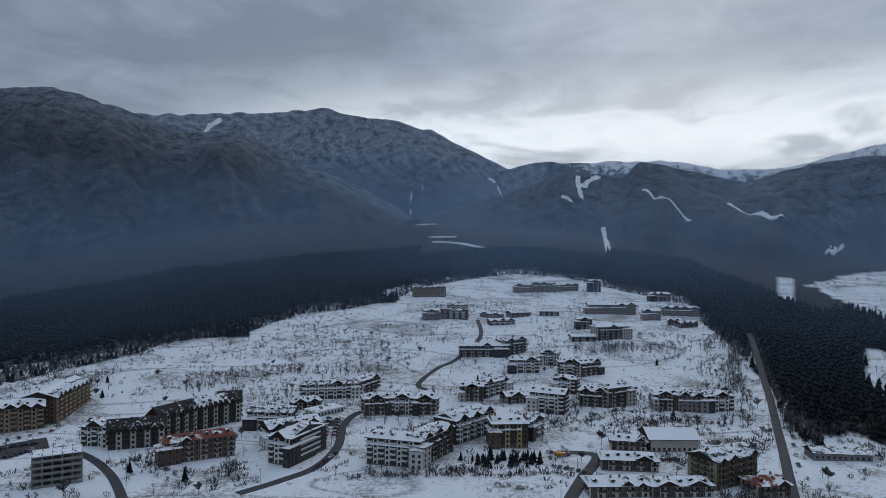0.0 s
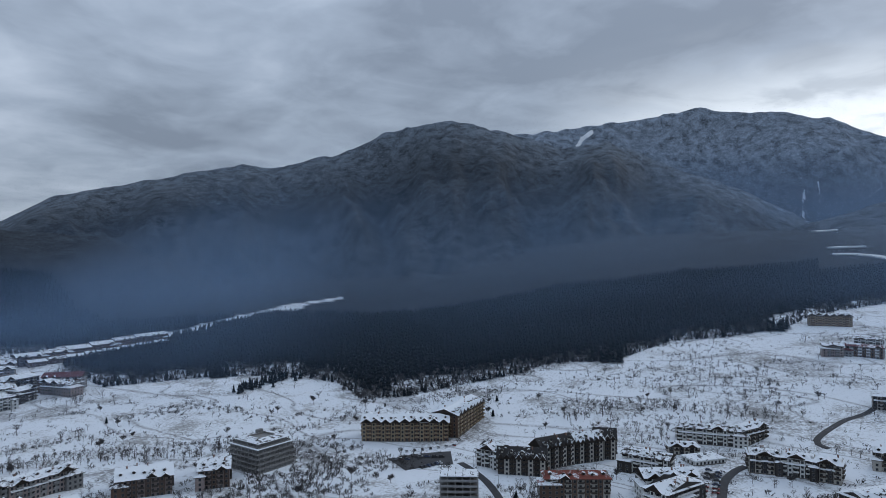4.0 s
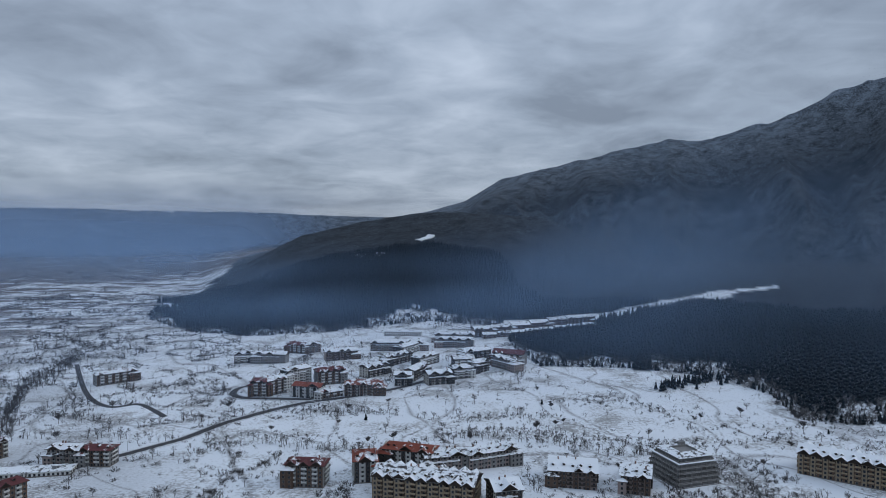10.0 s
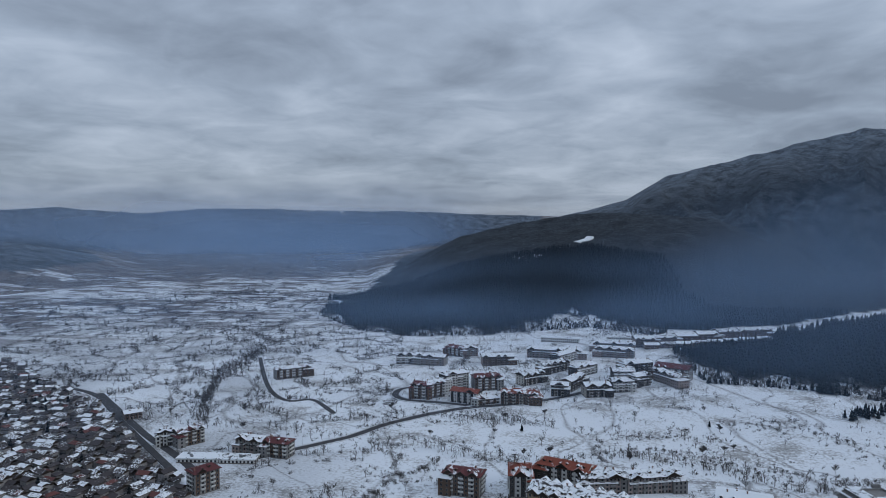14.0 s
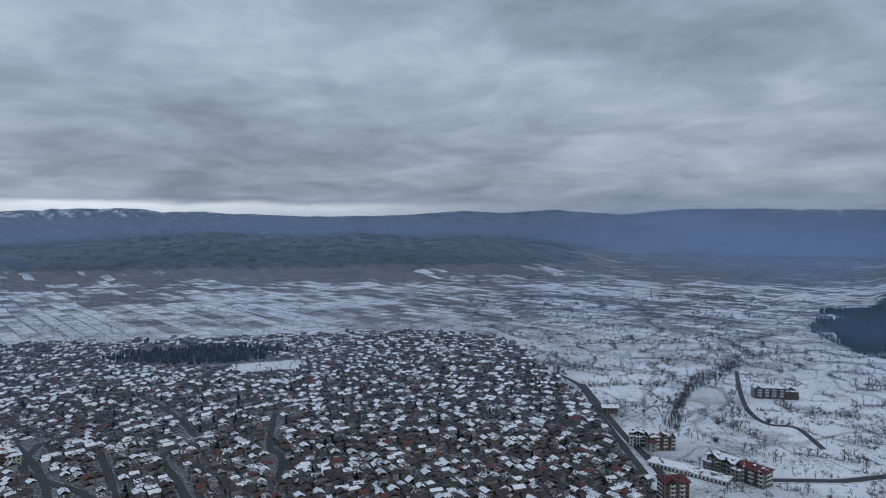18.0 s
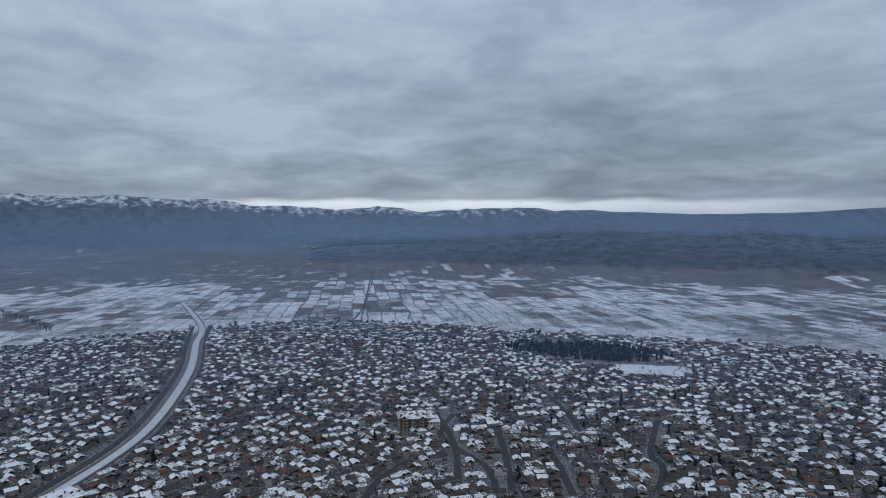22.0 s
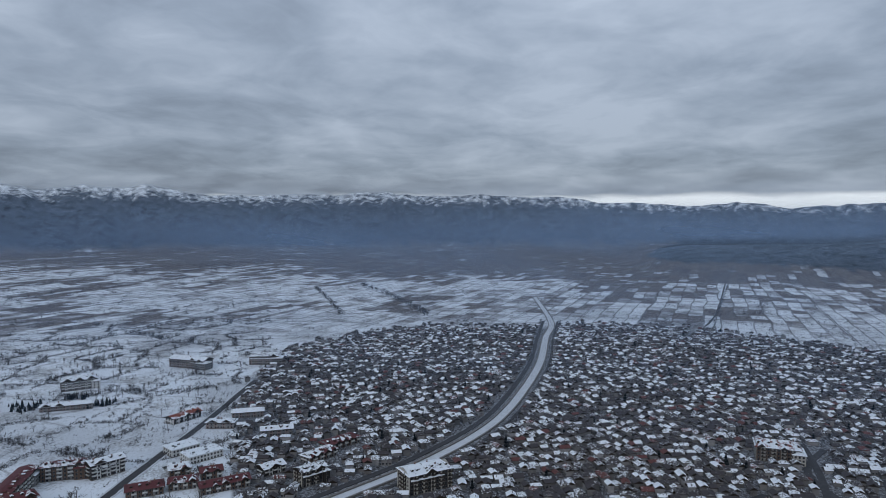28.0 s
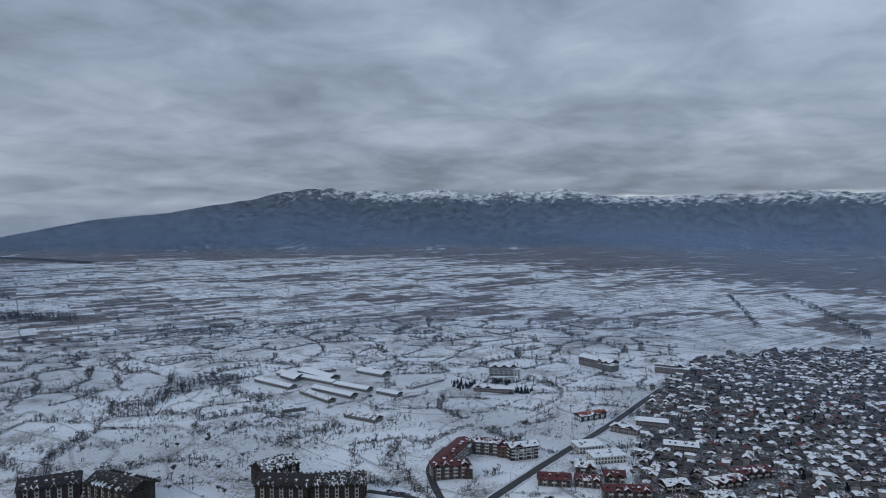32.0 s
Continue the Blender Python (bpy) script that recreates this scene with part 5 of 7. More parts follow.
def build_town():
    rng = random.Random(5)
    kinds = [town_house(k) for k in range(12)]
    used = set()
    spots = []
    for i, u in enumerate(np.arange(-1540, 90, 7.9)):
        for j, w in enumerate(np.arange(-500, 1200, 8.3)):
            x = u + 18 * math.sin(w / 220) + rng.uniform(-2.2, 2.2)
            y = w + 15 * math.sin(u / 180) + rng.uniform(-2.4, 2.4) + (5 if i % 2 else 0)
            r, az = math.hypot(x, y), math.degrees(math.atan2(y, x)) % 360
            if not (100.5 < az < 200.5) or r > along(TOWN_EDGE, az) * K + rng.uniform(-40, 15) or r < 370:
                continue
            if not free(x, y, 3.4):
                continue
            if rng.random() < 0.12:
                TREES_IN_TOWN.append((x, y))
                continue
            if PARK(x, y):
                continue
            spots.append((r, x, y))
    spots.sort()
    g = Mesh()
    for k, (r, x, y) in enumerate(spots):
        a = 0.35 * math.sin(x / 160) + 0.3 * math.cos(y / 130) + rng.choice((0, 0, math.pi / 2)) + rng.uniform(-0.15, 0.15)
        z = at(x, y)
        if k < 150:
            c = rng.randrange(12)
            m = pose(x, y, z, 0, 0, math.degrees(a))
            if c not in used:
                used.add(c)
                kinds[c].matrix_world = m
            else:
                copy_thing(kinds[c], m)
        else:
            house_shell(g, x, y, z, a, rng.uniform(4.8, 8.8), rng.uniform(4.4, 6.4), rng.choice((2.6, 2.6, 2.8, 3.0, 4.4, 5.0, 5.2)), rng, r < 720)
    ob = new("town_houses", g.mesh("town_houses", TOWN_WALL, TOWN_ROOF, TOWN_ROOF_RED, GLASS, TIMBER))
    tagged(ob, "crowded rendered houses with snow-patched dark tile roofs", "houses", kind="stuff")
    return len(spots)


def PARK(x, y):
    """The wooded park and the open ball field in the town."""
    x, y = x / K, y / K
    return ((x + 477) ** 2 / 75 ** 2 + (y - 391) ** 2 / 42 ** 2 < 1) or ((x + 394) ** 2 + (y - 396) ** 2 < 30 ** 2)


build_town()


# ---------------------------------------------------------------- roads, river and clearings
ASPHALT = plain("wet_asphalt", (0.040, 0.040, 0.044), rough=0.85, var=0.35, scale=0.25, dirt=(0.11, 0.11, 0.12))
GRAVEL_SNOW = plain("packed_snow", (0.62, 0.64, 0.67), var=0.35, scale=0.2, dirt=(0.30, 0.29, 0.28))
CLEAR_SNOW = plain("open_snow", (0.78, 0.81, 0.84), var=0.25, scale=0.02, dirt=(0.2, 0.2, 0.2))
WALLSTONE = plain("river_wall_stone", (0.20, 0.19, 0.18), var=0.4, scale=0.8)


def smooth_line(line, step):
    """Points along a curve through the given ones."""
    out = []
    n = len(line)
    for i in range(n - 1):
        p0, p1, p2, p3 = (np.array(line[min(max(k, 0), n - 1)], float) for k in (i - 1, i, i + 1, i + 2))
        m = max(2, int(np.hypot(*(p2 - p1)) / step))
        for j in range(m):
            t = j / m
            out.append(0.5 * (2 * p1 + (p2 - p0) * t + (2 * p0 - 5 * p1 + 4 * p2 - p3) * t * t + (3 * p1 - p0 - 3 * p2 + p3) * t ** 3))
    out.append(np.array(line[-1], float))
    return np.array(out)


def ribbon(name, line, half, lift, mat, label, category, step=4.0, ragged=0.0, kind="structure", seed=1, thick=0.25, base=None):
    c = smooth_line(line, step)
    d = np.gradient(c, axis=0)
    d /= np.hypot(d[:, 0], d[:, 1])[:, None] + 1e-9
    nrm = np.stack([-d[:, 1], d[:, 0]], 1)
    rng = np.random.RandomState(seed)
    wob = 1 + ragged * (rng.rand(len(c), 2) - 0.5) * 2
    cols = []
    for k, s in enumerate((-1.0, -0.4, 0.4, 1.0)):
        q = c + nrm * (half * s * wob[:, 0 if s < 0 else 1])[:, None]
        z = (height(q[:, 0], q[:, 1]) if base is None else np.full(len(q), base)) + lift
        cols.append(np.column_stack([q, z]))
    n, v, f = len(c), np.concatenate(cols + [cols[0] - [0, 0, thick + lift], cols[3] - [0, 0, thick + lift]]).tolist(), []
    for i in range(n - 1):
        for k in range(3):
            f.append((k * n + i, (k + 1) * n + i, (k + 1) * n + i + 1, k * n + i + 1)[::-1])
        f.append((4 * n + i, i, i + 1, 4 * n + i + 1)[::-1])
        f.append((3 * n + i, 5 * n + i, 5 * n + i + 1, 3 * n + i + 1)[::-1])
    me = bpy.data.meshes.new(name)
    me.from_pydata(v, [], f)
    me.materials.append(mat)
    return tagged(new(name, me), label, category, kind=kind)


for k, (w, line) in enumerate(STREETS):
    ribbon("road", line, w, 0.22 + 0.012 * k, ASPHALT, "wet dark asphalt road cleared of snow", "road")
    if w > 3 and k < 13:
        for e in (-1, 1):
            c = np.array(line)
            dd = np.gradient(c, axis=0)
            dd /= np.hypot(dd[:, 0], dd[:, 1])[:, None]
            off = c + np.stack([-dd[:, 1], dd[:, 0]], 1) * e * (w + 1.0)
            ribbon("snow_bank", off.tolist(), 0.8, 0.5, GRAVEL_SNOW, "ploughed snow heaped along the road edge", "snow bank", 2.5, 0.5, seed=k, thick=0.5)
ribbon("river_bed", RIVER[:9], 4.6, 0.10, GRAVEL_SNOW, "frozen river channel filled with snow", "river", 6)
for e in (-1, 1):
    c = smooth_line(RIVER[:9], 8)
    d = np.gradient(c, axis=0)
    d /= np.hypot(d[:, 0], d[:, 1])[:, None]
    ribbon("river_wall", (c + np.stack([-d[:, 1], d[:, 0]], 1) * e * 5.4).tolist(), 0.7, 1.3, WALLSTONE, "dark stone wall along the river channel", "wall", 8)
ribbon("car_park", [(a * K, b * K) for a, b in [(231.7, 165.8), (244.1, 157.5), (250.6, 149.0)]], 15.0, 0.21, ASPHALT, "wet asphalt car park beside the yellow hotel", "car park")
ribbon("car_park", [(a * K, b * K) for a, b in [(236.5, -37.0), (230.3, -42.9), (224.9, -48.7)]], 9.1, 0.21, GRAVEL_SNOW, "snowy car park with trodden tracks", "car park")
ribbon("snow_clearing", [(2513.1, -509.3), (2398.5, -490.4), (2296.9, -479.7)], 8.2, 2.5, CLEAR_SNOW, "steep snowy clearing cut through dark forest", "clearing", 12, 0.45, seed=1022, thick=1.5)
ribbon("snow_clearing", [(2387.3, -500.4), (2452.5, -539.1), (2509.5, -590.1)], 10.5, 2.5, CLEAR_SNOW, "steep snowy clearing cut through dark forest", "clearing", 12, 0.45, seed=1030, thick=1.5)
ribbon("snow_clearing", [(2219.7, -670.1), (2083.1, -677.1), (2018.7, -702.8), (1920.0, -717.9)], 5.0, 2.5, CLEAR_SNOW, "steep snowy clearing cut through dark forest", "clearing", 12, 0.45, seed=1138, thick=1.5)
ribbon("snow_clearing", [(a * S, b * S) for a, b in [(1777.6, -765.0), (1724.7, -782.1), (1666.8, -798.6), (1555.5, -794.5)]], 7.5, 2.5, CLEAR_SNOW, "steep snowy clearing cut through dark forest", "clearing", 12, 0.45, seed=1288, thick=1.5)
ribbon("snow_clearing", [(2297.4, -413.0), (2256.0, -421.0), (2220.3, -431.5)], 5.2, 2.5, CLEAR_SNOW, "steep snowy clearing cut through dark forest", "clearing", 12, 0.45, seed=995, thick=1.5)
ribbon("snow_clearing", [(3925.0, 1419.0), (3967.7, 1434.3), (4040.8, 1430.6)], 11.0, 2.5, CLEAR_SNOW, "steep snowy clearing cut through dark forest", "clearing", 12, 0.45, seed=1012, thick=1.5)
ribbon("snow_clearing", [(3971.5, 1443.1), (4045.4, 1409.9), (4074.5, 1368.0)], 12.0, 2.5, CLEAR_SNOW, "steep snowy clearing cut through dark forest", "clearing", 12, 0.45, seed=1020, thick=1.5)
ribbon("snow_clearing", [(3909.8, 200.0), (3868.3, 187.6), (3758.0, 185.0)], 5.2, 2.5, CLEAR_SNOW, "steep snowy clearing cut through dark forest", "clearing", 12, 0.45, seed=725, thick=1.5)
ribbon("snow_clearing", [(3942.7, 127.5), (3881.8, 115.2)], 4.5, 2.5, CLEAR_SNOW, "steep snowy clearing cut through dark forest", "clearing", 12, 0.45, seed=747, thick=1.5)
ribbon("snow_clearing", [(4162.4, -285.4), (4101.3, -323.5), (3987.9, -369.3)], 9.8, 2.5, CLEAR_SNOW, "steep snowy clearing cut through dark forest", "clearing", 12, 0.45, seed=865, thick=1.5)
ribbon("snow_clearing", [(1966.6, -476.8), (1774.1, -437.7), (1520.9, -381.9)], 6.0, 2.5, CLEAR_SNOW, "steep snowy clearing cut through dark forest", "clearing", 12, 0.45, seed=1068, thick=1.5)
ribbon("snow_clearing", [(a * S, b * S) for a, b in [(1222.8, -98.3), (1198.7, -124.0), (1151.4, -149.6)]], 7.5, 2.5, CLEAR_SNOW, "steep snowy clearing cut through dark forest", "clearing", 12, 0.45, seed=878, thick=1.5)
ribbon("snow_clearing", [(a * S, b * S) for a, b in [(1425.8, 23.2), (1424.6, -19.4), (1345.5, -78.1)]], 6.8, 2.5, CLEAR_SNOW, "steep snowy clearing cut through dark forest", "clearing", 12, 0.45, seed=765, thick=1.5)
ribbon("snow_clearing", [(a * S, b * S) for a, b in [(1930.2, 73.0), (1983.0, 24.2)]], 8.2, 2.5, CLEAR_SNOW, "steep snowy clearing cut through dark forest", "clearing", 12, 0.45, seed=740, thick=1.5)
ribbon("snow_clearing", [(a * S, b * S) for a, b in [(360.0, 1281.4), (380.7, 1256.2), (407.3, 1268.6)]], 9.8, 2.5, CLEAR_SNOW, "steep snowy clearing cut through dark forest", "clearing", 12, 0.45, seed=505, thick=1.5)
ribbon("snow_clearing", [(a * S, b * S) for a, b in [(506.6, 1330.4), (527.9, 1338.7), (552.1, 1359.5)]], 9.8, 2.5, CLEAR_SNOW, "steep snowy clearing cut through dark forest", "clearing", 12, 0.45, seed=614, thick=1.5)
ribbon("snow_clearing", [(a * S, b * S) for a, b in [(195.9, 1288.6), (208.7, 1263.3)]], 7.5, 2.5, CLEAR_SNOW, "steep snowy clearing cut through dark forest", "clearing", 12, 0.45, seed=348, thick=1.5)
ribbon("snow_clearing", [(a * S, b * S) for a, b in [(118.4, 1326.6), (141.0, 1286.2)]], 7.5, 2.5, CLEAR_SNOW, "steep snowy clearing cut through dark forest", "clearing", 12, 0.45, seed=264, thick=1.5)
ribbon("snow_clearing", [(1642.2, -955.3), (1740.9, -1046.7)], 9.0, 2.5, CLEAR_SNOW, "steep snowy clearing cut through dark forest", "clearing", 12, 0.45, seed=1465, thick=1.5)
ribbon("snow_clearing", [(a * S, b * S) for a, b in [(187.7, 1306.7), (209.9, 1275.9)]], 7.5, 2.5, CLEAR_SNOW, "steep snowy clearing cut through dark forest", "clearing", 12, 0.45, seed=640, thick=1.5)
ribbon("snow_clearing", [(a * S, b * S) for a, b in [(1540.6, 33.2), (1561.4, -29.6)]], 6.0, 2.5, CLEAR_SNOW, "steep snowy clearing cut through dark forest", "clearing", 12, 0.45, seed=1465, thick=1.5)
ribbon("ball_field", [(a * S, b * S) for a, b in [(-538.9, 486.5), (-514.9, 516.5), (-490.9, 546.5)]], 26.0, 0.25, CLEAR_SNOW, "level ball field under untouched snow", "field", 6, 0.1)


# ---------------------------------------------------------------- trees and shrubs
def leaf_build(nt, b):
    geo = nt.nodes.new("ShaderNodeNewGeometry")
    n = tex(nt, "ShaderNodeTexNoise", 0.9, 3)
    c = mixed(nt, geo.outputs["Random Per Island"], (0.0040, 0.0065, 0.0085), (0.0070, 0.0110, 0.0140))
    sz = nt.nodes.new("ShaderNodeSeparateXYZ")
    nt.links.new(geo.outputs["Normal"], sz.inputs[0])
    frost = calc(nt, "MULTIPLY", ramp(nt, calc(nt, "ADD", sz.outputs[2], calc(nt, "MULTIPLY", n.outputs[0], 0.5)), (0.95, 0.0), (1.25, 1.0)), 0.03)
    nt.links.new(mixed(nt, frost, c, (0.62, 0.66, 0.70)), b.inputs["Base Color"])
    b.inputs["Roughness"].default_value = 0.9
    b.inputs["Specular IOR Level"].default_value = 0.1


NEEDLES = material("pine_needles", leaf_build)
TWIGS = plain("bare_twigs", (0.085, 0.08, 0.083), var=0.3, rand=0.6, scale=2)
FROSTED = plain("frosted_twigs", (0.21, 0.20, 0.20), var=0.3, rand=0.5, scale=2)
BARK = plain("bark", (0.055, 0.045, 0.038), var=0.4, scale=3)


class Heap:
    """Many small plants in one mesh."""
    def __init__(self):
        self.rows = {}

    def done(self, name, label, category, *mats):
        vs, fs, base = [], [], 0
        for (v, f), rows in self.rows.values():
            x, y, h, w, spin, z = np.array(rows).T
            z = np.where(np.isnan(z), ground_at(x, y), z)
            c, s = np.cos(spin), np.sin(spin)
            px = x[:, None] + (v[:, 0] * c[:, None] - v[:, 1] * s[:, None]) * w[:, None]
            py = y[:, None] + (v[:, 0] * s[:, None] + v[:, 1] * c[:, None]) * w[:, None]
            pz = z[:, None] + v[:, 2] * h[:, None] - 0.1
            vs.append(np.stack([px, py, pz], 2).reshape(-1, 3))
            fs.append((f[None] + (base + np.arange(len(x)) * len(v))[:, None, None]).reshape(-1, f.shape[1]))
            base += len(x) * len(v)
        v, f = np.concatenate(vs).astype(np.float32), np.concatenate(fs).astype(np.int32)
        k = f.shape[1]
        me = bpy.data.meshes.new(name)
        me.vertices.add(len(v))
        me.vertices.foreach_set("co", v.ravel())
        me.loops.add(f.size)
        me.loops.foreach_set("vertex_index", f.ravel())
        me.polygons.add(len(f))
        me.polygons.foreach_set("loop_start", np.arange(0, f.size, k, dtype=np.int32))
        me.update(calc_edges=True)
        for m in mats:
            me.materials.append(m)
        return tagged(new(name, me), label, category, kind="stuff")


def fir_shape(rng, tiers=3, sides=6):
    """A conifer of unit height: ragged tiers about a stem."""
    v, f = [], []
    for k in range(tiers):
        z0, z1 = 0.08 + 0.26 * k, 0.50 + 0.25 * k + (0.02 if k < tiers - 1 else 0)
        r0 = 0.21 * (1 - 0.27 * k)
        s = len(v)
        v.append((0, 0, min(z1, 1.0)))
        for i in range(sides):
            a = 2 * math.pi * (i + 0.5 * k) / sides + rng.uniform(-0.2, 0.2)
            q = r0 * rng.uniform(0.65, 1.2)
            v.append((q * math.cos(a), q * math.sin(a), z0 + rng.uniform(-0.03, 0.05)))
        f += [(s, s + 1 + i, s + 1 + (i + 1) % sides) for i in range(sides)]
    return np.array(v), np.array(f)


def shrub_shape(rng, n=13):
    """A rounded thicket of bare twigs of unit height, wider than high."""
    v, f = [], []
    for _ in range(n):
        a, q, u = rng.uniform(0, 6.283), 0.6 * math.sqrt(rng.random()), rng.random()
        top = (0.35 + 0.65 * u) * math.sqrt(max(0.05, 1 - (q / 0.66) ** 2))
        x, y = q * math.cos(a), q * math.sin(a)
        w, t = rng.uniform(0.034, 0.066), rng.uniform(0, 3.14)
        dx, dy = w * math.cos(t), w * math.sin(t)
        k = len(v)
        v += [(x * 0.6 - dx, y * 0.6 - dy, max(0.0, top - 0.6)), (x * 0.6 + dx, y * 0.6 + dy, max(0.0, top - 0.6)), (x * 1.1 + dx * 0.5, y * 1.1 + dy * 0.5, top)]
        f.append((k, k + 1, k + 2))
        v += [(x - dx * 1.6, y - dy * 1.6, top * 0.75), (x + dx * 0.3, y + dy * 0.3, top * 0.45), (x + dy * 2.5, y - dx * 2.5, top * 0.95)]
        f.append((k + 3, k + 4, k + 5))
    return np.array(v), np.array(f)


def tree_shape(rng, n=26):
    """A bare broad-leaved tree of unit height: trunk, limbs, a haze of twigs."""
    v, f = [], []

    def limb(p, q, w):
        p, q = np.array(p), np.array(q)
        d = q - p
        s = np.cross(d, (0.3, 0.2, 1.0))
        s = s / (np.linalg.norm(s) + 1e-9)
        t = np.cross(d, s)
        t = t / (np.linalg.norm(t) + 1e-9)
        k = len(v)
        for a in (0, 2.094, 4.189):
            v.append(tuple(p + (s * math.cos(a) + t * math.sin(a)) * w))
        v.append(tuple(q))
        f.extend([(k, k + 1, k + 3), (k + 1, k + 2, k + 3), (k + 2, k, k + 3)])
    limb((0, 0, 0), (0.02, 0.01, 0.8), 0.03)
    ends = []
    for i in range(5):
        a, z = i * 2.4 + rng.uniform(-0.3, 0.3), rng.uniform(0.2, 0.55)
        e = (math.cos(a) * rng.uniform(0.16, 0.3), math.sin(a) * rng.uniform(0.16, 0.3), z + rng.uniform(0.2, 0.4))
        limb((0.01, 0, z), e, 0.014)
        ends.append(((0.01, 0, z), e))
    for _ in range(n):
        p, q = rng.choice(ends)
        t = rng.uniform(0.35, 1.0)
        b = [p[k] + (q[k] - p[k]) * t for k in range(3)]
        e = (b[0] + rng.uniform(-0.16, 0.16), b[1] + rng.uniform(-0.16, 0.16), min(1.0, b[2] + rng.uniform(0.03, 0.2)))
        w = rng.uniform(0.010, 0.021)
        k = len(v)
        v.extend([tuple(b), (e[0] + w, e[1] - w, e[2] * 0.99), (e[0] - w, e[1] + w, e[2])])
        f.append((k, k + 1, k + 2))
    return np.array(v), np.array(f)


_r = random.Random(17)
FIRS = [fir_shape(_r) for _ in range(6)]
SHRUBS = [shrub_shape(_r) for _ in range(6)]
THIN_SHRUBS = [shrub_shape(_r, 6) for _ in range(5)]
BARE = [tree_shape(_r) for _ in range(6)]


def put(heap, shape, x, y, h, wide=1.0, z=None, spin=0.0):
    heap.rows.setdefault(id(shape), (shape, []))[1].append((x, y, h, h * wide, spin, math.nan if z is None else z))


def build_woods():
    rng = random.Random(3)
    heap = Heap()
    xs, ys = [], []
    for a0, a1, depth, gap in ((-36, -14, 300, 6.8), (-14, 2, 190, 7.4), (2, 40, 300, 6.6), (40, 61, 280, 6.6), (61, 92.5, 300, 7.0)):
        rr = 430.0
        while rr < 1620:
            step = gap / rr
            for a in np.arange(radians(a0), radians(a1), step):
                if rr < (along(WOOD_NEAR, math.degrees(a)) + depth) * K + 60:
                    xs.append((rr + rng.uniform(-0.45, 0.45) * gap) * math.cos(a + rng.uniform(-0.4, 0.4) * step))
                    ys.append((rr + rng.uniform(-0.45, 0.45) * gap) * math.sin(a + rng.uniform(-0.4, 0.4) * step))
            rr += gap * 1.15
    xs, ys = np.array(xs), np.array(ys)
    keep = wooded(xs, ys)
    for w, line in STREETS[:1]:
        keep &= to_line(xs, ys, line) > w + 4
    xs, ys = xs[keep], ys[keep]
    zs = height(xs, ys)
    for x, y, z in zip(xs, ys, zs):
        if not all((x - a) ** 2 + (y - b) ** 2 > (c + 3) ** 2 for a, b, c in SITES):
            continue
        put(heap, FIRS[rng.randrange(6)], x, y, rng.uniform(10, 14), rng.uniform(1.15, 1.5), z, rng.uniform(0, 6.28))
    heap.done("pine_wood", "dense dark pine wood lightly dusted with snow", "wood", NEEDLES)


build_woods()


# belts of shrubs and bare trees: width, share of trees, height, line
BELTS = []
BELTS.append((20.0, 0.8, 8.0, [(-341.2, -970.3), (-383.1, -974.3), (-418.0, -946.2)]))
BELTS.append((24.0, 0.8, 8.0, [(-840.1, -2370.3), (-860.3, -2060.7), (-860.8, -1824.6)]))
BELTS.append((9.0, 0.70, 7.0, [(330.1, 127.1), (354.6, 110.6), (368.3, 92.8), (373.8, 64.7), (377.4, 33.9)]))
BELTS.append((7.0, 0.30, 3.0, [(337.3, 174.0), (358.1, 162.3), (378.6, 149.2), (408.0, 134.4), (443.5, 119.0), (485.1, 102.4)]))
BELTS.append((6.0, 0.30, 3.0, [(390.6, 121.7), (411.8, 107.1), (432.5, 91.4), (465.9, 76.1)]))
BELTS.append((8.0, 0.20, 3.0, [(418.3, 177.0), (446.7, 163.3), (477.9, 140.4), (512.9, 116.4)]))
BELTS.append((10.0, 0.30, 4.0, [(108.3, 296.2), (135.3, 304.3), (159.9, 301.7), (177.8, 285.9), (188.4, 270.8), (212.7, 256.5), (244.5, 242.2), (285.3, 231.0)]))
BELTS.append((9.0, 0.20, 3.0, [(265.4, 258.8), (303.1, 241.8), (345.0, 223.4), (367.4, 185.9)]))
BELTS.append((9.0, 0.20, 3.0, [(228.8, 329.0), (256.1, 331.0), (257.4, 290.4), (251.9, 257.6)]))
BELTS.append((5.0, 0.40, 4.0, [(36.4, 345.0), (56.3, 338.6), (75.7, 327.0), (93.2, 310.0), (108.3, 296.2)]))
BELTS.append((6.0, 0.80, 7.0, [(-74.6, 390.0), (-79.3, 432.1), (-81.8, 474.5), (-82.2, 519.9), (-74.0, 570.4), (-64.8, 628.4), (-77.5, 686.8), (-110.0, 726.9)]))
BELTS.append((4.0, 0.50, 5.0, [(-236.0, 694.7), (-199.5, 714.8), (-156.9, 659.9), (-131.2, 698.5), (-101.3, 784.9)]))
BELTS.append((4.0, 0.50, 5.0, [(3.9, 415.0), (16.5, 393.7), (28.7, 383.1), (74.7, 381.4)]))
BELTS.append((6.0, 0.60, 6.0, [(53.3, 704.2), (107.3, 666.8), (180.1, 671.2), (244.2, 639.4), (330.9, 608.3)]))
BELTS.append((6.0, 0.50, 5.0, [(-145.1, -419.7), (-177.7, -441.5), (-221.0, -458.9), (-271.9, -483.0), (-313.4, -503.0), (-341.4, -456.6)]))
BELTS.append((14.0, 0.50, 5.0, [(-315.1, -435.8), (-305.6, -389.4), (-289.0, -339.3)]))
BELTS.append((10.0, 0.30, 4.0, [(-278.4, -305.9), (-315.0, -302.1), (-341.1, -284.8)]))
BELTS.append((4.0, 0.40, 4.0, [(-266.1, -759.3), (-330.5, -756.8), (-384.5, -715.4), (-405.3, -648.7)]))
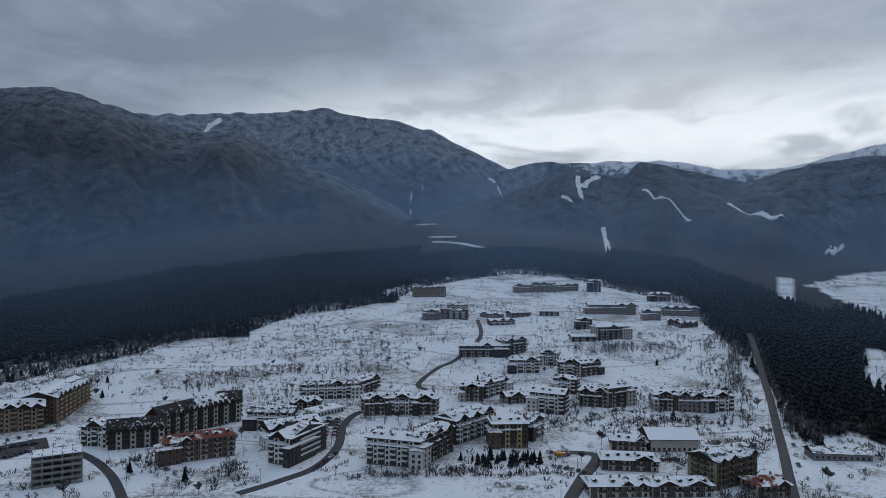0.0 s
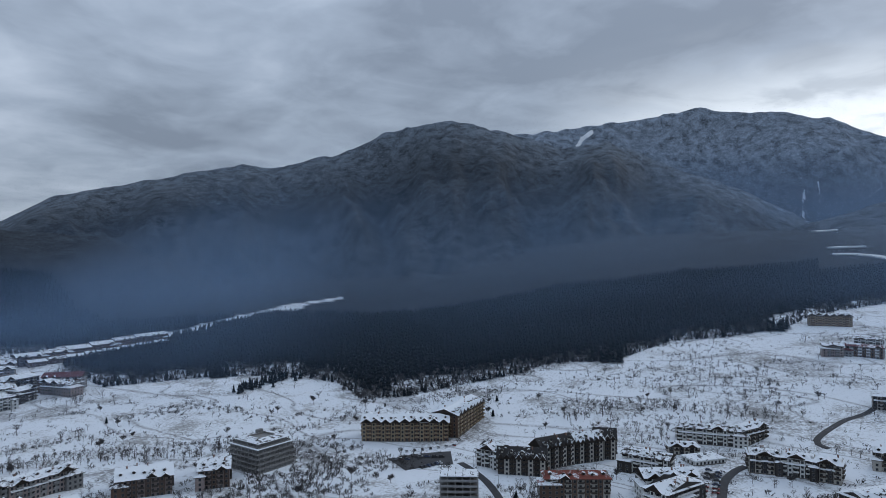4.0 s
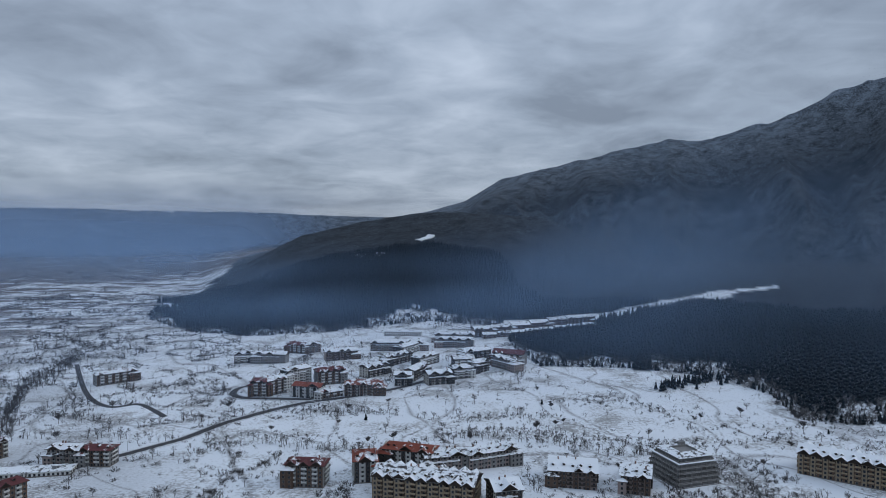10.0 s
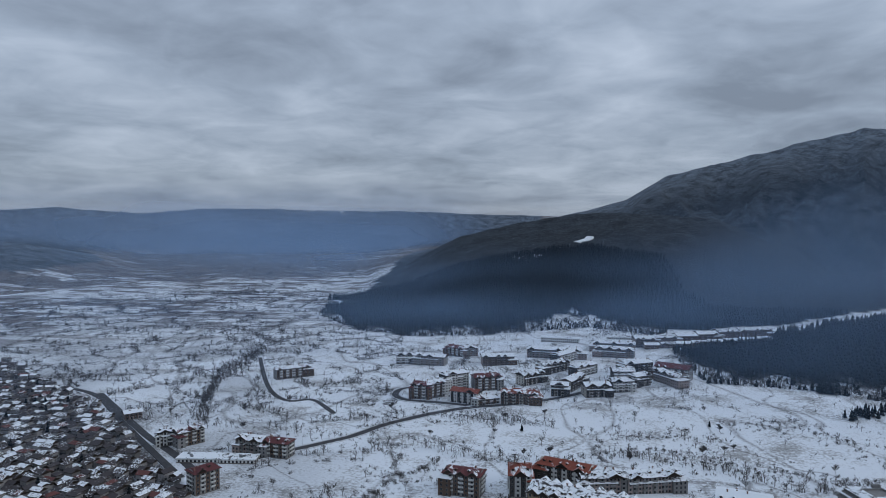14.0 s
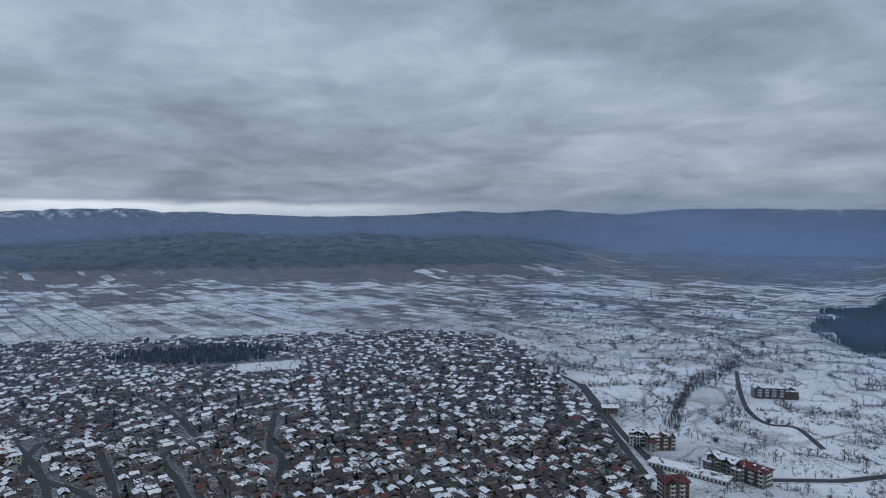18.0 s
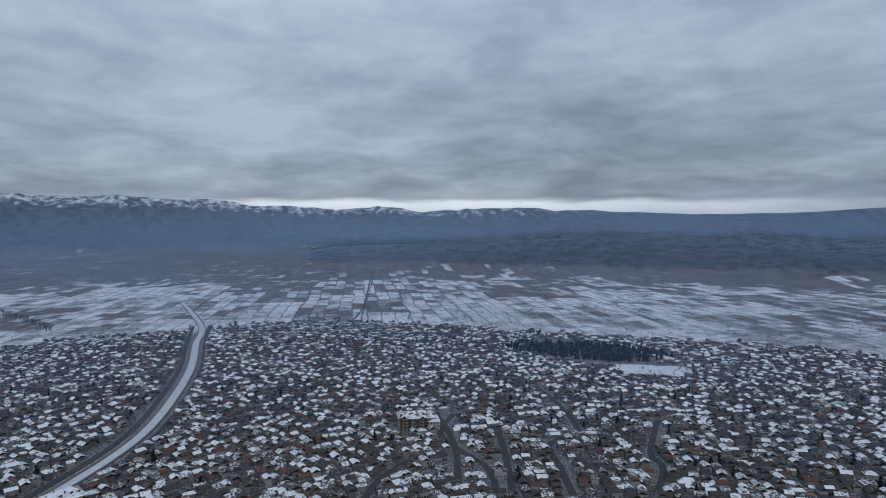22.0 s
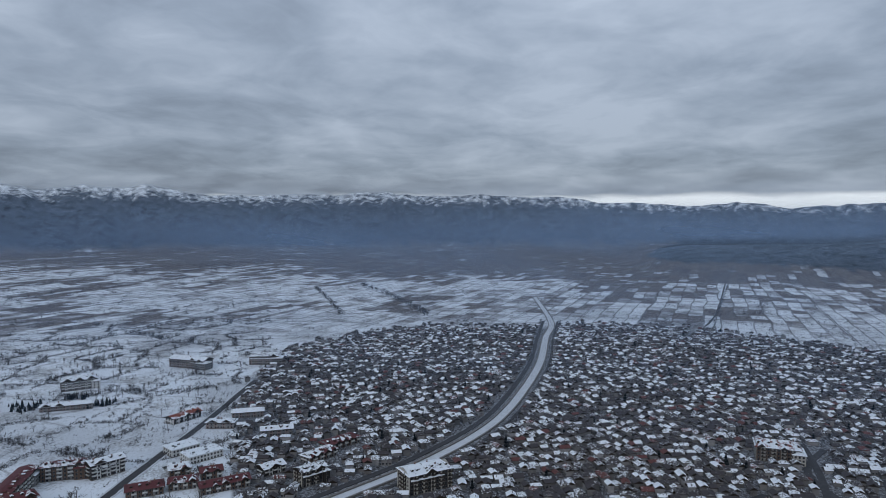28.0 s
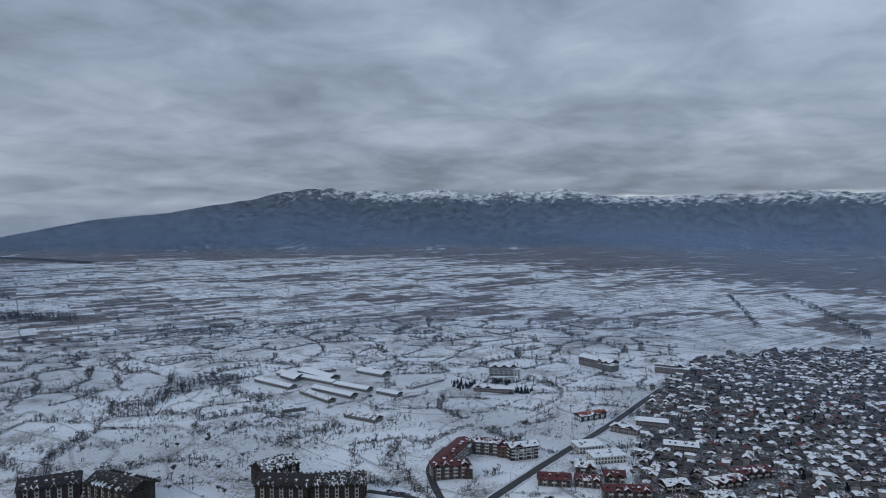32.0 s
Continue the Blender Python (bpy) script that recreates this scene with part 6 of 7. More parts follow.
BELTS.append((5.0, 0.50, 5.0, [(-254.5, -687.4), (-285.6, -678.8), (-305.6, -620.6)]))
BELTS.append((6.0, 0.50, 6.0, [(-493.3, -762.9), (-550.2, -757.8), (-511.8, -649.5)]))
BELTS.append((6.0, 0.90, 11.0, [(-1181.1, -193.5), (-1064.5, -137.5), (-944.5, -89.4), (-839.1, -52.7)]))
BELTS.append((5.0, 0.90, 9.0, [(-1125.4, -262.7), (-991.9, -214.4), (-842.3, -164.6)]))
BELTS.append((4.0, 0.50, 5.0, [(-541.1, -349.0), (-544.9, -292.5), (-570.3, -249.8), (-555.1, -184.1)]))
BELTS.append((4.0, 0.40, 4.0, [(-474.5, -242.4), (-529.4, -199.2), (-572.9, -179.8)]))
BELTS.append((5.0, 0.70, 7.0, [(-72.5, 387.0), (-79.8, 440.3), (-82.5, 480.1), (-74.3, 518.8), (-66.4, 549.3), (-65.9, 600.6), (-77.2, 635.6), (-100.3, 663.8)]))
BELTS.append((4.0, 0.50, 5.0, [(-212.9, 549.3), (-193.2, 510.5), (-164.1, 466.8)]))
BELTS.append((4.0, 0.60, 6.0, [(-575.5, 837.1), (-445.0, 813.2), (-337.7, 793.5), (-258.3, 768.9), (-190.4, 724.8)]))
BELTS.append((4.0, 0.60, 6.0, [(-195.3, 743.1), (-156.4, 825.8), (-127.9, 899.6)]))
BELTS.append((3.0, 0.40, 5.0, [(-640.4, 229.5), (-810.7, 299.9), (-1204.0, 464.1)]))
BELTS.append((5.0, 0.40, 5.0, [(-367.4, 11.7), (-398.6, 22.5), (-423.6, 34.3), (-468.8, 45.9)]))
BELTS.append((7.0, 0.60, 7.0, [(276.4, -119.9), (332.3, -146.9), (400.4, -173.4), (461.4, -191.9)]))
BELTS.append((6.0, 0.50, 5.0, [(397.4, -94.1), (410.4, -121.7), (405.9, -144.6), (388.1, -158.2)]))
BELTS.append((5.0, 0.40, 4.0, [(445.6, 84.8), (463.3, 56.6), (450.9, 24.3), (444.0, -2.7)]))
BELTS.append((4.0, 0.30, 3.0, [(222.4, -14.9), (231.3, -20.4), (230.3, -29.2), (222.9, -34.0)]))
BELTS.append((18.0, 0.80, 7.0, [(420.8, -94.2), (425.4, -115.2), (424.6, -136.7), (431.6, -157.4)]))
BELTS.append((10.0, 0.60, 6.0, [(368.9, -144.1), (399.0, -160.9), (457.9, -182.6)]))
BELTS.append((10.0, 0.70, 7.0, [(334.2, -140.6), (399.6, -176.5), (472.9, -204.7)]))
BELTS.append((7.0, 0.70, 6.0, [(366.7, 57.2), (371.7, 42.1), (376.5, 29.8)]))
BELTS.append((9.0, 0.50, 5.0, [(354.5, 133.9), (365.0, 113.0), (374.6, 90.4), (366.1, 69.6)]))
BELTS.append((7.0, 0.40, 4.0, [(321.8, 160.0), (333.9, 137.5), (337.3, 115.9)]))
BELTS.append((7.0, 0.40, 4.0, [(441.2, 114.1), (440.1, 83.8), (432.6, 63.9)]))
BELTS.append((5.0, 0.30, 3.0, [(428.1, 52.2), (437.8, 23.5), (450.5, -2.7)]))
BELTS.append((7.0, 0.30, 4.0, [(356.2, 186.3), (387.1, 166.2), (405.3, 132.5), (428.4, 110.8)]))
BELTS.append((7.0, 0.20, 2.5, [(212.1, -39.6), (203.3, -29.3), (205.3, -17.3)]))
BELTS.append((5.0, 0.60, 6.0, [(277.5, -65.9), (291.1, -56.6), (314.8, -63.9)]))
BELTS.append((6.0, 0.40, 4.0, [(492.9, 35.0), (449.5, 54.9), (394.4, 75.0)]))
BELTS.append((6.0, 0.60, 5.0, [(647.3, -191.6), (692.3, -187.1), (633.5, -117.1), (633.0, -79.2)]))
BELTS.append((6.0, 0.50, 5.0, [(493.2, -129.2), (476.2, -141.1), (459.4, -155.7)]))
BELTS.append((2.5, 0.10, 2.0, [(-348.6, -256.6), (-377.2, -244.6), (-413.3, -241.4), (-453.9, -236.1)]))
BELTS.append((2.5, 0.10, 2.0, [(-338.7, -216.9), (-376.1, -213.2), (-413.0, -211.4), (-430.9, -213.4)]))
BELTS.append((3.0, 0.30, 3.0, [(-358.2, -190.2), (-361.8, -169.3)]))
BELTS.append((7.0, 0.70, 7.0, [(-568.1, -386.9), (-559.2, -345.5), (-556.2, -308.5)]))
BELTS.append((7.0, 0.70, 7.0, [(-566.0, -301.2), (-580.9, -280.4), (-593.7, -254.7)]))
BELTS.append((5.0, 0.50, 5.0, [(-535.3, -394.1), (-509.4, -328.9), (-506.8, -267.7), (-528.5, -245.9)]))
BELTS.append((5.0, 0.60, 6.0, [(-599.3, -241.1), (-593.7, -202.0), (-625.9, -168.7)]))
BELTS.append((2.5, 0.30, 3.0, [(-469.0, -231.2), (-477.3, -209.6), (-494.5, -186.2)]))
BELTS.append((3.0, 0.30, 4.0, [(-639.5, -469.8), (-618.7, -387.3), (-638.9, -319.5), (-675.6, -241.6)]))
BELTS.append((4.0, 0.20, 3.0, [(-326.2, -215.1), (-324.9, -193.5), (-332.7, -167.9)]))
BELTS.append((5.0, 0.30, 3.0, [(-388.6, -276.6), (-405.4, -255.2), (-414.4, -230.8)]))
BELTS.append((7.0, 0.40, 4.0, [(-15.2, 373.6), (11.9, 349.7), (35.0, 332.0)]))
BELTS.append((6.0, 0.40, 4.0, [(100.9, 374.3), (122.5, 355.4)]))
BELTS.append((7.0, 0.35, 4.5, [(124.3, 300.5), (153.1, 301.7), (179.5, 290.1), (200.6, 271.5), (223.2, 251.2)]))
BELTS.append((7.0, 0.35, 4.5, [(260.3, 258.5), (276.3, 238.4), (308.0, 214.1)]))
BELTS.append((7.0, 0.20, 3.0, [(213.8, 333.2), (235.2, 329.8), (234.9, 313.0)]))
BELTS.append((4.0, 0.20, 3.0, [(57.9, 443.7), (57.5, 370.0), (103.1, 409.9)]))
BELTS.append((9.0, 0.10, 2.5, [(-1.5, 467.1), (31.1, 470.9), (20.7, 414.3)]))
BELTS.append((5.0, 0.50, 5.0, [(-133.9, 588.2), (-106.2, 600.9), (-64.4, 585.4)]))
BELTS.append((5.0, 0.50, 5.0, [(-161.9, 733.2), (-122.8, 753.0), (-71.5, 696.9)]))
BELTS.append((5.0, 0.40, 4.0, [(-105.4, 488.1), (-95.2, 500.3), (-86.5, 549.9)]))
BELTS.append((4.0, 0.50, 5.0, [(-130.4, 1009.1), (-78.7, 1062.5), (-24.0, 1003.4)]))
BELTS.append((5.0, 0.40, 4.0, [(-272.2, 372.0), (-253.7, 414.0), (-205.9, 444.9)]))
BELTS.append((5.0, 0.50, 5.0, [(-272.6, 534.0), (-232.0, 611.6), (-172.8, 640.8)]))
BELTS.append((6.0, 0.80, 7.0, [(280.9, -130.2), (332.1, -151.9), (384.6, -170.9), (458.5, -201.7)]))
BELTS.append((7.0, 0.80, 8.0, [(265.1, -141.0), (313.4, -161.3), (370.6, -181.1), (444.2, -210.5)]))
BELTS.append((9.0, 0.90, 8.0, [(271.5, -154.8), (270.9, -166.0), (273.1, -181.4)]))
BELTS.append((36.0, 0.90, 8.0, [(-359.6, -1021.8), (-377.8, -960.8), (-392.0, -895.8)]))
BELTS.append((13.0, 0.70, 6.0, [(-232.0, -506.8), (-245.6, -451.9), (-290.3, -466.4), (-330.5, -472.3)]))
BELTS.append((13.0, 0.60, 5.0, [(-203.6, -583.9), (-238.1, -567.5)]))
BELTS.append((11.0, 0.60, 5.0, [(-160.6, -414.9), (-191.7, -385.6), (-228.3, -386.7)]))
BELTS.append((8.0, 0.60, 6.0, [(-418.7, -648.2), (-470.1, -648.2)]))
BELTS.append((9.0, 0.50, 5.0, [(-297.1, -593.4), (-350.5, -561.9), (-393.7, -492.4)]))
BELTS.append((9.0, 0.50, 5.0, [(-273.1, -750.5), (-293.3, -638.5)]))
BELTS.append((9.0, 0.50, 5.0, [(-250.6, -359.3), (-255.1, -299.7), (-299.5, -287.3)]))
BELTS.append((8.0, 0.50, 5.0, [(-414.1, -288.8), (-468.6, -249.4), (-549.1, -236.1)]))
BELTS.append((13.0, 0.80, 9.0, [(-227.4, -444.9), (-249.9, -447.5), (-271.0, -457.4), (-301.3, -479.0), (-320.7, -473.6), (-328.6, -444.1)]))
BELTS.append((15.0, 0.70, 7.0, [(-306.3, -452.5), (-306.2, -420.4), (-298.9, -381.1)]))
BELTS.append((8.0, 0.50, 5.0, [(-206.2, -404.4), (-226.8, -406.9), (-246.2, -404.3)]))
BELTS.append((9.0, 0.50, 5.0, [(-208.0, -363.2), (-232.1, -365.3), (-262.3, -350.4), (-275.3, -325.8)]))
BELTS.append((8.0, 0.60, 6.0, [(-267.5, -297.9), (-286.0, -294.3), (-305.1, -280.4), (-332.6, -276.4)]))
BELTS.append((9.0, 0.50, 5.0, [(-201.3, -317.7), (-214.4, -300.6), (-235.9, -284.2)]))
BELTS.append((8.0, 0.60, 6.0, [(-269.3, -256.0), (-289.0, -257.1)]))
BELTS.append((8.0, 0.50, 5.0, [(-432.3, -370.8), (-462.5, -358.1), (-504.5, -325.9), (-561.2, -297.4)]))
BELTS.append((8.0, 0.50, 5.0, [(-428.2, -474.4), (-491.0, -464.2), (-570.7, -441.3), (-643.4, -415.3)]))
BELTS.append((10.0, 0.60, 6.0, [(-489.8, -763.0), (-525.4, -738.6), (-510.2, -637.2)]))
BELTS.append((10.0, 0.60, 6.0, [(-391.1, -758.4), (-429.2, -719.7), (-463.5, -652.2), (-491.9, -596.3)]))
BELTS.append((6.0, 0.50, 5.0, [(-340.1, -572.0), (-370.1, -537.5), (-402.6, -474.4)]))
BELTS.append((7.0, 0.60, 6.0, [(40.8, 333.0), (53.8, 323.8), (68.6, 312.0), (91.3, 301.1)]))
BELTS.append((9.0, 0.60, 6.0, [(137.6, 299.8), (159.0, 288.2), (179.7, 272.5)]))
BELTS.append((7.0, 0.60, 6.0, [(99.6, 372.4), (117.4, 359.7)]))
BELTS.append((9.0, 0.50, 4.0, [(151.2, 337.0), (164.9, 323.6), (196.4, 308.5)]))
BELTS.append((8.0, 0.50, 4.0, [(225.7, 326.6), (252.3, 313.4), (259.4, 292.1)]))
BELTS.append((10.0, 0.40, 4.0, [(-20.0, 462.7), (14.1, 471.0)]))
BELTS.append((9.0, 0.60, 6.0, [(320.0, 551.3), (280.4, 600.2), (252.3, 619.1)]))
BELTS.append((10.0, 0.70, 6.0, [(181.4, 266.2), (200.1, 247.9), (229.1, 244.0)]))
BELTS.append((9.0, 0.75, 8.0, [(-64.9, 576.9), (-78.1, 531.5), (-83.7, 480.0), (-80.6, 433.1), (-75.6, 393.0)]))
BELTS.append((7.0, 0.70, 7.0, [(-71.2, 383.4), (-40.5, 377.8), (-17.3, 358.5), (4.8, 347.9)]))
BELTS.append((7.0, 0.50, 5.0, [(-180.5, 510.9), (-146.7, 540.9), (-107.4, 574.3)]))
BELTS.append((7.0, 0.60, 5.0, [(-103.0, 421.2), (-86.6, 395.8), (-75.2, 372.3)]))
BELTS.append((8.0, 0.50, 5.0, [(-53.7, 495.8), (-50.2, 449.2), (-43.5, 418.7)]))
BELTS.append((9.0, 0.50, 4.0, [(-9.5, 443.1), (23.4, 454.1)]))

BELTS = [(w * 1.15, s, h * 1.1, [(x * K, y * K) for x, y in line]) for w, s, h, line in BELTS]
BELTS += [(3.5, 0.6, 6.0, [(x + 9, y + 16) for x, y in RIVER[1:8]]), (3.0, 0.4, 5.0, [(x - 9, y - 16) for x, y in RIVER[1:8]])]


def open_snow(x, y):
    return not wooded(np.array([x]), np.array([y]))[0]


def hedge_net(rs, n, a0, a1, r0, r1, wide, deep, width):
    """Points along the hedges between oblong plots: the seams of a jittered net laid over a stretch of the land."""
    A, R = np.radians(rs.uniform(a0, a1, n)), np.sqrt(rs.uniform(r0 * r0, r1 * r1, n))
    X, Y = R * np.cos(A), R * np.sin(A)
    X, Y = X + 22 * fbm(X / 170, Y / 170, 2, 3), Y + 22 * fbm(X / 170, Y / 170, 2, 4)
    c, s = math.cos(radians(-20)), math.sin(radians(-20))
    u, w = (X * c + Y * s) / wide, (Y * c - X * s) / deep
    iu, iw = np.floor(u).astype(np.int64), np.floor(w).astype(np.int64)

    def chance(a, b, k):
        q = (a * 374761393 + b * 668265263 + k * 982451653) & 0x7FFFFFFF
        q = ((q ^ (q >> 13)) * 1274126177) & 0x7FFFFFFF
        return ((q ^ (q >> 16)) & 0xFFFF) / 65536.0
    d1, d2 = np.full(n, 1e9), np.full(n, 1e9)
    p1, p2, k1, k2 = np.zeros((n, 2)), np.zeros((n, 2)), np.zeros(n), np.zeros(n)
    for i in (-1, 0, 1):
        for j in (-1, 0, 1):
            su, sw = iu + i + 0.15 + 0.7 * chance(iu + i, iw + j, 1), iw + j + 0.15 + 0.7 * chance(iu + i, iw + j, 2)
            d, key = ((u - su) * wide) ** 2 + ((w - sw) * deep) ** 2, chance(iu + i, iw + j, 3)
            p = np.stack([su * wide, sw * deep], 1)
            first, second = d < d1, (d >= d1) & (d < d2)
            d2, k2 = np.where(first, d1, np.where(second, d, d2)), np.where(first, k1, np.where(second, key, k2))
            p2 = np.where(first[:, None], p1, np.where(second[:, None], p, p2))
            d1, k1 = np.where(first, d, d1), np.where(first, key, k1)
            p1 = np.where(first[:, None], p, p1)
    gap = (d2 - d1) / (2 * np.hypot(*(p2 - p1).T) + 1e-6)
    edge = (k1 + k2 + k1 * k2 * 7.3) % 1.0
    keep = (gap < width * (0.4 + 1.2 * edge)) & (edge > 0.22) & (vnoise(X / 22, Y / 22, 9) > -0.45)
    return R[keep] * np.cos(A[keep]), R[keep] * np.sin(A[keep]), edge[keep]


def build_shrubs():
    rng = random.Random(8)
    twigs, frost, trees, pines = Heap(), Heap(), Heap(), Heap()
    for w, share, h, line in BELTS:
        c = smooth_line(line, 2.6)
        far = np.hypot(*c[len(c) // 2]) > 520
        for p in c:
            for _ in range(max(1, int(w / (2.9 if not far else 4.4)))):
                x, y = p[0] + rng.gauss(0, w * 0.42), p[1] + rng.gauss(0, w * 0.42)
                if not free(x, y, 0.5):
                    continue
                if rng.random() < share * 0.75:
                    put(trees, rng.choice(BARE), x, y, h * rng.uniform(0.7, 1.3), rng.uniform(0.8, 1.3), None, rng.uniform(0, 6))
                elif rng.random() < 0.7:
                    put(rng.choice((twigs, twigs, frost)), rng.choice(SHRUBS), x, y, rng.uniform(1.4, 3.6), rng.uniform(0.7, 1.2), None, rng.uniform(0, 6))
    # the ragged skirt of the woods
    for k in range(8200):
        d = rng.uniform(-30, 92)
        r = (along(WOOD_NEAR, d) - 26 + 40 * rng.random() ** 1.6) * K
        x, y = r * math.cos(radians(d)), r * math.sin(radians(d))
        if not free(x, y, 1.0) or r > 1500:
            continue
        s = rng.random()
        if s < 0.22:
            put(pines, rng.choice(FIRS), x, y, rng.uniform(3, 8), 1.5, None, rng.uniform(0, 6))
        elif s < 0.5:
            put(frost if s < 0.34 else trees, rng.choice(BARE), x, y, rng.uniform(5, 10), 1.2, None, rng.uniform(0, 6))
        else:
            put(frost if s > 0.75 else twigs, rng.choice(SHRUBS), x, y, rng.uniform(1.5, 4), 1.0, None, rng.uniform(0, 6))
    # loose clumps and hedge lines over the open snow
    rs = np.random.RandomState(9)
    A, R = rs.uniform(-36, 252, 190000), (215 + 950 * rs.rand(190000) ** 1.25) * K
    X, Y = R * np.cos(np.radians(A)), R * np.sin(np.radians(A))
    clump, seam = fbm(X / 70, Y / 70, 3, 31), np.abs(fbm((X + 0.5 * Y) / 95, (Y - 0.5 * X) / 190, 3, 57))
    p = np.where(A < 88, 0.08, 0.045) + np.maximum(0, clump - 0.05) * np.where(A < 88, 1.1, 0.5) + np.clip(1.2 - seam * 16, 0, 1) * np.where(A < 88, 1.0, 0.25)
    keep = (rs.rand(190000) < p) & ~wooded(X, Y) & ~((A > 100.5) & (A < 200.5) & (R < along(TOWN_EDGE, A) * K + 15))
    for x, y, r, d, c in zip(X[keep], Y[keep], R[keep], A[keep], clump[keep]):
        if not free(x, y, 1.0):
            continue
        s = rng.random()
        if s < (0.10 if c < 0.2 else 0.22):
            put(trees, rng.choice(BARE), x, y, rng.uniform(4, 8), 1.1, None, rng.uniform(0, 6))
        else:
            put(frost if s > 0.8 else twigs, rng.choice(THIN_SHRUBS if r > 480 else SHRUBS), x, y, rng.uniform(1.2, 3.6) * (1.15 if d < 88 else 1.3), rng.uniform(0.9, 1.6), None, rng.uniform(0, 6))
    # hedges and thickets between the small plots, and sparser ones out on the plain
    for n, a0, a1, r0, r1, wide, deep, width, big in ((180000, 197, 252, 400, 1300, 78, 44, 3.8, 1.1), (90000, 197, 252, 1300, 2700, 200, 62, 4.5, 1.6),
                                                      (120000, 84, 118, 470, 1700, 76, 42, 4.0, 1.1), (40000, 88, 118, 1700, 2700, 190, 80, 4.5, 1.4),
                                                      (60000, 112, 200, 900, 2500, 230, 90, 3.0, 1.3), (26000, 60, 88, 380, 900, 130, 70, 2.6, 1.0)):
        px, py, pe = hedge_net(rs, n, a0, a1, r0, r1, wide, deep, width)
        d = np.degrees(np.arctan2(py, px)) % 360
        out = ~wooded(px, py) & ~((d > 100.5) & (d < 200.5) & (np.hypot(px, py) < along(TOWN_EDGE, d) * K + 10))
        for x, y, e in zip(px[out], py[out], pe[out]):
            if not free(x, y, 1.0):
                continue
            if rng.random() < (0.22 if e > 0.7 else 0.07):
                put(trees, rng.choice(BARE), x, y, rng.uniform(4, 9), 1.2, None, rng.uniform(0, 6))
            else:
                put(frost if rng.random() < 0.15 else twigs, rng.choice(THIN_SHRUBS), x, y, rng.uniform(1.2, 3.2) * big, rng.uniform(1.0, 1.7), None, rng.uniform(0, 6))
    # gardens of the town, and its wooded park
    for x, y in TREES_IN_TOWN:
        for _ in range(2):
            put(trees if rng.random() < 0.75 else pines, rng.choice(BARE if rng.random() < 2 else FIRS), x + rng.uniform(-3, 3), y + rng.uniform(-3, 3), rng.uniform(4, 8), 1.2, None, rng.uniform(0, 6))
        if rng.random() < 0.22:
            put(pines, rng.choice(FIRS), x, y, rng.uniform(6, 11), 1.2, None, 0)
    for k in range(11000):
        x, y = rng.uniform(-1500, 0), rng.uniform(-490, 1150)
        r, d = math.hypot(x, y), math.degrees(math.atan2(y, x)) % 360
        if 100.5 < d < 200.5 and 370 < r < along(TOWN_EDGE, d) * K and free(x, y, 0):
            put(twigs, rng.choice(SHRUBS), x, y, rng.uniform(1.2, 3), 0.9, None, rng.uniform(0, 6))
    for k in range(720):
        a, q = rng.uniform(0, 6.283), math.sqrt(rng.random())
        x, y = -477 * K + 115 * q * math.cos(a) * 0.72 - 48 * q * math.sin(a) * 0.7, 391 * K + 115 * q * math.cos(a) * 0.7 + 48 * q * math.sin(a) * 0.72
        put(pines if k % 3 else trees, rng.choice(FIRS if k % 3 else BARE), x, y, rng.uniform(8, 13), 1.3, None, rng.uniform(0, 6))
    for cx, cy in [(a * K, b * K) for a, b in [(299.9, 331.0), (317.7, 329.0), (331.1, 329.4)]]:
        for k in range(16):
            put(pines, rng.choice(FIRS), cx + rng.gauss(0, 9), cy + rng.gauss(0, 6), rng.uniform(7, 11), 1.3, None, rng.uniform(0, 6))
    for cx, cy in [(a * S, b * S) for a, b in [(-543.4, -379.0), (-553.8, -378.6), (-553.2, -393.3), (-561.0, -328.4), (-568.4, -324.0), (-585.5, -368.0), (-586.1, -355.1), (294.5, -19.7), (298.2, -31.4), (302.0, -39.5)]]:
        for k in range(14):
            put(pines, rng.choice(FIRS), cx + rng.gauss(0, 5), cy + rng.gauss(0, 5), rng.uniform(3, 8), 1.3, None, rng.uniform(0, 6))
    twigs.done("shrubbery", "bare brown shrubs scattered over the snow", "shrubs", TWIGS)
    frost.done("frosted_shrubbery", "grey frosted shrubs scattered over the snow", "shrubs", FROSTED)
    trees.done("bare_trees", "leafless broad-leaved trees in belts and gardens", "trees", TWIGS)
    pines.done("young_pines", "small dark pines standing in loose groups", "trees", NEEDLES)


build_shrubs()


def bare_tree(k):
    rng = random.Random(300 + k)
    root = new("bare_tree")
    h = rng.uniform(5.5, 8.5)
    tagged(root, "leafless grey-brown tree standing in the snow", "tree", "loose trees on the snow")
    g = Mesh()
    pts = [(0.16 * h / 7 * (1 - t) * math.cos(a) + 0.02 * h * t, 0.16 * h / 7 * (1 - t) * math.sin(a), h * 0.8 * t - 0.2) for t in (0, 0.35, 0.95) for a in (0, 1.257, 2.513, 3.77, 5.027)]
    g.solid(pts, [(j * 5 + i, j * 5 + (i + 1) % 5, j * 5 + 5 + (i + 1) % 5, j * 5 + 5 + i) for j in range(2) for i in range(5)])
    part("trunk", g.mesh("trunk", BARK), root)
    v, f = tree_shape(rng, 240)
    me = bpy.data.meshes.new("crown")
    me.from_pydata((v * [h * 1.15, h * 1.15, h]).tolist(), [], f[3:].tolist())
    me.materials.append(TWIGS)
    part("crown", me, root)
    return root


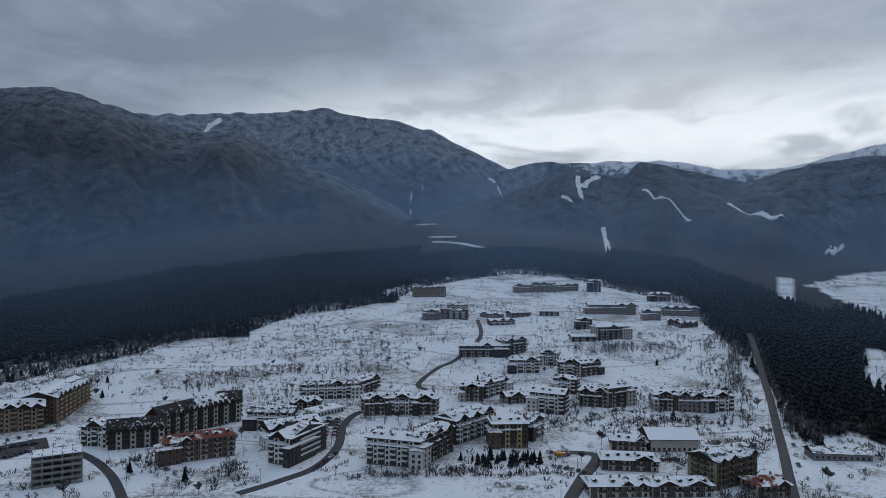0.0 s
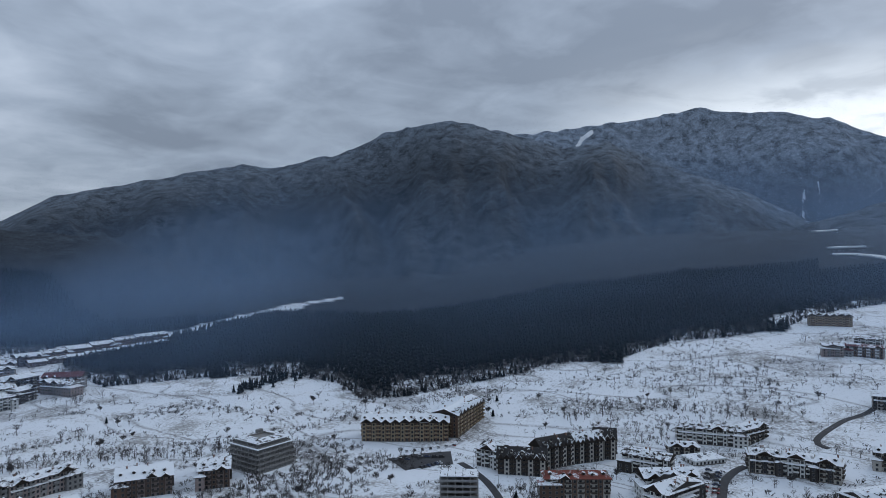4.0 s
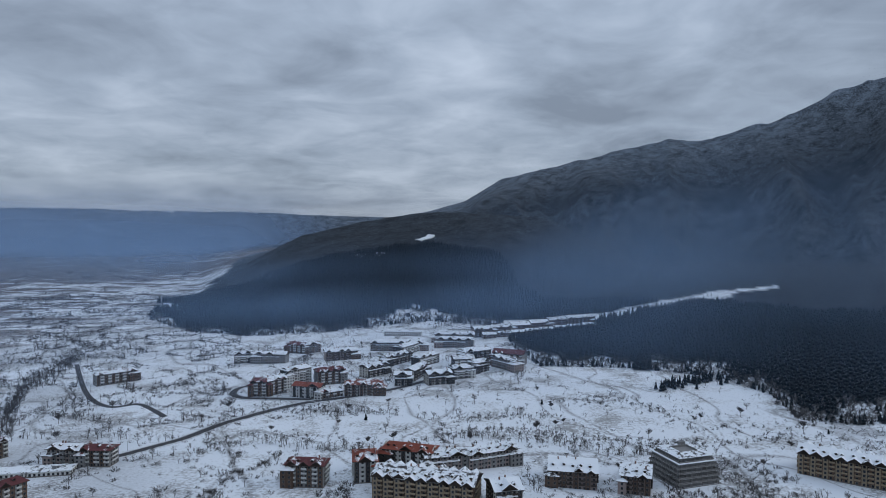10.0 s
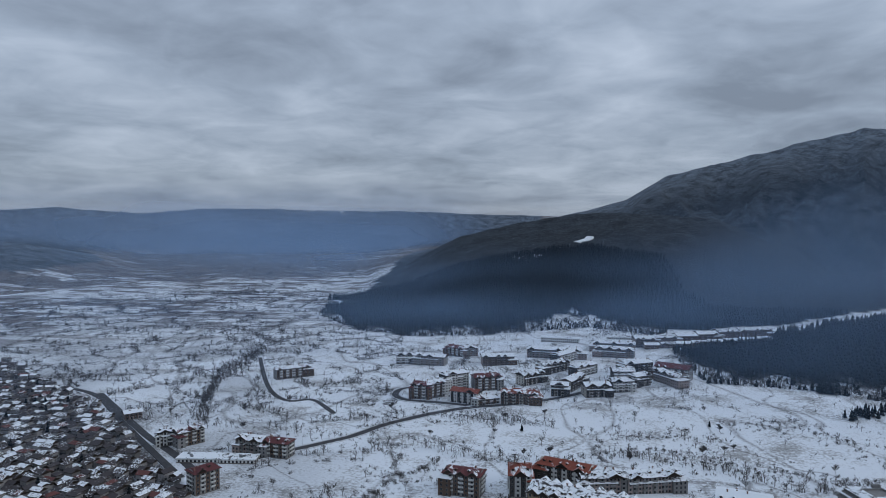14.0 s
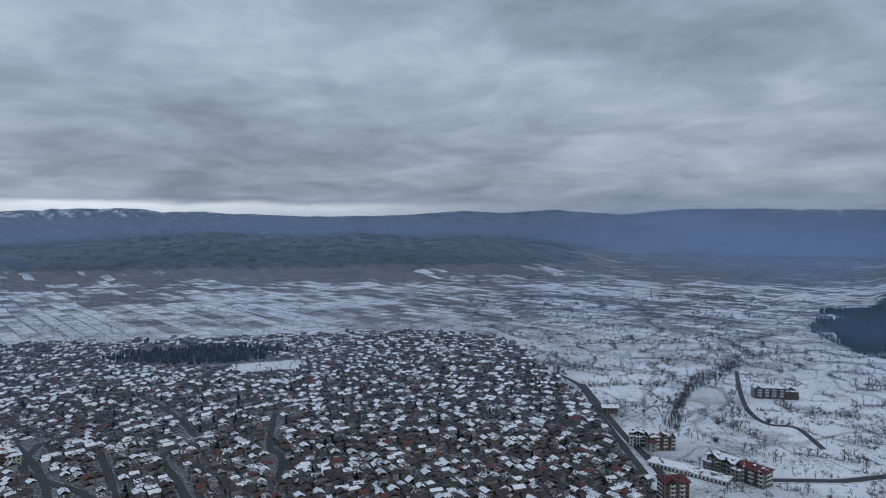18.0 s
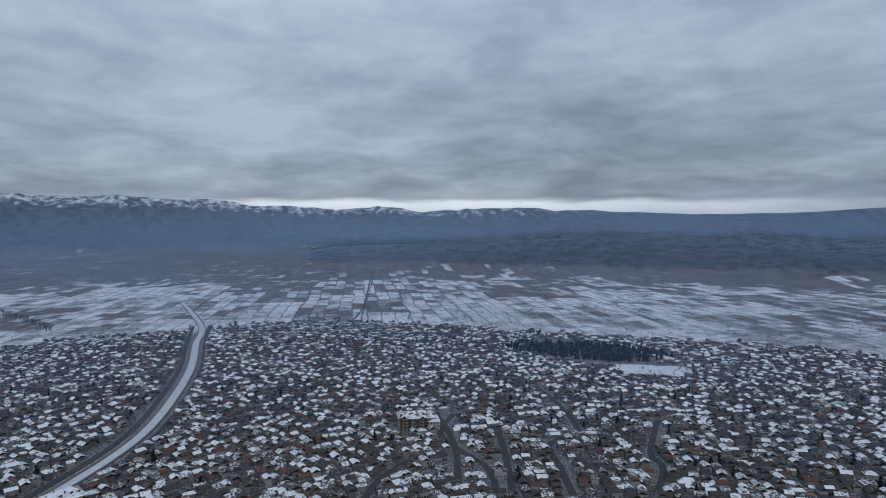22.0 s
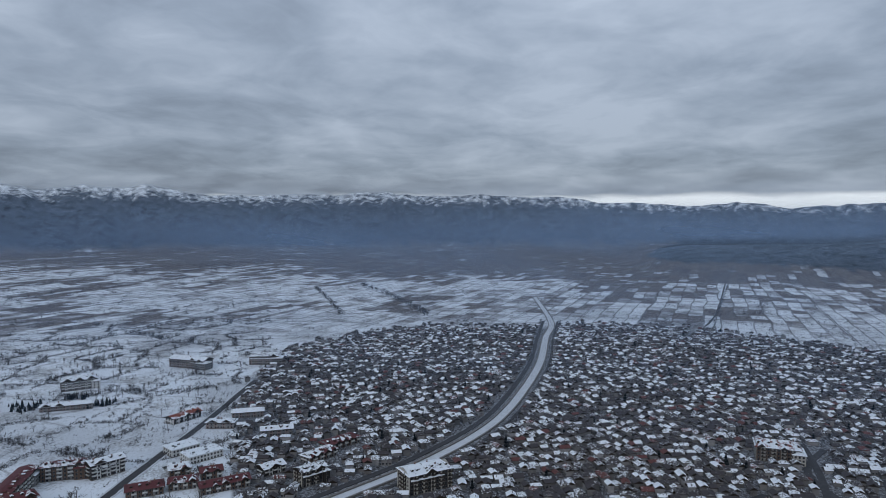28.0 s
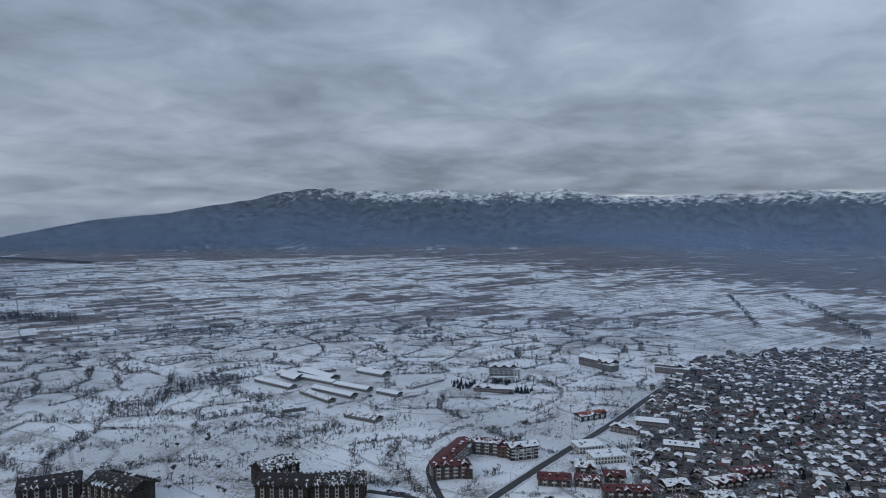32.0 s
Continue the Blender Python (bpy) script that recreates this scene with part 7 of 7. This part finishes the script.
def pine_tree(k):
    rng = random.Random(500 + k)
    root = new("pine_tree")
    h = rng.uniform(4, 9)
    tagged(root, "dark green conifer with a little snow", "tree", "loose conifers")
    g = Mesh()
    g.solid([(0.02 * h * math.cos(a), 0.02 * h * math.sin(a), -0.2) for a in (0, 1.57, 3.14, 4.71)] + [(0, 0, h * 0.9)], [(0, 1, 4), (1, 2, 4), (2, 3, 4), (3, 0, 4)])
    part("trunk", g.mesh("trunk", BARK), root)
    v, f = fir_shape(rng, 4, 11)
    v[:, 2] = np.clip(v[:, 2] * 0.9, 0, 1)
    me = bpy.data.meshes.new("crown")
    me.from_pydata((v * [h * 1.2, h * 1.2, h]).tolist(), [], f.tolist())
    me.materials.append(NEEDLES)
    part("crown", me, root)
    return root


def build_loose_trees():
    rng = random.Random(12)
    for make, count, a0, a1 in ((bare_tree, 110, -33, 100), (bare_tree, 70, 200, 246), (pine_tree, 12, -20, 75)):
        kinds = [make(k) for k in range(5)]
        n = 0
        while n < count:
            a, r = radians(rng.uniform(a0, a1)), rng.uniform(320, 640)
            x, y = r * math.cos(a), r * math.sin(a)
            if not free(x, y, 2.0) or not open_snow(x, y):
                continue
            m = pose(x, y, at(x, y), 0, 0, rng.uniform(0, 360))
            if n < 5:
                kinds[n].matrix_world = m
            else:
                copy_thing(kinds[rng.randrange(5)], m)
            n += 1


build_loose_trees()


# ---------------------------------------------------------------- cars, lamps and poles
PAINT = [plain("car_paint_" + k, c, rough=0.35, var=0.1) for k, c in (("dark", (0.03, 0.03, 0.035)), ("silver", (0.35, 0.36, 0.38)), ("blue", (0.04, 0.06, 0.12)), ("red", (0.20, 0.03, 0.03)), ("white", (0.65, 0.66, 0.67)))]
RUBBER = plain("tyre_rubber", (0.02, 0.02, 0.02))
ORANGE = plain("orange_paint", (0.55, 0.24, 0.03), rough=0.5, var=0.2)


def car(k):
    root = new("car")
    tagged(root, "parked %s car with snow on its roof" % ("dark", "silver", "blue", "red", "white")[k], "car", "parked cars")
    g = Mesh()
    prof = [(-2.1, 0.35), (2.1, 0.35), (2.15, 0.7), (1.2, 0.92), (-1.9, 0.98), (-2.15, 0.8)]
    pts = [(x, s * 0.85, z) for s in (-1, 1) for x, z in prof]
    g.solid(pts, [(5, 4, 3, 2, 1, 0), (6, 7, 8, 9, 10, 11)] + [(i, (i + 1) % 6, (i + 1) % 6 + 6, i + 6) for i in range(6)])
    part("body", g.mesh("body", PAINT[k]), root)
    g = Mesh()
    prof = [(-1.7, 0.95), (1.1, 0.90), (0.5, 1.4), (-1.25, 1.42)]
    pts = [(x, s * (0.78 if z < 1 else 0.62), z) for s in (-1, 1) for x, z in prof]
    g.solid(pts, [(3, 2, 1, 0), (4, 5, 6, 7)] + [(i, (i + 1) % 4, (i + 1) % 4 + 4, i + 4) for i in range(4)])
    part("cabin", g.mesh("cabin", GLASS), root)
    g = Mesh()
    g.box(-1.2, 0.45, -0.6, 0.6, 1.4, 1.52)
    part("roof", g.mesh("roof", CLEAR_SNOW if k % 2 else PAINT[k]), root)
    for wx in (-1.3, 1.3):
        for s in (-1, 1):
            g = Mesh()
            ring = [(wx + 0.32 * math.cos(a * 0.7854), s * w, 0.32 + 0.32 * math.sin(a * 0.7854)) for w in (0.68, 0.9) for a in range(8)]
            g.solid(ring, [tuple(range(8)), tuple(range(15, 7, -1))] + [(i, (i + 1) % 8, (i + 1) % 8 + 8, i + 8) for i in range(8)])
            part("wheel", g.mesh("wheel", RUBBER), root)
    return root


def park_cars():
    rng = random.Random(21)
    kinds = [car(k) for k in range(5)]
    used = set()
    for (x0, y0), (x1, y1), n, turn in [((244.2, -38.2), (240.6, -46.9), 6, 90), ((227.0, -37.5), (221.6, -48.9), 6, 90), ((292.0, 49.6), (250.2, 45.2), 8, 90), ((290.1, 45.6), (261.2, 42.3), 6, 90), ((292.2, -95.5), (287.6, -127.2), 12, 80), ((296.1, -154.9), (226.9, -122.7), 6, 10), ((236.1, 170.3), (238.9, 163.6), 3, 20), ((244.5, 163.7), (249.6, 151.7), 4, 10), ((247.8, 173.6), (269.1, 156.6), 7, 80), ((224.5, 42.5), (243.2, 37.7), 4, 0), ((-239.2, -212.7), (-241.5, -200.2), 5, 60), ((-291.7, -105.6), (-299.7, -95.0), 4, 0), ((231.1, 153.2), (241.7, 148.9), 6, 85), ((234.7, -77.8), (236.2, -84.4), 3, 0)]:
        for i in range(n):
            t = (i + 0.5) / n
            x, y = (x0 + (x1 - x0) * t) * K + rng.uniform(-0.3, 0.3), (y0 + (y1 - y0) * t) * K
            m = pose(x, y, at(x, y) + 0.24, 0, 0, math.degrees(math.atan2(y1 - y0, x1 - x0)) + turn + rng.uniform(-4, 4))
            k = rng.choice((0, 0, 1, 2, 3, 4))
            if k not in used:
                used.add(k)
                kinds[k].matrix_world = m
            else:
                copy_thing(kinds[k], m)


park_cars()


def orange_truck(x, y, rot):
    root = new("truck")
    root.matrix_world = pose(x, y, at(x, y) + 0.1, 0, 0, rot)
    tagged(root, "small orange service truck parked in the snow", "truck")
    g = Mesh()
    g.solid([(-3.0, s * 1.1, z) for s in (-1, 1) for z in (0.7, 2.3)] + [(1.2, s * 1.1, z) for s in (-1, 1) for z in (0.7, 2.1)],
            [(0, 1, 3, 2), (4, 6, 7, 5), (0, 4, 5, 1), (2, 3, 7, 6), (1, 5, 7, 3), (0, 2, 6, 4)])
    part("cargo_box", g.mesh("cargo_box", ORANGE), root)
    g = Mesh()
    g.solid([(1.3, s * 1.0, 0.6) for s in (-1, 1)] + [(3.0, s * 1.0, 0.6) for s in (-1, 1)] + [(1.3, s * 0.95, 2.2) for s in (-1, 1)] + [(2.5, s * 0.95, 2.2) for s in (-1, 1)],
            [(0, 1, 5, 4), (2, 6, 7, 3), (0, 4, 6, 2), (1, 3, 7, 5), (4, 5, 7, 6), (0, 2, 3, 1)])
    cab = part("cab", g.mesh("cab", ORANGE), root)
    g = Mesh()
    g.box(2.55, 2.8, -0.85, 0.85, 1.4, 1.95)
    part("windscreen", g.mesh("windscreen", GLASS), cab)
    for wx in (-1.9, 2.0):
        for s in (-1, 1):
            g = Mesh()
            ring = [(wx + 0.42 * math.cos(a * 0.7854), s * w, 0.42 + 0.42 * math.sin(a * 0.7854)) for w in (0.85, 1.12) for a in range(8)]
            g.solid(ring, [tuple(range(8)), tuple(range(15, 7, -1))] + [(i, (i + 1) % 8, (i + 1) % 8 + 8, i + 8) for i in range(8)])
            part("wheel", g.mesh("wheel", RUBBER), root)


orange_truck(311.6 * S, -55.4 * S, 70)


def street_lamp(x, y, h, rot, pole_only=False):
    root = new("utility_pole" if pole_only else "street_lamp")
    root.matrix_world = pose(x, y, at(x, y), 0, 0, rot)
    tagged(root, "slim grey wooden utility pole beside the road" if pole_only else "slim grey street lamp beside the road", "pole" if pole_only else "street lamp", "poles along the roads")
    g = Mesh()
    g.solid([(0.14 * math.cos(a), 0.14 * math.sin(a), -0.2) for a in (0, 1.57, 3.14, 4.71)] + [(0.08 * math.cos(a), 0.08 * math.sin(a), h) for a in (0, 1.57, 3.14, 4.71)],
            [(i, (i + 1) % 4, (i + 1) % 4 + 4, i + 4) for i in range(4)] + [(4, 5, 6, 7)])
    part("pole", g.mesh("pole", METAL), root)
    g = Mesh()
    if pole_only:
        g.box(-0.9, 0.9, -0.06, 0.06, h - 0.8, h - 0.65)
        part("crossarm", g.mesh("crossarm", TIMBER), root)
    else:
        g.box(0, 1.5, -0.05, 0.05, h - 0.1, h)
        arm = part("arm", g.mesh("arm", METAL), root)
        g = Mesh()
        g.box(1.2, 1.9, -0.14, 0.14, h - 0.18, h - 0.05)
        part("lamp_head", g.mesh("lamp_head", METAL), arm)


def line_streets():
    for w, line in STREETS[:13]:
        c = smooth_line(line, 1.0)
        for i in range(15, len(c) - 8, 34):
            d = c[i + 1] - c[i]
            a = math.degrees(math.atan2(d[1], d[0]))
            n = np.array([-d[1], d[0]]) / np.hypot(*d) * (w + 1.2)
            p = c[i] + n
            if any((p[0] - a_) ** 2 + (p[1] - b_) ** 2 < (c_ * 0.8) ** 2 for a_, b_, c_ in SITES):
                continue
            street_lamp(p[0], p[1], 7.5, a - 90, i % 3 == 0)


line_streets()
